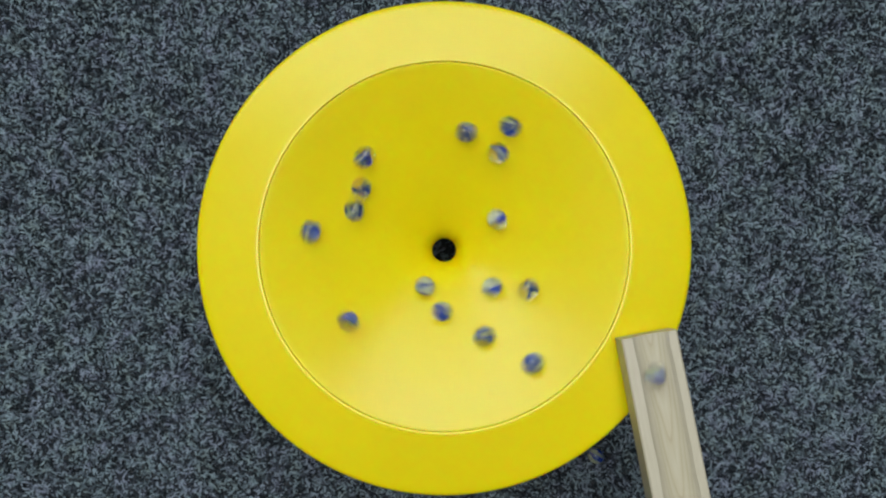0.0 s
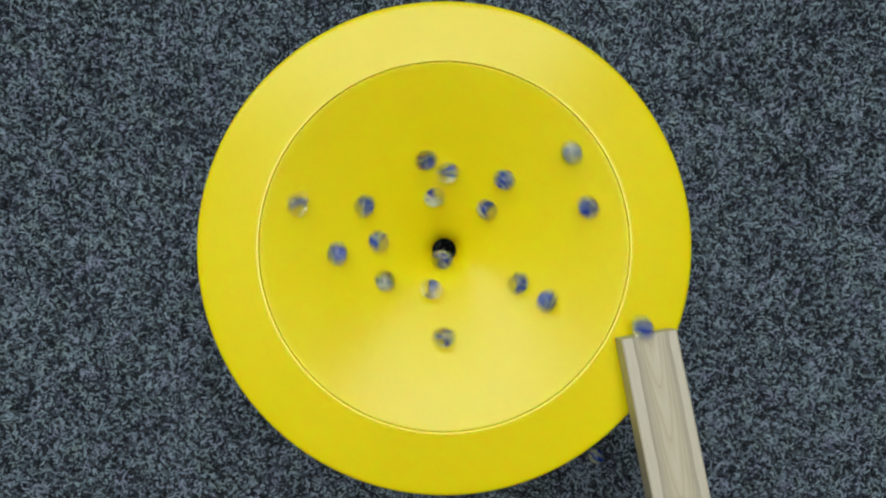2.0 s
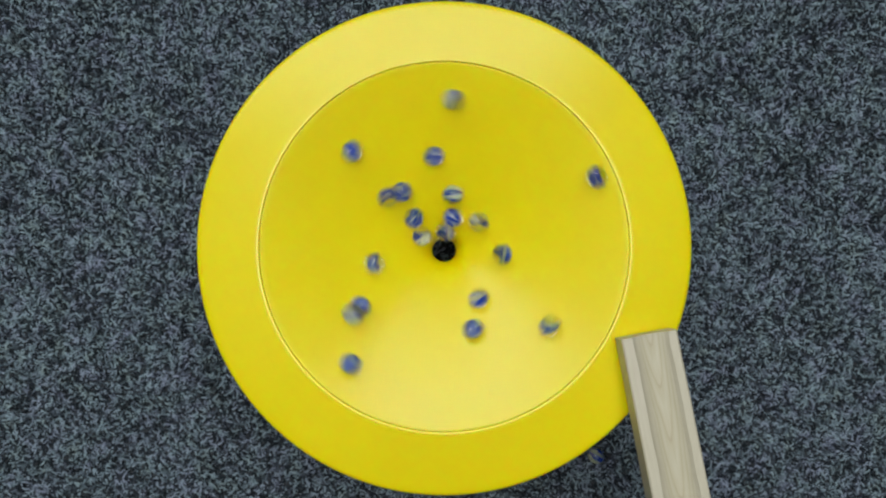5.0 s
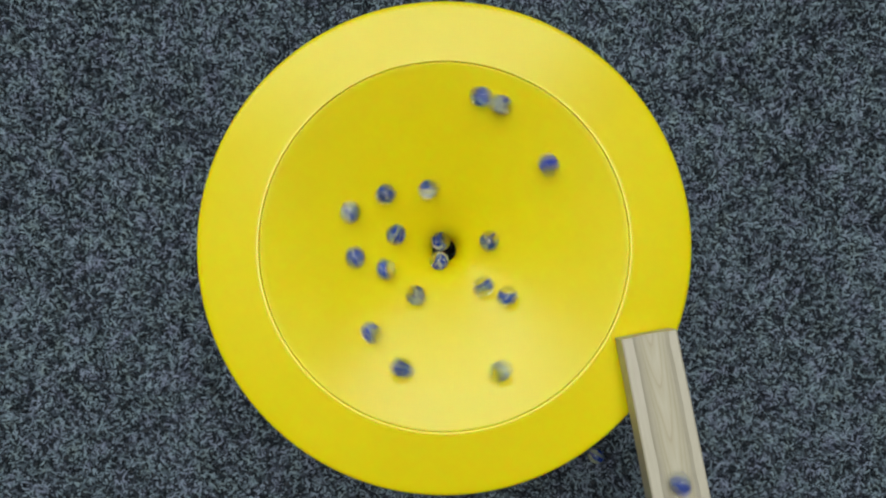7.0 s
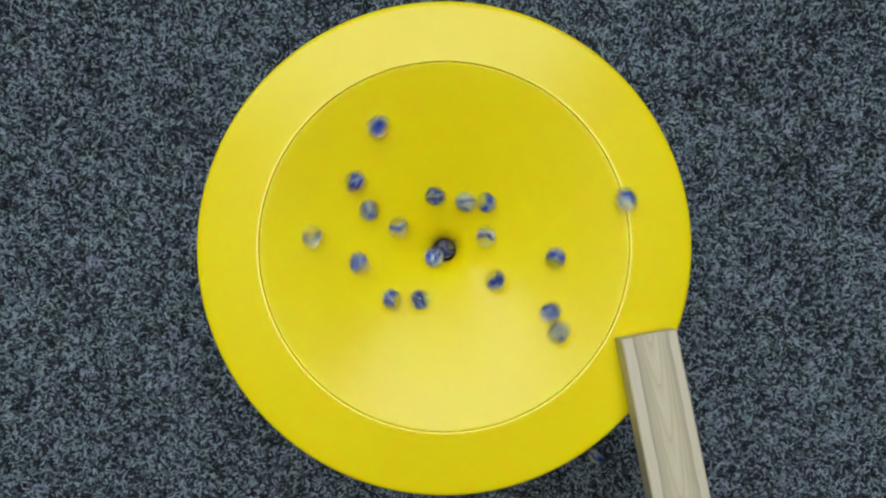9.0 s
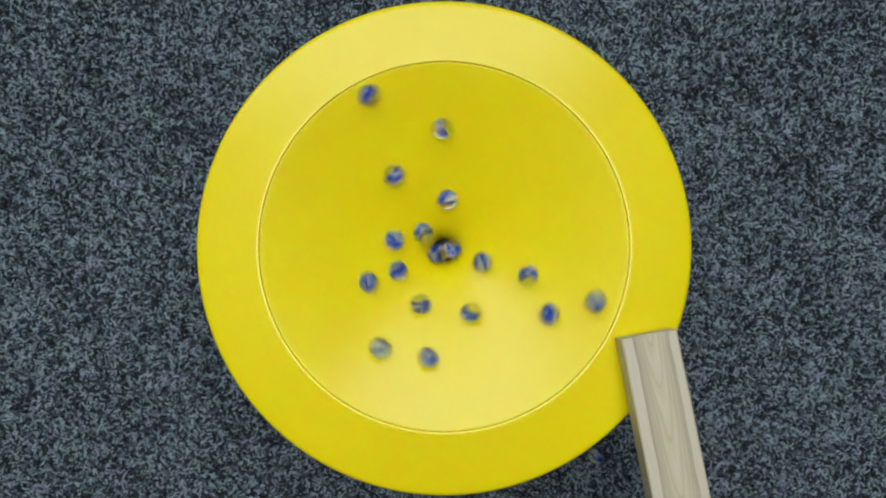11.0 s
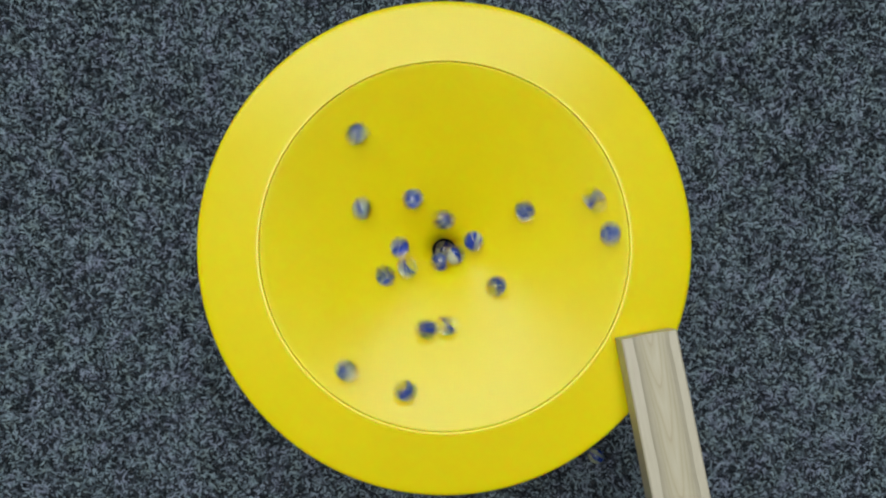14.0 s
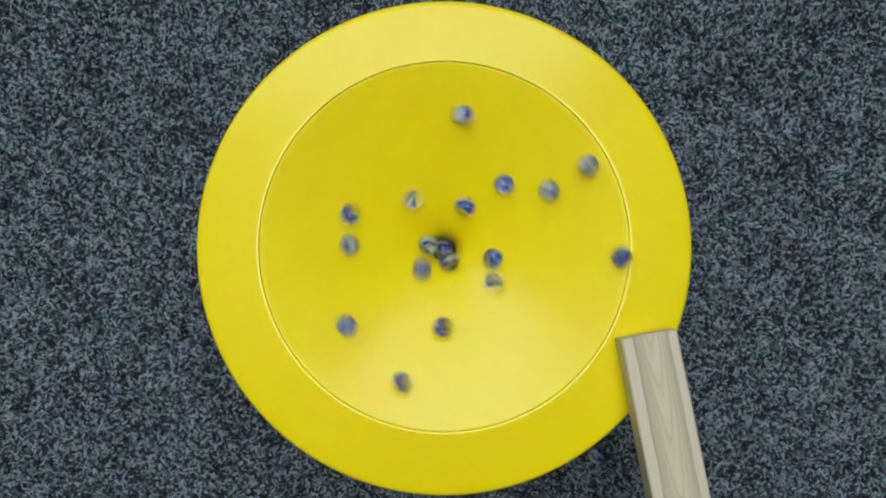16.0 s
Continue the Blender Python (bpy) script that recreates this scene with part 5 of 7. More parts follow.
    roll(STOCK[12], [(0, 90.9, -142), (0.08, 89.5, -119), (0.2, 84.0, -81), (0.28, 82.3, -54), (0.4, 80.7, -9), (0.48, 85.2, 18), (0.6, 91.1, 54), (0.68, 92.7, 75), (0.8, 88.0, 109), (0.88, 81.2, 136), (1, 73.9, 180), (1.08, 77.3, 207), (1.2, 80.3, 243), (1.28, 77.1, 268), (1.4, 70.9, 309), (1.48, 69.2, 341), (1.6, 74.8, 386), (1.68, 79.2, 410), (1.8, 80.2, 447), (1.88, 76.3, 470), (2, 68.2, 513), (2.08, 64.0, 545), (2.2, 65.9, 596), (2.28, 69.9, 625), (2.4, 74.4, 663), (2.48, 70.0, 689), (2.6, 64.9, 736), (2.68, 66.7, 769), (2.8, 73.4, 811), (2.88, 75.5, 836), (3, 72.4, 874), (3.08, 66.5, 900), (3.2, 59.2, 951), (3.28, 60.8, 987), (3.4, 68.6, 1033), (3.48, 72.1, 1058), (3.6, 71.4, 1095), (3.68, 66.6, 1121), (3.8, 59.3, 1170), (3.88, 58.8, 1204), (4, 65.0, 1252), (4.08, 67.5, 1278), (4.2, 64.6, 1317), (4.27, 60.8, 1342), (4.34, 57.5, 1371), (4.41, 56.8, 1401), (4.48, 58.9, 1431), (4.55, 61.8, 1457), (4.62, 63.6, 1481), (4.69, 63.1, 1504), (4.75, 60.4, 1528), (4.82, 56.9, 1555), (4.89, 54.4, 1585), (4.96, 54.4, 1616), (5.03, 56.4, 1645), (5.1, 58.6, 1672), (5.17, 59.5, 1697), (5.24, 58.5, 1722), (5.31, 56.0, 1748), (5.38, 53.4, 1777), (5.45, 52.1, 1808), (5.52, 52.4, 1839), (5.59, 53.6, 1868), (5.66, 54.4, 1896), (5.73, 54.1, 1923), (5.79, 52.9, 1951), (5.86, 51.3, 1980), (5.93, 50.3, 2011), (6, 50.4, 2042), (6.07, 51.2, 2071), (6.14, 51.8, 2100), (6.21, 51.7, 2128), (6.28, 50.8, 2156), (6.4, 47.7, 2208), (6.48, 48.6, 2244), (6.6, 48.6, 2296), (6.68, 48.9, 2328), (6.8, 45.6, 2377), (6.88, 42.3, 2417), (7, 43.1, 2475), (7.08, 46.5, 2510), (7.2, 48.3, 2560), (7.28, 46.5, 2591), (7.4, 43.2, 2646), (7.48, 42.8, 2686), (7.6, 43.3, 2741), (7.68, 43.0, 2777), (7.8, 41.2, 2831), (7.88, 40.8, 2870), (8, 43.2, 2925), (8.08, 43.7, 2958), (8.2, 41.9, 3010), (8.28, 38.8, 3049), (8.4, 37.0, 3113), (8.48, 39.1, 3152), (8.6, 39.8, 3206), (8.68, 39.5, 3242), (8.8, 37.4, 3299), (8.88, 37.6, 3339), (9, 38.7, 3396), (9.08, 37.0, 3434), (9.2, 33.9, 3494), (9.27, 34.7, 3532), (9.34, 36.3, 3567), (9.41, 37.0, 3600), (9.48, 35.9, 3633), (9.55, 34.2, 3669), (9.62, 33.6, 3708), (9.69, 34.7, 3747), (9.75, 36.1, 3782), (9.82, 36.4, 3816), (9.89, 35.4, 3850), (9.96, 34.5, 3887), (10.03, 34.9, 3925), (10.1, 36.2, 3961), (10.17, 36.9, 3995), (10.24, 36.1, 4028), (10.31, 34.8, 4063), (10.38, 34.5, 4101), (10.45, 35.9, 4138), (10.52, 37.5, 4171), (10.59, 37.7, 4203), (10.66, 36.4, 4235), (10.73, 34.9, 4271), (10.79, 35.0, 4308), (10.86, 36.6, 4343), (10.93, 37.9, 4375), (11, 37.6, 4406), (11.07, 35.8, 4439), (11.14, 34.3, 4476), (11.21, 34.5, 4514), (11.28, 36.2, 4549), (11.4, 37.3, 4604), (11.48, 35.4, 4642), (11.6, 34.2, 4705), (11.68, 35.8, 4747), (11.8, 36.1, 4800), (11.88, 34.0, 4838), (12, 30.6, 4907), (12.08, 29.8, 4954), (12.2, 34.4, 5014), (12.28, 34.4, 5050), (12.4, 30.5, 5110), (12.48, 30.4, 5156), (12.6, 31.7, 5222), (12.68, 30.7, 5260), (12.8, 28.1, 5327), (12.88, 30.3, 5382), (13, 32.3, 5435), (13.08, 28.1, 5476), (13.2, 22.3, 5566), (13.28, 26.6, 5621), (13.4, 24.6, 5698), (13.48, 25.4, 5754), (13.6, 32.3, 5819), (13.68, 31.7, 5856), (13.8, 22.2, 5928), (13.86, 18.6, 5970), (13.92, 15.0, 6016), (13.98, 11.4, 6070), (14.04, 7.8, 6134), (14.07, 6.0, 6208)])
    roll(STOCK[13], [(0, 74.3, -66), (0.08, 78.1, -39), (0.2, 81.9, -2), (0.28, 81.3, 22), (0.4, 77.0, 58), (0.48, 73.6, 86), (0.6, 71.9, 132), (0.68, 71.9, 162), (0.8, 75.4, 203), (0.88, 75.4, 229), (1, 71.7, 269), (1.08, 68.5, 298), (1.2, 68.9, 344), (1.28, 71.9, 374), (1.4, 76.2, 413), (1.48, 76.5, 437), (1.6, 72.3, 475), (1.68, 67.2, 503), (1.8, 63.0, 552), (1.88, 63.3, 584), (2, 68.9, 630), (2.08, 71.2, 656), (2.2, 70.1, 695), (2.28, 67.2, 723), (2.4, 63.3, 769), (2.48, 64.4, 799), (2.6, 67.3, 844), (2.68, 67.7, 871), (2.8, 65.1, 912), (2.88, 60.9, 942), (3, 56.6, 993), (3.08, 59.0, 1027), (3.2, 64.2, 1073), (3.28, 67.0, 1098), (3.4, 66.0, 1137), (3.48, 61.5, 1165), (3.6, 56.4, 1214), (3.68, 55.8, 1249), (3.8, 54.2, 1296), (3.88, 49.3, 1329), (4, 48.4, 1388), (4.08, 51.5, 1423), (4.2, 59.1, 1467), (4.27, 57.1, 1490), (4.34, 52.3, 1515), (4.41, 47.4, 1546), (4.48, 46.2, 1581), (4.55, 49.3, 1614), (4.62, 53.5, 1641), (4.69, 55.8, 1665), (4.75, 54.9, 1688), (4.82, 51.4, 1713), (4.89, 47.2, 1741), (4.96, 45.0, 1774), (5.03, 46.1, 1807), (5.1, 48.6, 1837), (5.17, 50.4, 1864), (5.24, 50.3, 1890), (5.31, 48.2, 1916), (5.38, 45.2, 1945), (5.45, 43.1, 1978), (5.52, 43.2, 2012), (5.59, 44.8, 2044), (5.66, 46.3, 2073), (5.73, 46.6, 2101), (5.79, 45.4, 2130), (5.86, 43.2, 2160), (5.93, 41.4, 2193), (6, 41.0, 2228), (6.07, 41.9, 2261), (6.14, 43.2, 2293), (6.21, 43.5, 2323), (6.28, 42.6, 2353), (6.4, 39.5, 2409), (6.48, 39.9, 2450), (6.6, 42.0, 2503), (6.68, 42.9, 2538), (6.8, 43.0, 2588), (6.88, 39.2, 2626), (7, 38.7, 2685), (7.08, 40.0, 2721), (7.2, 39.9, 2778), (7.28, 38.0, 2817), (7.4, 38.3, 2874), (7.48, 37.4, 2914), (7.6, 36.0, 2976), (7.68, 36.3, 3017), (7.8, 36.1, 3073), (7.88, 33.8, 3111), (8, 32.3, 3179), (8.08, 33.5, 3221), (8.2, 34.2, 3277), (8.28, 33.3, 3315), (8.4, 28.8, 3386), (8.48, 27.8, 3436), (8.6, 30.7, 3503), (8.68, 30.2, 3543), (8.8, 28.4, 3608), (8.88, 35.2, 3654), (9, 40.5, 3700), (9.08, 36.5, 3729), (9.2, 28.9, 3799), (9.27, 31.4, 3846), (9.34, 37.1, 3879), (9.41, 39.8, 3904), (9.48, 37.2, 3927), (9.55, 30.9, 3958), (9.62, 27.2, 4003), (9.69, 30.4, 4046), (9.75, 34.5, 4075), (9.82, 34.2, 4100), (9.89, 30.7, 4135), (9.96, 27.6, 4173), (10.03, 26.5, 4213), (10.1, 27.4, 4251), (10.17, 27.2, 4292), (10.24, 28.5, 4336), (10.31, 28.2, 4369), (10.38, 24.5, 4404), (10.45, 20.1, 4452), (10.52, 21.3, 4515), (10.59, 26.0, 4558), (10.66, 26.0, 4589), (10.73, 20.3, 4627), (10.79, 16.3, 4695), (10.86, 21.0, 4754), (10.93, 23.9, 4790), (11, 20.5, 4824), (11.07, 14.6, 4884), (11.14, 17.9, 4955), (11.21, 22.6, 4993), (11.28, 21.0, 5025), (11.4, 20.3, 5125), (11.48, 18.9, 5203), (11.56, 0.9, 5142), (11.64, 0.8, 5113), (11.72, 1.1, 5097), (11.8, 1.4, 5106), (11.88, 1.4, 5125), (11.96, 1.3, 5141), (12.04, 1.0, 5145), (12.12, 0.8, 5121), (12.2, 14.3, 5004), (12.28, 16.9, 5094), (12.4, 15.5, 5118), (12.48, 10.8, 5251), (12.6, 27.6, 5323), (12.67, 23.6, 5371), (12.73, 19.7, 5419), (12.8, 15.7, 5466), (12.88, 1.4, 5494), (12.96, 1.2, 5506), (13.04, 0.9, 5499), (13.12, 0.9, 5469), (13.2, 12.9, 5382), (13.28, 14.7, 5480), (13.35, 14.4, 5531), (13.41, 14.1, 5583), (13.48, 13.9, 5636), (13.6, 7.1, 5699), (13.68, 0.9, 5817), (13.8, 2.0, 5764), (13.88, 2.0, 5764), (14, 0.5, 5775), (14.08, 0.9, 5817), (14.2, 4.9, 5759), (14.28, 5.6, 5581), (14.4, 0.9, 5650), (14.48, 2.6, 5577), (14.6, 3.3, 5469), (14.68, 3.0, 5528), (14.8, 0.9, 5457), (14.88, 14.8, 5503), (14.96, 0.9, 5501), (15.04, 1.2, 5458), (15.12, 1.4, 5489), (15.2, 0.8, 5512), (15.28, 4.5, 5419), (15.4, 6.8, 5418), (15.48, 3.5, 5592), (15.6, 0.4, 5547), (15.68, 21.7, 5403), (15.8, 3.4, 5579), (15.88, 15.2, 5539), (16, 13.0, 5569)])
    roll(STOCK[14], [(0, 108.6, -53), (0.08, 114.1, -32), (0.2, 119.3, -2), (0.28, 117.4, 17), (0.4, 111.9, 47), (0.48, 105.0, 70), (0.6, 97.5, 108), (0.68, 97.4, 135), (0.8, 103.4, 174), (0.88, 106.8, 196), (1, 107.9, 228), (1.08, 105.1, 249), (1.2, 97.4, 285), (1.28, 93.8, 310), (1.4, 95.2, 352), (1.48, 100.4, 378), (1.6, 104.5, 409), (1.68, 99.5, 430), (1.8, 86.1, 465), (1.88, 79.8, 496), (2, 80.8, 544), (2.08, 86.8, 571), (2.2, 95.7, 606), (2.28, 95.7, 627), (2.4, 89.8, 659), (2.48, 84.3, 684), (2.6, 80.7, 724), (2.68, 80.2, 754), (2.8, 83.3, 794), (2.88, 85.7, 819), (3, 86.8, 854), (3.08, 84.6, 878), (3.2, 75.8, 918), (3.28, 72.5, 948), (3.4, 73.8, 994), (3.48, 77.7, 1023), (3.6, 83.6, 1061), (3.68, 84.6, 1083), (3.8, 81.1, 1119), (3.88, 75.8, 1144), (4, 71.5, 1188), (4.08, 72.8, 1218), (4.2, 72.6, 1257), (4.27, 73.6, 1282), (4.34, 74.4, 1305), (4.41, 74.4, 1328), (4.48, 73.4, 1351), (4.55, 71.7, 1375), (4.62, 69.9, 1400), (4.69, 68.9, 1425), (4.75, 69.2, 1451), (4.82, 70.2, 1476), (4.89, 70.9, 1500), (4.96, 70.5, 1523), (5.03, 68.6, 1547), (5.1, 65.9, 1572), (5.17, 63.8, 1599), (5.24, 63.6, 1628), (5.31, 65.4, 1655), (5.38, 67.7, 1680), (5.45, 68.8, 1703), (5.52, 67.7, 1726), (5.59, 64.5, 1750), (5.66, 60.5, 1777), (5.73, 58.1, 1807), (5.79, 58.8, 1838), (5.86, 61.8, 1866), (5.93, 64.7, 1891), (6, 65.6, 1915), (6.07, 63.7, 1938), (6.14, 59.8, 1963), (6.21, 55.8, 1992), (6.28, 54.5, 2023), (6.4, 60.8, 2073), (6.48, 62.9, 2102), (6.6, 62.1, 2141), (6.68, 59.0, 2169), (6.8, 55.7, 2219), (6.88, 57.3, 2253), (7, 60.4, 2298), (7.08, 58.3, 2327), (7.2, 55.4, 2372), (7.28, 52.0, 2408), (7.4, 57.5, 2456), (7.48, 58.0, 2486), (7.6, 55.7, 2530), (7.68, 53.1, 2561), (7.8, 52.6, 2614), (7.88, 53.6, 2647), (8, 53.9, 2692), (8.08, 50.8, 2724), (8.2, 47.4, 2776), (8.28, 47.2, 2814), (8.4, 50.7, 2866), (8.48, 50.9, 2895), (8.6, 46.0, 2945), (8.68, 44.2, 2981), (8.8, 44.2, 3040), (8.88, 47.4, 3075), (9, 44.7, 3125), (9.08, 42.4, 3159), (9.2, 40.9, 3218), (9.27, 42.4, 3252), (9.34, 44.1, 3283), (9.41, 44.3, 3313), (9.48, 42.8, 3344), (9.55, 40.7, 3379), (9.62, 39.7, 3416), (9.69, 40.6, 3453), (9.75, 42.2, 3488), (9.82, 42.9, 3521), (9.89, 42.3, 3554), (9.96, 40.9, 3589), (10.03, 39.8, 3626), (10.1, 39.8, 3664), (10.17, 40.3, 3701), (10.24, 40.5, 3737), (10.31, 40.3, 3773), (10.38, 39.9, 3809), (10.45, 39.9, 3846), (10.52, 40.0, 3882), (10.59, 39.9, 3917), (10.66, 39.2, 3953), (10.73, 38.5, 3990), (10.79, 38.4, 4027), (10.86, 38.9, 4063), (10.93, 39.4, 4098), (11, 39.1, 4132), (11.07, 38.1, 4166), (11.14, 37.2, 4202), (11.21, 37.3, 4238), (11.28, 38.2, 4272), (11.4, 38.5, 4329), (11.48, 35.8, 4366), (11.6, 36.4, 4426), (11.68, 37.2, 4464), (11.8, 33.9, 4521), (11.88, 26.8, 4563), (12, 22.4, 4665), (12.08, 23.1, 4716), (12.2, 47.7, 4784), (12.27, 35.8, 4821), (12.33, 23.6, 4858), (12.4, 11.2, 4894), (12.48, 14.8, 5027), (12.58, 22.3, 5017), (12.68, 29.8, 5008), (12.76, 1.2, 5098), (12.84, 1.3, 5103), (12.92, 1.4, 5111), (13, 1.4, 5119), (13.08, 11.9, 5143), (13.16, 1.3, 5138), (13.24, 1.2, 5145), (13.32, 1.0, 5145), (13.4, 10.8, 5279), (13.48, 3.3, 5149), (13.56, 1.0, 5144), (13.64, 1.0, 5099), (13.72, 1.4, 5113), (13.8, 1.3, 5143), (13.88, 16.4, 5296), (14, 22.3, 5131), (14.08, 9.3, 5072), (14.16, 1.4, 5116), (14.24, 1.4, 5127), (14.32, 1.3, 5138), (14.4, 13.9, 5209), (14.48, 15.1, 5105), (14.58, 14.3, 5259), (14.68, 14.1, 5414), (14.8, 9.4, 5261), (14.9, 9.7, 5419), (15, 9.4, 5572), (15.08, 12.9, 5727), (15.2, 28.2, 5779), (15.27, 24.6, 5842), (15.33, 21.0, 5906), (15.4, 17.4, 5969), (15.5, 13.7, 6040), (15.6, 10.2, 6110), (15.68, 1.4, 6187), (15.76, 1.4, 6202), (15.84, 1.4, 6216), (15.92, 1.2, 6226), (16, 24.1, 6344)])
    roll(STOCK[15], [(0, 174.2, -32), (0.08, 150.7, -18), (0.2, 122.5, 11), (0.28, 108.4, 35), (0.4, 105.5, 80), (0.48, 114.7, 107), (0.6, 130.3, 139), (0.68, 125.7, 158), (0.8, 116.2, 189), (0.88, 109.4, 212), (1, 103.0, 251), (1.08, 103.5, 277), (1.2, 110.0, 316), (1.28, 117.1, 338), (1.4, 122.7, 367), (1.48, 123.0, 386), (1.6, 119.4, 415), (1.68, 119.4, 436), (1.8, 118.6, 468), (1.88, 117.3, 490), (2, 112.5, 524), (2.08, 110.0, 548), (2.2, 107.4, 583), (2.28, 106.9, 608), (2.4, 110.4, 644), (2.48, 111.9, 667), (2.6, 112.6, 699), (2.68, 113.7, 722), (2.8, 112.9, 754), (2.88, 110.5, 776), (3, 108.0, 810), (3.08, 107.4, 834), (3.2, 106.1, 870), (3.28, 105.4, 894), (3.4, 105.2, 928), (3.48, 103.9, 952), (3.6, 101.5, 988), (3.68, 100.2, 1013), (3.8, 101.4, 1049), (3.88, 103.5, 1073), (4, 106.7, 1108), (4.08, 107.6, 1129), (4.2, 105.2, 1161), (4.27, 101.7, 1182), (4.34, 98.4, 1203), (4.41, 96.7, 1226), (4.48, 97.1, 1249), (4.55, 99.2, 1271), (4.62, 101.6, 1292), (4.69, 103.5, 1312), (4.75, 104.0, 1331), (4.82, 103.2, 1350), (4.89, 101.5, 1370), (4.96, 99.4, 1391), (5.03, 97.5, 1412), (5.1, 96.3, 1434), (5.17, 95.8, 1456), (5.24, 95.8, 1478), (5.31, 95.7, 1499), (5.38, 95.6, 1521), (5.45, 95.6, 1543), (5.52, 95.9, 1564), (5.59, 96.4, 1585), (5.66, 96.8, 1606), (5.73, 96.7, 1627), (5.79, 95.9, 1647), (5.86, 94.4, 1668), (5.93, 92.4, 1690), (6, 90.7, 1712), (6.07, 90.1, 1735), (6.14, 90.7, 1758), (6.21, 92.2, 1780), (6.28, 93.7, 1801), (6.4, 92.5, 1836), (6.48, 90.4, 1861), (6.6, 86.9, 1899), (6.68, 85.1, 1926), (6.8, 85.5, 1965), (6.88, 85.2, 1991), (7, 85.0, 2030), (7.08, 84.5, 2055), (7.2, 82.3, 2096), (7.28, 81.5, 2122), (7.4, 79.2, 2162), (7.48, 76.4, 2190), (7.6, 78.9, 2234), (7.68, 82.2, 2261), (7.8, 84.5, 2297), (7.88, 82.9, 2321), (8, 74.6, 2360), (8.08, 73.0, 2388), (8.2, 71.7, 2431), (8.28, 70.5, 2461), (8.4, 72.0, 2503), (8.48, 73.5, 2530), (8.6, 75.3, 2570), (8.68, 75.5, 2596), (8.8, 71.6, 2636), (8.88, 68.4, 2665), (9, 66.3, 2711), (9.08, 65.7, 2744), (9.2, 69.0, 2788), (9.27, 70.9, 2811), (9.34, 70.5, 2832), (9.41, 67.9, 2855), (9.48, 64.2, 2881), (9.55, 61.6, 2909), (9.62, 61.5, 2938), (9.69, 63.7, 2966), (9.75, 66.6, 2991), (9.82, 68.2, 3015), (9.89, 67.7, 3038), (9.96, 65.7, 3062), (10.03, 63.3, 3088), (10.1, 62.1, 3115), (10.17, 62.8, 3143), (10.24, 64.9, 3170), (10.31, 66.7, 3194), (10.38, 67.1, 3217), (10.45, 65.8, 3241), (10.52, 63.7, 3266), (10.59, 62.1, 3292), (10.66, 61.9, 3320), (10.73, 63.1, 3347), (10.79, 64.7, 3372), (10.86, 65.6, 3396), (10.93, 65.2, 3420), (11, 63.7, 3445), (11.07, 62.1, 3471), (11.14, 61.3, 3498), (11.21, 61.7, 3525), (11.28, 62.9, 3551), (11.4, 63.3, 3595), (11.48, 61.4, 3622), (11.6, 59.8, 3669), (11.68, 59.4, 3700), (11.8, 60.3, 3745), (11.88, 59.8, 3776), (12, 56.0, 3823), (12.08, 53.9, 3857), (12.2, 54.3, 3909), (12.28, 56.3, 3941), (12.4, 60.0, 3984), (12.48, 56.8, 4015), (12.6, 55.0, 4066), (12.68, 55.6, 4099), (12.8, 56.0, 4147), (12.88, 55.3, 4179), (13, 52.4, 4228), (13.08, 51.0, 4264), (13.2, 53.7, 4315), (13.28, 55.7, 4345), (13.4, 56.6, 4387), (13.48, 54.2, 4417), (13.6, 48.8, 4468), (13.68, 47.5, 4507), (13.8, 49.7, 4562), (13.88, 50.5, 4595), (14, 50.0, 4643), (14.08, 48.8, 4675), (14.2, 47.7, 4728), (14.28, 48.7, 4762), (14.4, 49.7, 4811), (14.48, 48.9, 4845), (14.6, 44.0, 4897), (14.68, 40.8, 4937), (14.8, 43.6, 4996), (14.88, 47.4, 5029), (15, 49.0, 5074), (15.08, 45.8, 5106), (15.2, 41.6, 5163), (15.28, 42.9, 5202), (15.4, 44.8, 5260), (15.48, 44.4, 5293), (15.6, 43.8, 5345), (15.68, 42.9, 5379), (15.8, 42.1, 5437), (15.88, 44.0, 5472), (16, 44.2, 5524)])
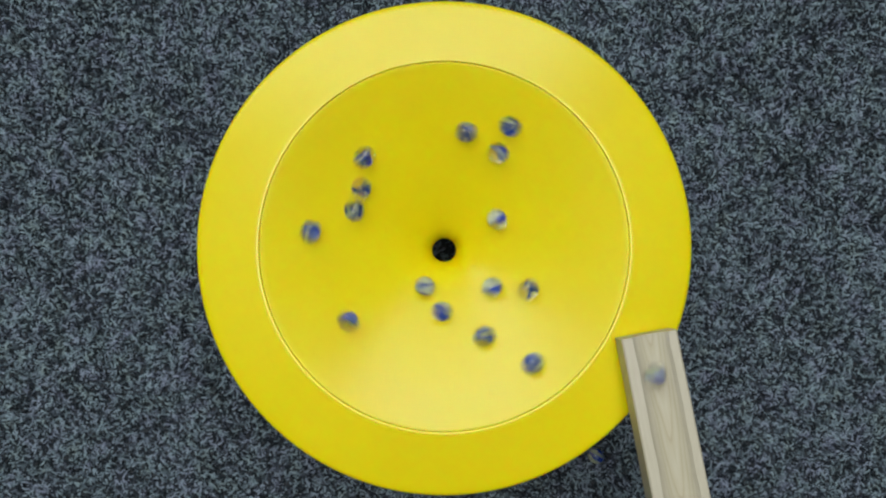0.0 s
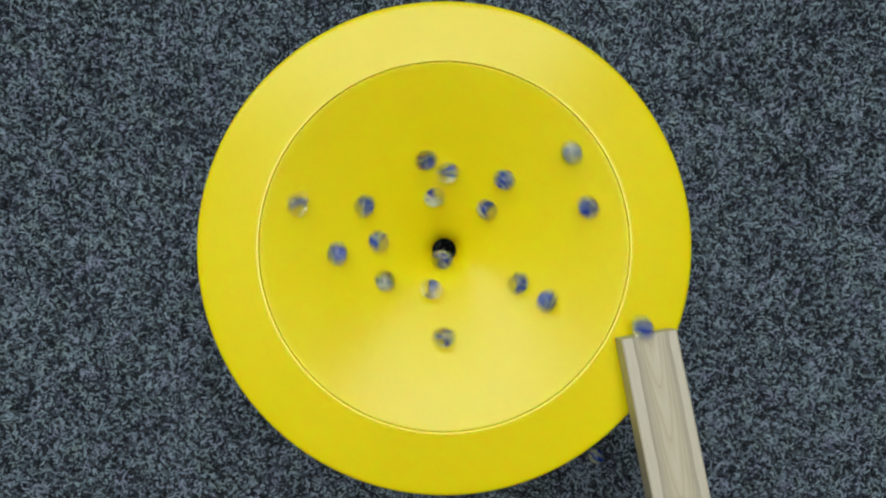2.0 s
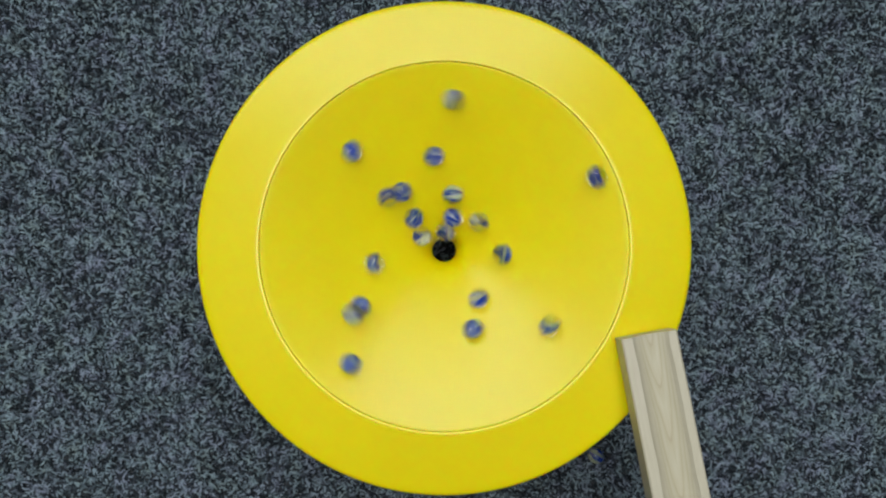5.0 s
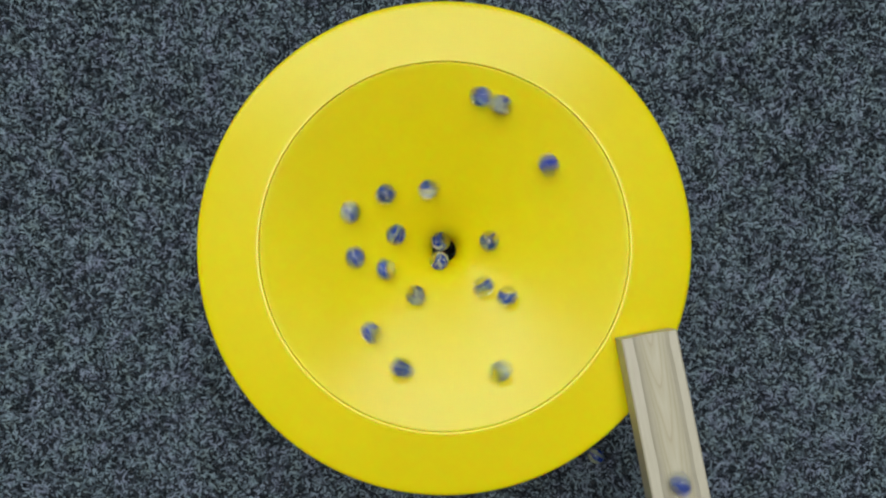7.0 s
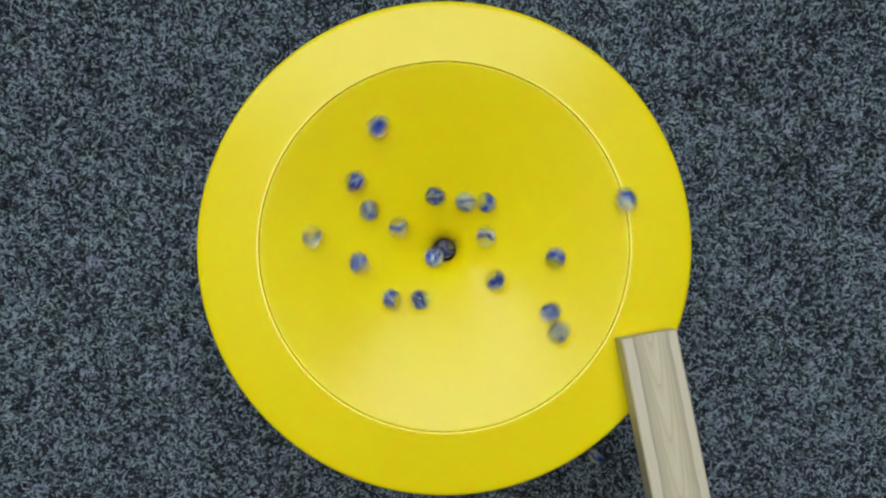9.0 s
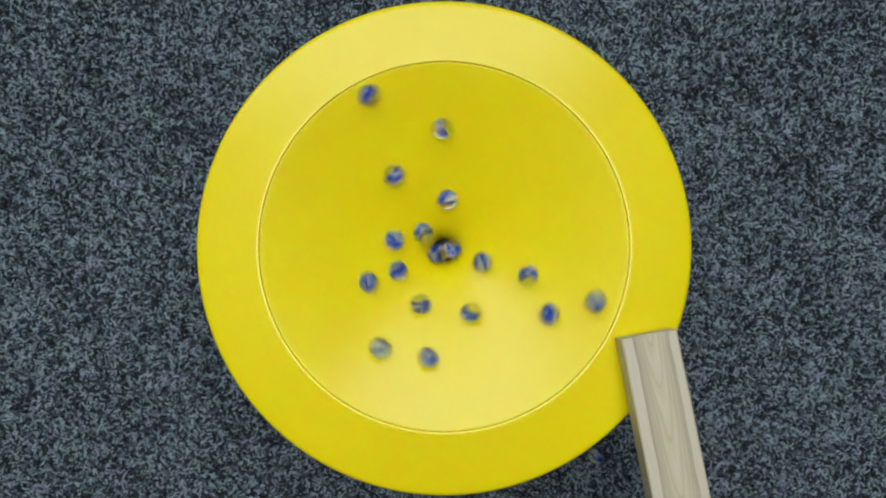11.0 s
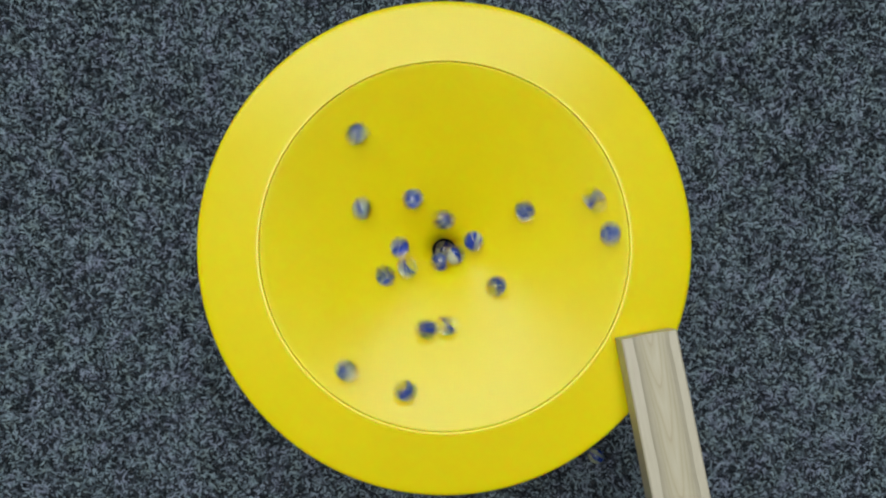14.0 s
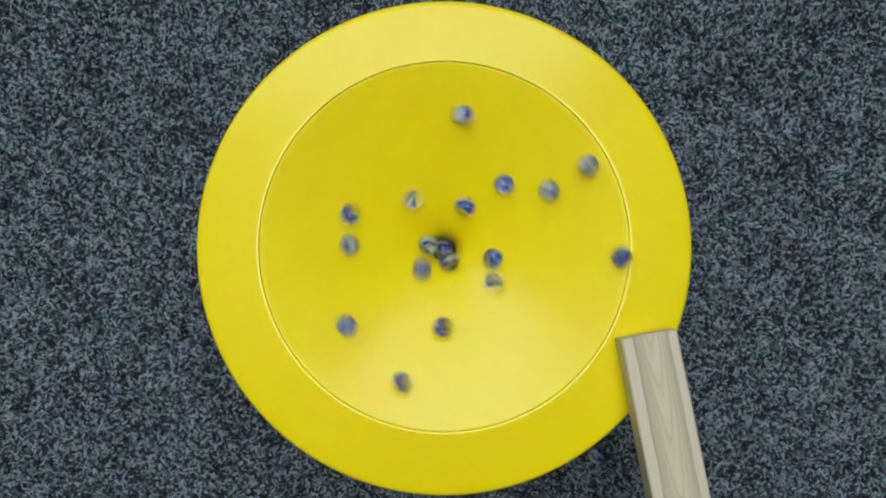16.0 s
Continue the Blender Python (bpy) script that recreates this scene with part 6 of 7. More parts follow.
    roll(STOCK[16], [(0.48, 196.6, -38), (0.6, 155.2, -22), (0.68, 135.6, -5), (0.8, 112.9, 28), (0.88, 105.9, 56), (1, 96.6, 98), (1.08, 98.8, 127), (1.2, 110.6, 166), (1.28, 118.0, 186), (1.4, 120.6, 213), (1.48, 115.2, 232), (1.6, 100.5, 265), (1.68, 92.4, 291), (1.8, 92.8, 337), (1.88, 101.0, 364), (2, 116.3, 396), (2.08, 121.8, 413), (2.2, 120.5, 438), (2.28, 111.9, 457), (2.4, 92.9, 492), (2.48, 84.6, 523), (2.6, 88.6, 571), (2.68, 97.6, 598), (2.8, 111.7, 629), (2.88, 113.5, 648), (3, 105.9, 675), (3.08, 96.7, 697), (3.2, 93.0, 738), (3.28, 94.6, 764), (3.4, 99.3, 799), (3.48, 101.0, 822), (3.6, 97.9, 855), (3.68, 94.2, 880), (3.8, 92.8, 920), (3.88, 95.4, 945), (4, 97.9, 982), (4.08, 99.5, 1005), (4.2, 95.9, 1037), (4.27, 92.3, 1058), (4.34, 89.1, 1081), (4.41, 87.4, 1105), (4.48, 88.0, 1129), (4.55, 90.3, 1152), (4.62, 92.8, 1174), (4.69, 94.2, 1195), (4.75, 93.9, 1216), (4.82, 91.9, 1237), (4.89, 88.9, 1259), (4.96, 86.3, 1283), (5.03, 85.2, 1307), (5.1, 86.0, 1332), (5.17, 88.2, 1356), (5.24, 90.2, 1378), (5.31, 91.0, 1399), (5.38, 90.0, 1420), (5.45, 87.4, 1442), (5.52, 84.3, 1465), (5.59, 82.0, 1490), (5.66, 81.5, 1516), (5.73, 83.0, 1540), (5.79, 85.2, 1564), (5.86, 87.0, 1586), (5.93, 87.3, 1607), (6, 85.8, 1628), (6.07, 83.2, 1651), (6.14, 80.5, 1674), (6.21, 79.0, 1699), (6.28, 79.3, 1724), (6.4, 81.8, 1763), (6.48, 82.2, 1788), (6.6, 81.9, 1826), (6.68, 81.6, 1851), (6.8, 79.4, 1890), (6.88, 78.2, 1917), (7, 75.8, 1960), (7.08, 75.1, 1987), (7.2, 74.7, 2031), (7.28, 75.1, 2058), (7.4, 73.4, 2100), (7.48, 72.2, 2128), (7.6, 72.1, 2169), (7.68, 73.3, 2197), (7.8, 73.2, 2237), (7.88, 71.3, 2264), (8, 67.8, 2306), (8.08, 66.0, 2336), (8.2, 64.7, 2384), (8.28, 65.1, 2414), (8.4, 66.7, 2458), (8.48, 67.1, 2485), (8.6, 66.4, 2528), (8.68, 65.0, 2558), (8.8, 64.6, 2602), (8.88, 65.6, 2631), (9, 63.7, 2674), (9.08, 61.8, 2704), (9.2, 58.0, 2753), (9.26, 56.3, 2777), (9.32, 54.7, 2802), (9.38, 53.0, 2827), (9.44, 51.3, 2852), (9.5, 49.6, 2877), (9.56, 47.9, 2903), (9.62, 46.2, 2930), (9.68, 44.5, 2957), (9.74, 42.8, 2984), (9.8, 41.2, 3013), (9.86, 39.5, 3041), (9.92, 37.8, 3071), (9.98, 36.1, 3101), (10.04, 34.4, 3131), (10.1, 32.7, 3163), (10.16, 31.0, 3195), (10.22, 29.3, 3228), (10.28, 27.7, 3263), (10.34, 26.0, 3298), (10.4, 24.3, 3335), (10.46, 22.6, 3373), (10.52, 20.9, 3412), (10.58, 19.2, 3453), (10.64, 17.5, 3496), (10.7, 15.8, 3542), (10.76, 14.2, 3589), (10.82, 12.5, 3641), (10.88, 10.8, 3695), (10.94, 9.1, 3755), (11, 7.4, 3821), (11.05, 6.0, 3895)])
    roll(STOCK[17], [(1.88, 195.7, -38), (2, 153.6, -23), (2.08, 131.9, -5), (2.2, 106.6, 30), (2.28, 100.6, 60), (2.4, 115.0, 103), (2.48, 129.1, 124), (2.6, 122.9, 152), (2.68, 115.8, 173), (2.8, 103.2, 208), (2.88, 99.0, 236), (3, 102.4, 278), (3.08, 108.9, 303), (3.2, 118.0, 335), (3.28, 122.3, 354), (3.4, 120.2, 382), (3.48, 114.6, 402), (3.6, 103.2, 436), (3.68, 98.3, 463), (3.8, 99.5, 506), (3.88, 104.9, 530), (4, 111.4, 564), (4.08, 113.2, 585), (4.2, 107.4, 616), (4.27, 103.6, 636), (4.34, 99.5, 657), (4.41, 96.4, 679), (4.48, 95.4, 702), (4.55, 96.5, 725), (4.62, 99.1, 747), (4.69, 102.0, 767), (4.75, 104.2, 787), (4.82, 104.9, 805), (4.89, 103.7, 824), (4.96, 100.9, 843), (5.03, 96.9, 863), (5.1, 92.9, 885), (5.17, 90.0, 909), (5.24, 89.5, 933), (5.31, 91.9, 957), (5.38, 96.2, 979), (5.45, 100.5, 999), (5.52, 103.2, 1018), (5.59, 103.2, 1035), (5.66, 100.3, 1053), (5.73, 94.9, 1073), (5.79, 88.4, 1094), (5.86, 83.3, 1119), (5.93, 82.2, 1146), (6, 85.7, 1173), (6.07, 91.8, 1196), (6.14, 97.5, 1215), (6.21, 100.4, 1233), (6.28, 99.7, 1250), (6.4, 92.8, 1284), (6.48, 85.2, 1312), (6.6, 80.9, 1357), (6.68, 83.2, 1386), (6.8, 92.5, 1425), (6.88, 97.7, 1447), (7, 98.9, 1478), (7.08, 95.9, 1500), (7.2, 85.2, 1536), (7.28, 79.0, 1565), (7.4, 79.3, 1612), (7.48, 84.3, 1641), (7.6, 90.3, 1679), (7.68, 90.7, 1701), (7.8, 85.0, 1737), (7.88, 80.3, 1763), (8, 73.1, 1808), (8.08, 73.4, 1840), (8.2, 80.6, 1883), (8.28, 85.7, 1907), (8.4, 86.7, 1941), (8.48, 81.3, 1963), (8.6, 69.5, 2007), (8.68, 65.5, 2042), (8.8, 71.6, 2093), (8.88, 78.3, 2119), (9, 84.3, 2154), (9.08, 84.2, 2176), (9.2, 75.0, 2211), (9.27, 67.9, 2238), (9.34, 65.5, 2269), (9.41, 69.1, 2299), (9.48, 75.6, 2324), (9.55, 81.0, 2346), (9.62, 83.3, 2365), (9.69, 81.8, 2384), (9.75, 77.2, 2404), (9.82, 71.1, 2428), (9.89, 66.3, 2455), (9.96, 65.1, 2485), (10.03, 67.2, 2513), (10.1, 70.6, 2539), (10.17, 73.7, 2563), (10.24, 75.2, 2585), (10.31, 74.4, 2607), (10.38, 71.4, 2629), (10.45, 67.2, 2654), (10.52, 63.4, 2681), (10.59, 61.5, 2710), (10.66, 62.1, 2740), (10.73, 65.0, 2768), (10.79, 68.6, 2794), (10.86, 70.9, 2816), (10.93, 70.5, 2838), (11, 67.5, 2861), (11.07, 62.7, 2886), (11.14, 58.3, 2914), (11.21, 57.0, 2946), (11.28, 59.6, 2977), (11.4, 66.4, 3021), (11.48, 68.2, 3047), (11.6, 61.9, 3085), (11.68, 55.5, 3119), (11.8, 53.4, 3176), (11.88, 60.1, 3211), (12, 69.4, 3250), (12.08, 69.7, 3272), (12.2, 62.2, 3308), (12.28, 57.7, 3338), (12.4, 52.0, 3383), (12.48, 47.2, 3420), (12.6, 45.4, 3476), (12.68, 46.2, 3513), (12.8, 47.8, 3565), (12.88, 48.9, 3593), (13, 50.2, 3642), (13.08, 50.6, 3672), (13.2, 47.9, 3717), (13.28, 43.7, 3754), (13.4, 42.1, 3817), (13.48, 45.0, 3858), (13.6, 48.2, 3906), (13.68, 46.8, 3936), (13.8, 43.7, 3990), (13.88, 42.1, 4028), (14, 44.7, 4083), (14.08, 46.2, 4116), (14.2, 42.3, 4166), (14.28, 38.4, 4207), (14.4, 39.2, 4272), (14.48, 42.5, 4308), (14.6, 45.9, 4354), (14.68, 43.6, 4386), (14.8, 38.1, 4443), (14.88, 37.7, 4487), (15, 40.6, 4545), (15.08, 40.3, 4580), (15.2, 38.1, 4635), (15.28, 36.8, 4676), (15.4, 39.5, 4736), (15.48, 42.8, 4771), (15.6, 39.1, 4822), (15.68, 33.9, 4862), (15.8, 32.5, 4934), (15.88, 36.4, 4977), (16, 38.8, 5027)])
    roll(STOCK[18], [(2.68, 200.8, -40), (2.8, 158.8, -26), (2.88, 139.3, -10), (3, 118.6, 22), (3.08, 109.8, 48), (3.2, 111.8, 90), (3.28, 122.4, 114), (3.4, 127.5, 144), (3.48, 123.7, 164), (3.6, 114.7, 196), (3.68, 110.0, 220), (3.8, 106.6, 259), (3.88, 107.6, 284), (4, 113.8, 319), (4.08, 118.2, 339), (4.2, 121.6, 370), (4.27, 119.2, 386), (4.34, 114.6, 404), (4.41, 109.1, 423), (4.48, 104.4, 445), (4.55, 102.4, 467), (4.62, 103.8, 490), (4.69, 107.5, 511), (4.75, 111.5, 530), (4.82, 114.1, 547), (4.89, 114.4, 564), (4.96, 112.6, 581), (5.03, 109.5, 600), (5.1, 106.7, 619), (5.17, 105.1, 640), (5.24, 105.3, 660), (5.31, 107.1, 681), (5.38, 109.3, 699), (5.45, 110.5, 717), (5.52, 109.7, 734), (5.59, 106.9, 752), (5.66, 103.1, 772), (5.73, 100.1, 793), (5.79, 99.3, 815), (5.86, 101.1, 837), (5.93, 104.5, 858), (6, 108.0, 877), (6.07, 109.9, 895), (6.14, 109.6, 912), (6.21, 106.9, 930), (6.28, 102.6, 949), (6.4, 97.1, 986), (6.48, 94.9, 1013), (6.6, 98.3, 1051), (6.68, 104.4, 1075), (6.8, 112.6, 1107), (6.88, 115.5, 1128), (7, 113.6, 1156), (7.08, 108.2, 1178), (7.2, 102.0, 1213), (7.28, 100.0, 1239), (7.4, 101.2, 1277), (7.48, 104.3, 1302), (7.6, 107.1, 1336), (7.68, 105.2, 1356), (7.8, 98.4, 1387), (7.88, 92.5, 1410), (8, 89.4, 1451), (8.08, 91.2, 1477), (8.2, 96.9, 1514), (8.28, 100.2, 1536), (8.4, 97.7, 1568), (8.48, 91.3, 1589), (8.6, 80.2, 1629), (8.68, 75.9, 1662), (8.8, 80.4, 1709), (8.88, 86.8, 1735), (9, 93.6, 1768), (9.08, 94.2, 1790), (9.2, 89.6, 1821), (9.27, 81.6, 1844), (9.34, 75.7, 1871), (9.41, 75.3, 1900), (9.48, 80.1, 1927), (9.55, 86.8, 1950), (9.62, 92.1, 1969), (9.69, 94.3, 1987), (9.75, 92.9, 2005), (9.82, 88.2, 2024), (9.89, 81.9, 2045), (9.96, 76.3, 2070), (10.03, 74.0, 2098), (10.1, 75.8, 2125), (10.17, 80.1, 2149), (10.24, 84.5, 2171), (10.31, 87.3, 2191), (10.38, 87.6, 2210), (10.45, 85.0, 2230), (10.52, 80.3, 2251), (10.59, 75.2, 2275), (10.66, 71.6, 2302), (10.73, 71.3, 2330), (10.79, 74.2, 2356), (10.86, 78.7, 2381), (10.93, 82.5, 2402), (11, 84.0, 2422), (11.07, 82.6, 2441), (11.14, 78.5, 2462), (11.21, 73.1, 2486), (11.28, 69.0, 2513), (11.4, 68.6, 2560), (11.48, 73.0, 2590), (11.6, 79.5, 2627), (11.68, 80.1, 2650), (11.8, 73.2, 2686), (11.88, 65.4, 2716), (12, 60.5, 2769), (12.08, 64.5, 2804), (12.2, 74.1, 2845), (12.28, 76.1, 2868), (12.4, 74.1, 2902), (12.48, 71.3, 2925), (12.6, 64.0, 2968), (12.68, 61.3, 3002), (12.8, 63.0, 3052), (12.88, 66.1, 3082), (13, 66.1, 3122), (13.08, 63.5, 3150), (13.2, 59.4, 3198), (13.28, 58.3, 3231), (13.4, 64.3, 3277), (13.48, 66.8, 3304), (13.6, 66.7, 3342), (13.68, 61.6, 3369), (13.8, 52.8, 3422), (13.88, 53.2, 3460), (14, 60.1, 3512), (14.08, 64.6, 3539), (14.2, 62.6, 3576), (14.28, 59.1, 3605), (14.4, 53.2, 3654), (14.48, 54.5, 3690), (14.6, 60.3, 3737), (14.68, 61.4, 3766), (14.8, 56.1, 3807), (14.88, 50.4, 3841), (15, 53.6, 3901), (15.08, 61.6, 3931), (15.2, 66.9, 3967), (15.28, 63.4, 3989), (15.4, 53.0, 4034), (15.48, 50.1, 4073), (15.6, 53.3, 4132), (15.68, 59.5, 4163), (15.8, 59.3, 4202), (15.88, 53.1, 4230), (16, 46.3, 4285)])
    roll(STOCK[19], [(3.48, 180.8, -35), (3.6, 145.5, -15), (3.68, 129.6, 4), (3.8, 110.4, 40), (3.88, 106.1, 69), (4, 116.5, 110), (4.08, 129.3, 132), (4.2, 124.4, 161), (4.27, 126.8, 176), (4.34, 125.4, 192), (4.41, 120.5, 208), (4.48, 113.0, 226), (4.55, 105.2, 246), (4.62, 100.0, 270), (4.69, 99.8, 296), (4.75, 104.6, 320), (4.82, 111.8, 341), (4.89, 118.3, 359), (4.96, 122.1, 375), (5.03, 122.3, 391), (5.1, 118.9, 407), (5.17, 112.7, 425), (5.24, 105.4, 445), (5.31, 99.8, 469), (5.38, 98.2, 494), (5.45, 101.5, 518), (5.52, 107.8, 540), (5.59, 114.3, 559), (5.66, 118.9, 576), (5.73, 120.4, 592), (5.79, 118.5, 608), (5.86, 113.7, 625), (5.93, 107.2, 644), (6, 101.1, 666), (6.07, 97.7, 689), (6.14, 98.5, 714), (6.21, 102.8, 737), (6.28, 108.3, 757), (6.4, 113.6, 788), (6.48, 111.9, 807), (6.6, 105.4, 839), (6.68, 98.9, 862), (6.8, 89.9, 902), (6.88, 89.1, 931), (7, 96.4, 971), (7.08, 101.1, 995), (7.2, 101.3, 1027), (7.28, 99.5, 1048), (7.4, 97.1, 1083), (7.48, 97.2, 1107), (7.6, 97.3, 1142), (7.68, 96.0, 1166), (7.8, 94.0, 1201), (7.88, 91.4, 1225), (8, 88.0, 1263), (8.08, 86.5, 1291), (8.2, 86.3, 1332), (8.28, 86.6, 1359), (8.4, 88.0, 1396), (8.48, 88.0, 1420), (8.6, 87.5, 1457), (8.68, 86.9, 1482), (8.8, 85.9, 1520), (8.88, 85.0, 1546), (9, 83.1, 1584), (9.08, 81.7, 1610), (9.2, 80.1, 1652), (9.27, 81.1, 1676), (9.34, 82.4, 1698), (9.41, 83.0, 1720), (9.48, 82.6, 1741), (9.55, 80.9, 1763), (9.62, 78.4, 1785), (9.69, 76.1, 1809), (9.75, 74.9, 1834), (9.82, 75.2, 1859), (9.89, 76.3, 1883), (9.96, 77.2, 1906), (10.03, 77.0, 1928), (10.1, 75.2, 1951), (10.17, 72.4, 1974), (10.24, 69.8, 2000), (10.31, 68.8, 2027), (10.38, 69.8, 2054), (10.45, 71.7, 2079), (10.52, 72.9, 2102), (10.59, 72.4, 2124), (10.66, 69.8, 2148), (10.73, 66.0, 2173), (10.79, 62.9, 2201), (10.86, 62.2, 2230), (10.93, 64.0, 2259), (11, 66.8, 2285), (11.07, 68.6, 2308), (11.14, 68.2, 2331), (11.21, 65.6, 2355), (11.28, 62.0, 2380), (11.4, 58.7, 2430), (11.48, 62.1, 2463), (11.6, 65.7, 2505), (11.68, 66.7, 2533), (11.8, 63.8, 2573), (11.88, 59.7, 2603), (12, 58.0, 2651), (12.08, 59.1, 2684), (12.2, 59.6, 2731), (12.28, 58.7, 2761), (12.4, 56.3, 2807), (12.48, 55.8, 2841), (12.6, 57.8, 2891), (12.68, 60.0, 2920), (12.8, 61.1, 2962), (12.88, 59.1, 2992), (13, 53.7, 3038), (13.08, 50.2, 3075), (13.2, 52.2, 3129), (13.28, 54.9, 3162), (13.4, 56.9, 3205), (13.48, 54.9, 3236), (13.6, 52.1, 3282), (13.68, 51.0, 3317), (13.8, 52.5, 3368), (13.88, 52.6, 3399), (14, 50.2, 3446), (14.08, 49.4, 3481), (14.2, 50.2, 3531), (14.28, 50.3, 3561), (14.4, 48.9, 3612), (14.48, 48.1, 3645), (14.6, 43.6, 3706), (14.68, 39.3, 3737), (14.76, 1.2, 3705), (14.84, 1.0, 3705), (14.92, 0.8, 3691), (15, 36.4, 3523), (15.08, 35.8, 3561), (15.16, 1.2, 3659), (15.24, 1.4, 3666), (15.32, 1.4, 3677), (15.4, 17.3, 3706), (15.48, 17.4, 3786), (15.58, 16.2, 3801), (15.68, 14.9, 3815), (15.8, 13.0, 3979), (15.88, 11.7, 4008), (15.94, 8.8, 4068)])
    roll(STOCK[20], [(4.49, 200.3, -40), (4.61, 160.0, -25), (4.69, 140.6, -10), (4.81, 119.6, 21), (4.89, 109.2, 47), (5.01, 109.2, 90), (5.09, 119.2, 116), (5.21, 129.6, 145), (5.29, 124.7, 165), (5.41, 115.6, 195), (5.49, 108.6, 219), (5.61, 102.6, 258), (5.69, 103.9, 285), (5.81, 112.1, 322), (5.89, 118.6, 343), (6.01, 124.3, 372), (6.09, 124.8, 390), (6.21, 117.9, 420), (6.28, 109.9, 439), (6.4, 102.7, 478), (6.48, 102.0, 503), (6.6, 105.4, 541), (6.68, 108.8, 564), (6.8, 109.7, 598), (6.88, 108.3, 620), (7, 101.8, 654), (7.08, 99.2, 679), (7.2, 99.0, 717), (7.28, 102.5, 743), (7.4, 109.6, 777), (7.48, 111.6, 798), (7.6, 110.3, 828), (7.68, 105.2, 849), (7.8, 94.5, 886), (7.88, 89.9, 915), (8, 91.8, 959), (8.08, 97.2, 985), (8.2, 103.8, 1019), (8.28, 105.4, 1040), (8.4, 102.5, 1071), (8.48, 97.2, 1094), (8.6, 92.2, 1133), (8.68, 91.2, 1160), (8.8, 96.2, 1199), (8.88, 98.2, 1223), (9, 98.5, 1256), (9.08, 94.5, 1280), (9.2, 88.7, 1318), (9.27, 87.5, 1342), (9.34, 88.3, 1365), (9.41, 90.3, 1387), (9.48, 92.3, 1409), (9.55, 93.4, 1429), (9.62, 93.3, 1449), (9.69, 92.2, 1469), (9.75, 90.3, 1490), (9.82, 88.2, 1512), (9.89, 86.6, 1534), (9.96, 85.5, 1557), (10.03, 84.9, 1580), (10.1, 84.8, 1602), (10.17, 85.5, 1626), (10.24, 87.2, 1648), (10.31, 89.4, 1669), (10.38, 90.9, 1689), (10.45, 91.2, 1709), (10.52, 89.9, 1729), (10.59, 86.8, 1749), (10.66, 82.6, 1771), (10.73, 78.9, 1795), (10.79, 77.8, 1821), (10.86, 80.2, 1847), (10.93, 84.5, 1870), (11, 88.6, 1891), (11.07, 90.6, 1910), (11.14, 89.4, 1928), (11.21, 85.3, 1948), (11.28, 79.6, 1971), (11.4, 75.8, 2018), (11.48, 79.3, 2048), (11.6, 85.4, 2087), (11.68, 86.3, 2111), (11.8, 85.2, 2145), (11.88, 82.1, 2169), (12, 77.2, 2210), (12.08, 77.3, 2240), (12.2, 80.2, 2281), (12.28, 82.3, 2307), (12.4, 81.4, 2344), (12.48, 77.4, 2369), (12.6, 70.8, 2412), (12.68, 70.2, 2444), (12.8, 74.4, 2490), (12.88, 78.8, 2515), (13, 82.5, 2551), (13.08, 81.1, 2573), (13.2, 74.8, 2611), (13.28, 69.7, 2640), (13.4, 67.5, 2690), (13.48, 69.9, 2720), (13.6, 73.9, 2763), (13.68, 74.4, 2788), (13.8, 70.0, 2828), (13.88, 66.6, 2857), (14, 67.3, 2904), (14.08, 69.6, 2933), (14.2, 74.2, 2973), (14.28, 74.6, 2997), (14.4, 68.3, 3037), (14.48, 62.9, 3068), (14.6, 60.3, 3121), (14.68, 63.7, 3155), (14.8, 70.0, 3197), (14.88, 71.1, 3222), (15, 68.1, 3259), (15.08, 64.2, 3288), (15.2, 59.6, 3337), (15.28, 60.5, 3370), (15.4, 64.6, 3416), (15.48, 64.7, 3443), (15.6, 60.6, 3487), (15.68, 57.4, 3520), (15.8, 56.0, 3572), (15.88, 60.4, 3604), (16, 66.0, 3646)])
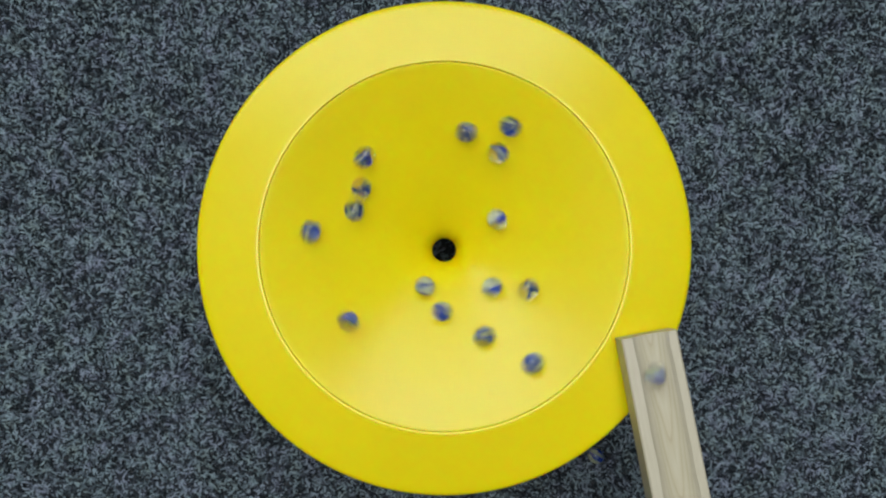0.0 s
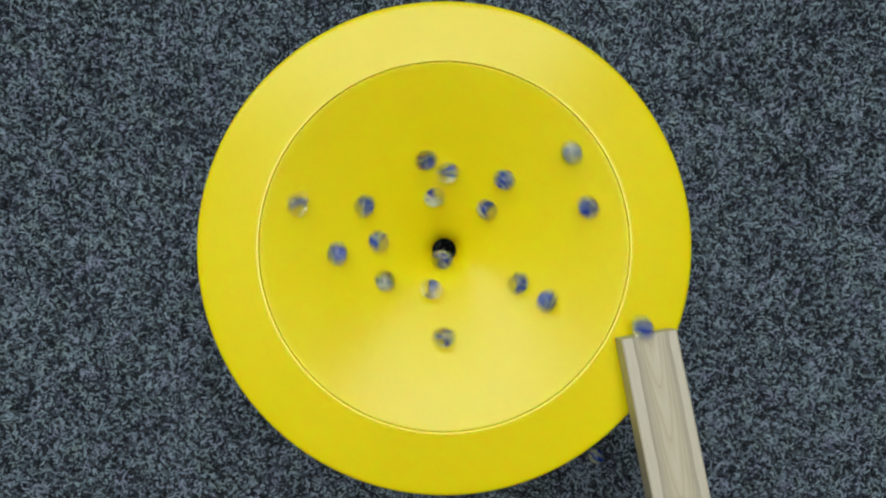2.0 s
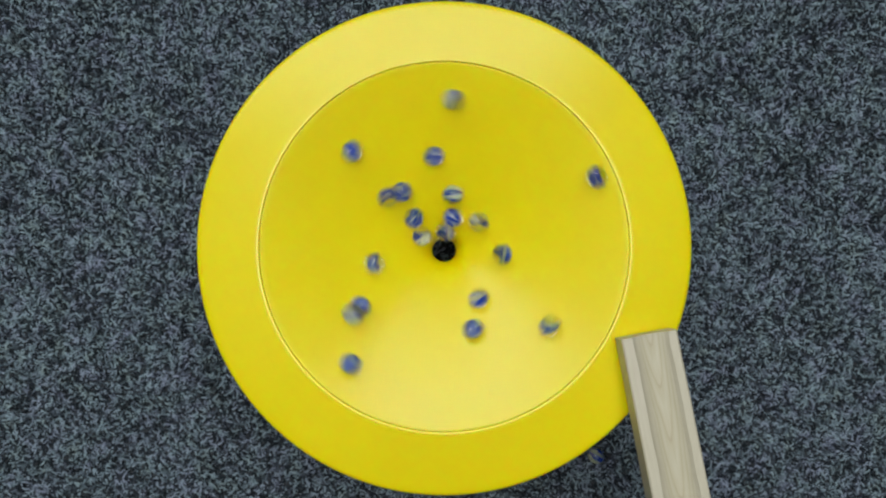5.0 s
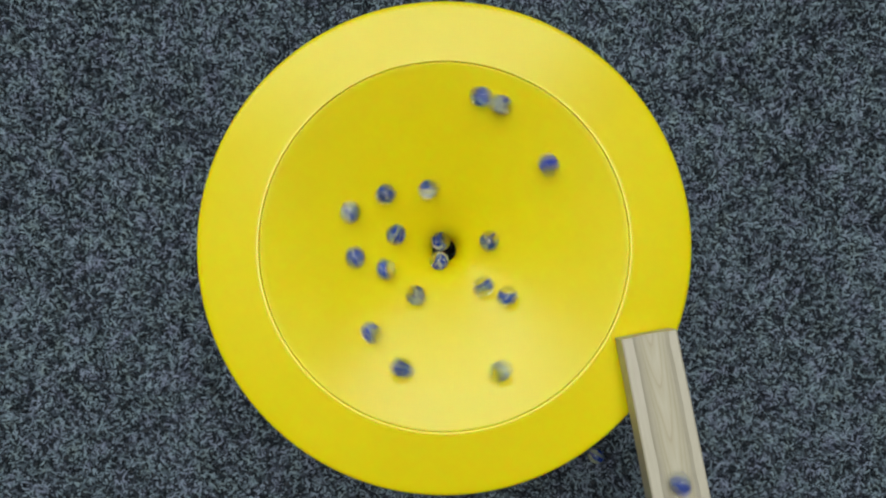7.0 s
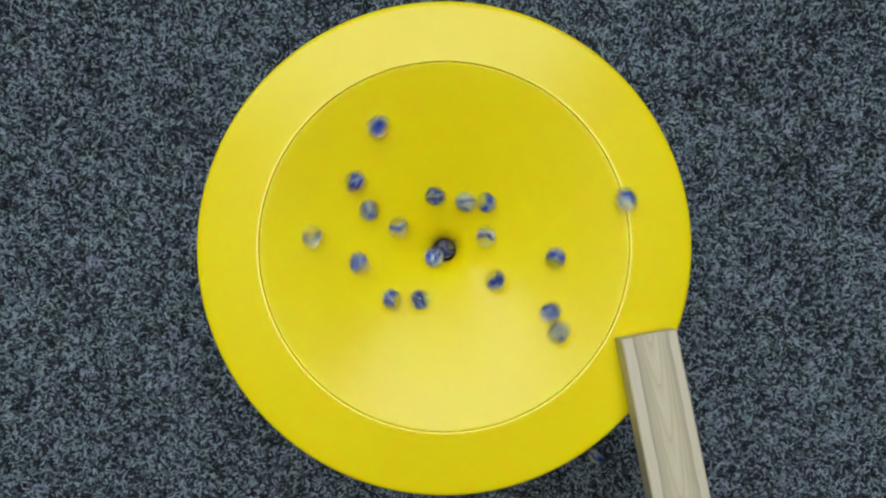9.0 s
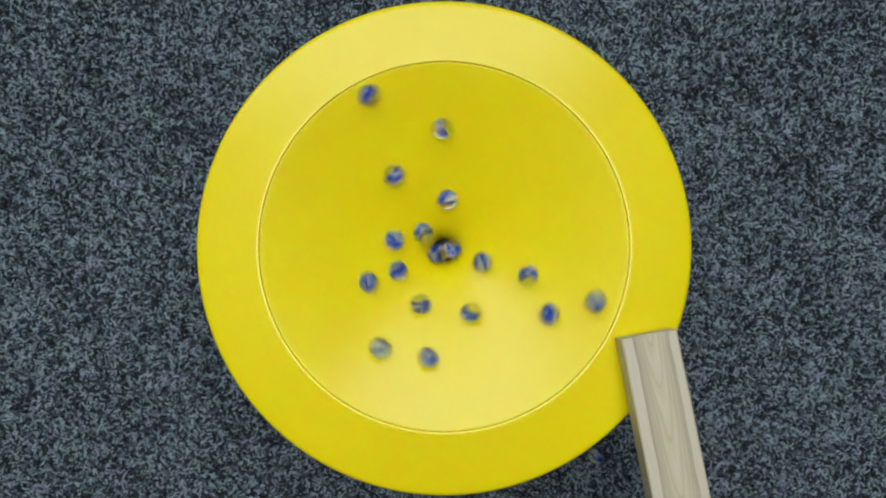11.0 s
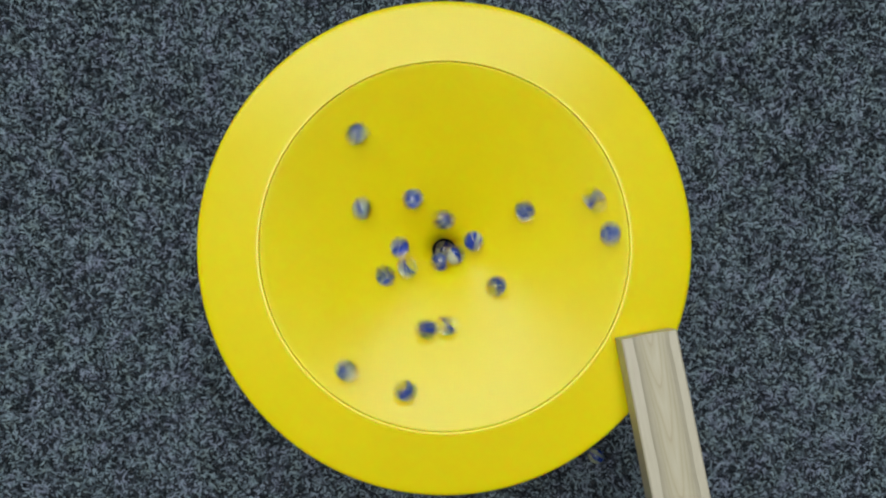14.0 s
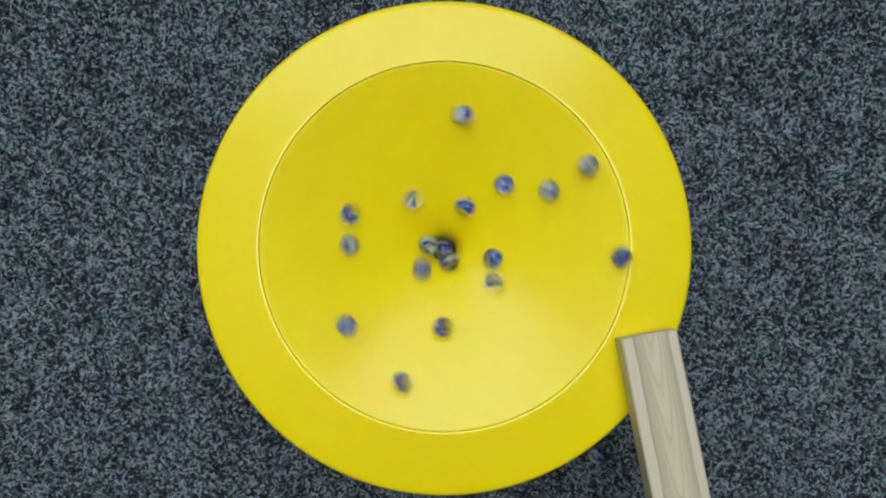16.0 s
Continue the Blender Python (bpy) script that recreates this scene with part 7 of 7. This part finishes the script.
    roll(STOCK[21], [(5.26, 206.8, -40), (5.38, 165.7, -28), (5.46, 144.6, -14), (5.58, 119.7, 15), (5.66, 107.6, 40), (5.78, 96.9, 86), (5.86, 100.5, 117), (5.98, 116.4, 154), (6.06, 126.5, 173), (6.18, 126.5, 200), (6.28, 119.4, 226), (6.4, 110.7, 260), (6.48, 106.8, 285), (6.6, 106.6, 324), (6.68, 110.7, 348), (6.8, 116.2, 380), (6.88, 118.5, 400), (7, 112.2, 428), (7.08, 104.2, 450), (7.2, 89.9, 487), (7.28, 85.2, 518), (7.4, 90.4, 565), (7.48, 97.8, 592), (7.6, 106.4, 624), (7.68, 107.1, 644), (7.8, 101.3, 676), (7.88, 98.1, 701), (8, 95.2, 741), (8.08, 99.3, 768), (8.2, 108.1, 803), (8.28, 110.8, 824), (8.4, 108.3, 854), (8.48, 103.6, 875), (8.6, 94.3, 914), (8.68, 89.9, 943), (8.8, 94.5, 986), (8.88, 100.6, 1011), (9, 106.0, 1043), (9.08, 106.7, 1064), (9.2, 101.7, 1095), (9.27, 95.8, 1116), (9.34, 90.6, 1139), (9.41, 88.3, 1165), (9.48, 89.9, 1190), (9.55, 94.1, 1214), (9.62, 98.7, 1235), (9.69, 102.0, 1254), (9.75, 103.0, 1273), (9.82, 101.3, 1292), (9.89, 97.6, 1312), (9.96, 92.9, 1333), (10.03, 89.0, 1357), (10.1, 87.3, 1382), (10.17, 88.1, 1407), (10.24, 90.6, 1431), (10.31, 93.7, 1453), (10.38, 96.1, 1474), (10.45, 96.9, 1494), (10.52, 95.8, 1514), (10.59, 93.1, 1535), (10.66, 89.5, 1557), (10.73, 86.2, 1581), (10.79, 84.3, 1606), (10.86, 84.5, 1631), (10.93, 86.8, 1655), (11, 89.9, 1678), (11.07, 92.5, 1698), (11.14, 93.6, 1718), (11.21, 92.5, 1738), (11.28, 89.5, 1758), (11.4, 83.2, 1797), (11.48, 81.1, 1825), (11.6, 83.3, 1869), (11.68, 87.6, 1894), (11.8, 90.9, 1929), (11.88, 89.1, 1952), (12, 81.1, 1990), (12.08, 75.0, 2021), (12.2, 73.7, 2070), (12.28, 77.9, 2099), (12.4, 86.5, 2138), (12.48, 89.1, 2160), (12.6, 86.1, 2193), (12.68, 80.9, 2218), (12.8, 74.1, 2261), (12.88, 72.3, 2293), (13, 77.2, 2339), (13.08, 81.0, 2365), (13.2, 80.3, 2403), (13.28, 76.4, 2428), (13.4, 70.5, 2473), (13.48, 68.7, 2505), (13.6, 75.8, 2549), (13.68, 80.1, 2575), (13.8, 82.1, 2610), (13.88, 78.3, 2634), (14, 69.1, 2675), (14.08, 64.6, 2710), (14.2, 66.4, 2763), (14.28, 73.1, 2793), (14.4, 76.9, 2830), (14.48, 76.4, 2854), (14.6, 70.3, 2893), (14.68, 66.1, 2923), (14.8, 66.8, 2972), (14.88, 69.6, 3002), (15, 73.7, 3043), (15.08, 72.1, 3069), (15.2, 64.2, 3112), (15.28, 60.2, 3146), (15.4, 62.8, 3198), (15.48, 67.6, 3229), (15.6, 73.9, 3266), (15.68, 72.5, 3290), (15.8, 65.4, 3338), (15.88, 65.6, 3373), (16, 72.1, 3419)])
    roll(STOCK[22], [(7.08, 200.3, -40), (7.2, 160.0, -25), (7.28, 140.6, -10), (7.4, 119.6, 21), (7.48, 109.2, 47), (7.6, 109.3, 90), (7.68, 119.2, 115), (7.8, 129.7, 145), (7.88, 124.9, 165), (8, 115.8, 195), (8.08, 108.8, 219), (8.2, 102.8, 258), (8.28, 104.2, 285), (8.4, 112.5, 322), (8.48, 118.9, 343), (8.6, 124.7, 371), (8.68, 125.2, 390), (8.8, 118.3, 419), (8.88, 109.2, 441), (9, 102.0, 479), (9.08, 100.0, 506), (9.2, 106.3, 545), (9.27, 111.9, 564), (9.34, 115.8, 581), (9.41, 116.8, 597), (9.48, 114.9, 613), (9.55, 110.4, 629), (9.62, 104.6, 647), (9.69, 99.2, 667), (9.75, 95.8, 689), (9.82, 95.4, 711), (9.89, 97.2, 732), (9.96, 99.9, 751), (10.03, 102.2, 770), (10.1, 103.4, 788), (10.17, 103.3, 805), (10.24, 101.6, 823), (10.31, 98.6, 841), (10.38, 94.9, 860), (10.45, 91.2, 880), (10.52, 88.6, 902), (10.59, 87.4, 924), (10.66, 88.0, 947), (10.73, 90.1, 969), (10.79, 92.7, 990), (10.86, 94.6, 1009), (10.93, 94.8, 1028), (11, 93.1, 1047), (11.07, 89.5, 1067), (11.14, 85.2, 1088), (11.21, 81.6, 1112), (11.28, 80.3, 1138), (11.4, 80.8, 1181), (11.48, 85.3, 1207), (11.6, 89.0, 1241), (11.68, 87.4, 1264), (11.8, 79.2, 1301), (11.88, 73.4, 1329), (12, 71.5, 1378), (12.08, 76.9, 1407), (12.2, 86.0, 1443), (12.28, 88.8, 1464), (12.4, 85.2, 1497), (12.48, 78.9, 1522), (12.6, 70.5, 1565), (12.68, 69.6, 1597), (12.8, 75.7, 1643), (12.88, 78.8, 1669), (13, 78.8, 1704), (13.08, 74.4, 1730), (13.2, 68.0, 1773), (13.28, 68.0, 1804), (13.4, 72.8, 1848), (13.48, 77.8, 1873), (13.6, 79.7, 1908), (13.68, 76.2, 1932), (13.8, 67.0, 1973), (13.88, 61.9, 2007), (14, 64.1, 2058), (14.08, 68.5, 2085), (14.2, 71.7, 2123), (14.28, 70.7, 2148), (14.4, 65.2, 2189), (14.48, 63.3, 2220), (14.6, 64.7, 2267), (14.68, 67.0, 2296), (14.8, 68.7, 2336), (14.88, 64.7, 2363), (15, 57.8, 2410), (15.08, 57.0, 2445), (15.2, 61.6, 2494), (15.28, 65.8, 2522), (15.4, 68.7, 2560), (15.48, 66.2, 2584), (15.6, 59.3, 2628), (15.68, 55.6, 2664), (15.8, 57.0, 2716), (15.88, 59.9, 2747), (16, 61.3, 2789)])
    roll(STOCK[23], [(8.68, 206.3, -40), (8.8, 165.1, -29), (8.88, 145.6, -15), (9, 136.4, 14), (9.08, 140.7, 32), (9.2, 170.9, 56)], True)
    roll(STOCK[24], [(9.57, 204.3, -41), (9.69, 163.7, -28), (9.77, 144.1, -14), (9.89, 124.3, 15), (9.97, 113.7, 39), (10.09, 110.0, 81), (10.17, 117.3, 107), (10.29, 129.1, 138), (10.37, 124.7, 158), (10.49, 118.7, 190), (10.57, 113.8, 213), (10.69, 108.1, 250), (10.77, 107.9, 274), (10.89, 113.1, 311), (10.97, 116.8, 332), (11.09, 122.4, 362), (11.17, 122.8, 381), (11.28, 120.0, 408), (11.4, 111.0, 442), (11.48, 108.5, 467), (11.6, 108.9, 505), (11.68, 111.3, 529), (11.8, 116.3, 563), (11.88, 115.8, 585), (12, 111.9, 617), (12.08, 107.4, 640), (12.2, 103.3, 678), (12.28, 104.5, 703), (12.4, 110.6, 739), (12.48, 115.1, 762), (12.6, 118.6, 792), (12.68, 117.5, 812), (12.8, 109.8, 843), (12.88, 101.8, 866), (13, 95.8, 908), (13.08, 96.0, 936), (13.2, 103.2, 975), (13.28, 107.7, 999), (13.4, 110.0, 1029), (13.48, 107.6, 1050), (13.6, 102.3, 1084), (13.68, 99.5, 1108), (13.8, 98.0, 1147), (13.88, 100.4, 1173), (14, 105.9, 1208), (14.08, 105.8, 1229), (14.2, 102.9, 1263), (14.28, 97.7, 1287), (14.4, 90.5, 1327), (14.48, 89.5, 1356), (14.6, 93.6, 1397), (14.68, 99.8, 1420), (14.8, 105.8, 1452), (14.88, 105.5, 1473), (15, 100.1, 1505), (15.08, 94.5, 1529), (15.2, 88.6, 1570), (15.28, 89.1, 1599), (15.4, 92.8, 1640), (15.48, 95.9, 1664), (15.6, 96.1, 1699), (15.68, 92.7, 1721), (15.8, 87.0, 1761), (15.88, 86.4, 1788), (16, 89.4, 1828)])
    roll(STOCK[25], [(10.39, 200.8, -40), (10.51, 158.8, -26), (10.59, 139.3, -10), (10.71, 118.6, 22), (10.79, 109.8, 48), (10.91, 112.3, 90), (10.99, 123.1, 114), (11.11, 128.7, 143), (11.19, 125.2, 163), (11.28, 118.8, 187), (11.4, 110.5, 223), (11.48, 107.8, 248), (11.6, 109.2, 286), (11.68, 112.5, 310), (11.8, 118.9, 343), (11.88, 122.5, 362), (12, 122.2, 392), (12.08, 119.4, 412), (12.2, 117.3, 445), (12.28, 120.6, 467), (12.4, 123.1, 498), (12.48, 121.8, 518), (12.6, 115.5, 551), (12.68, 110.1, 573), (12.8, 90.7, 610), (12.88, 85.4, 642), (13, 92.5, 688), (13.08, 102.8, 713), (13.2, 118.1, 741), (13.28, 120.2, 758), (13.4, 114.1, 783), (13.48, 102.3, 803), (13.6, 84.9, 843), (13.68, 81.2, 876), (13.8, 93.4, 924), (13.88, 102.8, 947), (14, 110.5, 975), (14.08, 107.4, 994), (14.2, 95.4, 1025), (14.28, 85.7, 1050), (14.4, 82.2, 1099), (14.48, 88.7, 1128), (14.6, 103.0, 1163), (14.68, 109.0, 1182), (14.8, 106.7, 1208), (14.88, 97.7, 1228), (15, 78.2, 1270), (15.08, 73.4, 1306), (15.2, 82.8, 1356), (15.28, 93.8, 1381), (15.4, 103.1, 1409), (15.48, 103.0, 1428), (15.6, 92.2, 1457), (15.68, 83.2, 1482), (15.8, 74.0, 1523), (15.88, 71.1, 1554), (16, 75.5, 1601)])
    roll(STOCK[26], [(11.68, 206.8, -40), (11.8, 165.7, -28), (11.88, 144.6, -14), (12, 119.7, 15), (12.08, 107.6, 40), (12.2, 96.7, 86), (12.28, 100.1, 117), (12.4, 115.8, 154), (12.48, 125.8, 174), (12.6, 125.5, 200), (12.68, 119.3, 221), (12.8, 113.3, 255), (12.88, 112.2, 281), (13, 115.0, 317), (13.08, 119.6, 339), (13.2, 125.9, 369), (13.28, 128.9, 389), (13.4, 126.7, 417), (13.48, 122.4, 437), (13.6, 113.1, 470), (13.68, 109.2, 494), (13.8, 107.5, 533), (13.88, 111.0, 558), (14, 116.2, 592), (14.08, 117.0, 613), (14.2, 117.0, 644), (14.28, 112.6, 666), (14.4, 106.7, 701), (14.48, 105.7, 725), (14.6, 110.3, 761), (14.68, 114.1, 783), (14.8, 116.6, 815), (14.88, 116.8, 834), (15, 110.5, 866), (15.08, 103.8, 890), (15.2, 96.9, 930), (15.28, 96.7, 958), (15.4, 102.6, 996), (15.48, 107.2, 1019), (15.6, 111.0, 1050), (15.68, 110.5, 1070), (15.8, 106.7, 1102), (15.88, 101.9, 1125), (16, 98.8, 1162)])
    roll(STOCK[27], [(12.48, 210.5, -42.3), (12.6, 163.7, -28), (12.68, 144.1, -14), (12.8, 124.3, 15), (12.88, 113.7, 39), (13, 109.9, 81), (13.08, 117.3, 107), (13.2, 129.0, 139), (13.28, 124.6, 158), (13.4, 118.5, 190), (13.48, 113.6, 213), (13.6, 107.9, 250), (13.68, 107.6, 275), (13.8, 112.8, 312), (13.88, 116.5, 333), (14, 122.0, 364), (14.08, 122.4, 383), (14.2, 119.4, 412), (14.28, 113.9, 433), (14.4, 106.8, 468), (14.48, 104.8, 493), (14.6, 106.5, 531), (14.68, 109.3, 556), (14.8, 112.0, 589), (14.88, 111.7, 611), (15, 107.4, 643), (15.08, 104.0, 667), (15.2, 102.1, 704), (15.28, 103.8, 728), (15.4, 109.7, 763), (15.48, 112.1, 784), (15.6, 112.2, 815), (15.68, 109.9, 835), (15.8, 102.3, 870), (15.88, 95.9, 896), (16, 93.8, 939)])
    roll(STOCK[28], [(13.68, 204.2, -40), (13.8, 163.3, -26), (13.88, 141.8, -12), (14, 115.8, 17), (14.08, 103.3, 45), (14.2, 104.2, 92), (14.28, 117.3, 119), (14.4, 128.4, 147), (14.48, 120.6, 167), (14.6, 108.3, 199), (14.68, 100.5, 225), (14.8, 97.6, 268), (14.88, 101.1, 295), (15, 110.2, 330), (15.08, 116.0, 349), (15.2, 118.3, 378), (15.28, 115.2, 397), (15.4, 105.1, 429), (15.48, 98.6, 453), (15.6, 94.6, 495), (15.68, 97.8, 523), (15.8, 105.1, 560), (15.88, 107.1, 581), (16, 105.6, 613)])
    roll(STOCK[29], [(14.48, 196.5, -38), (14.6, 156.3, -24), (14.68, 134.8, -7), (14.8, 104.6, 26), (14.88, 92.0, 59), (15, 105.8, 109), (15.08, 124.5, 132), (15.2, 124.7, 159), (15.28, 117.5, 178), (15.4, 103.0, 213), (15.48, 95.7, 241), (15.6, 96.1, 285), (15.68, 102.8, 312), (15.8, 116.1, 345), (15.88, 121.3, 363), (16, 121.1, 389)])
    roll(STOCK[30], [(15.8, 191.4, -37), (15.88, 163.5, -27), (16, 129.5, -4)])


motions()
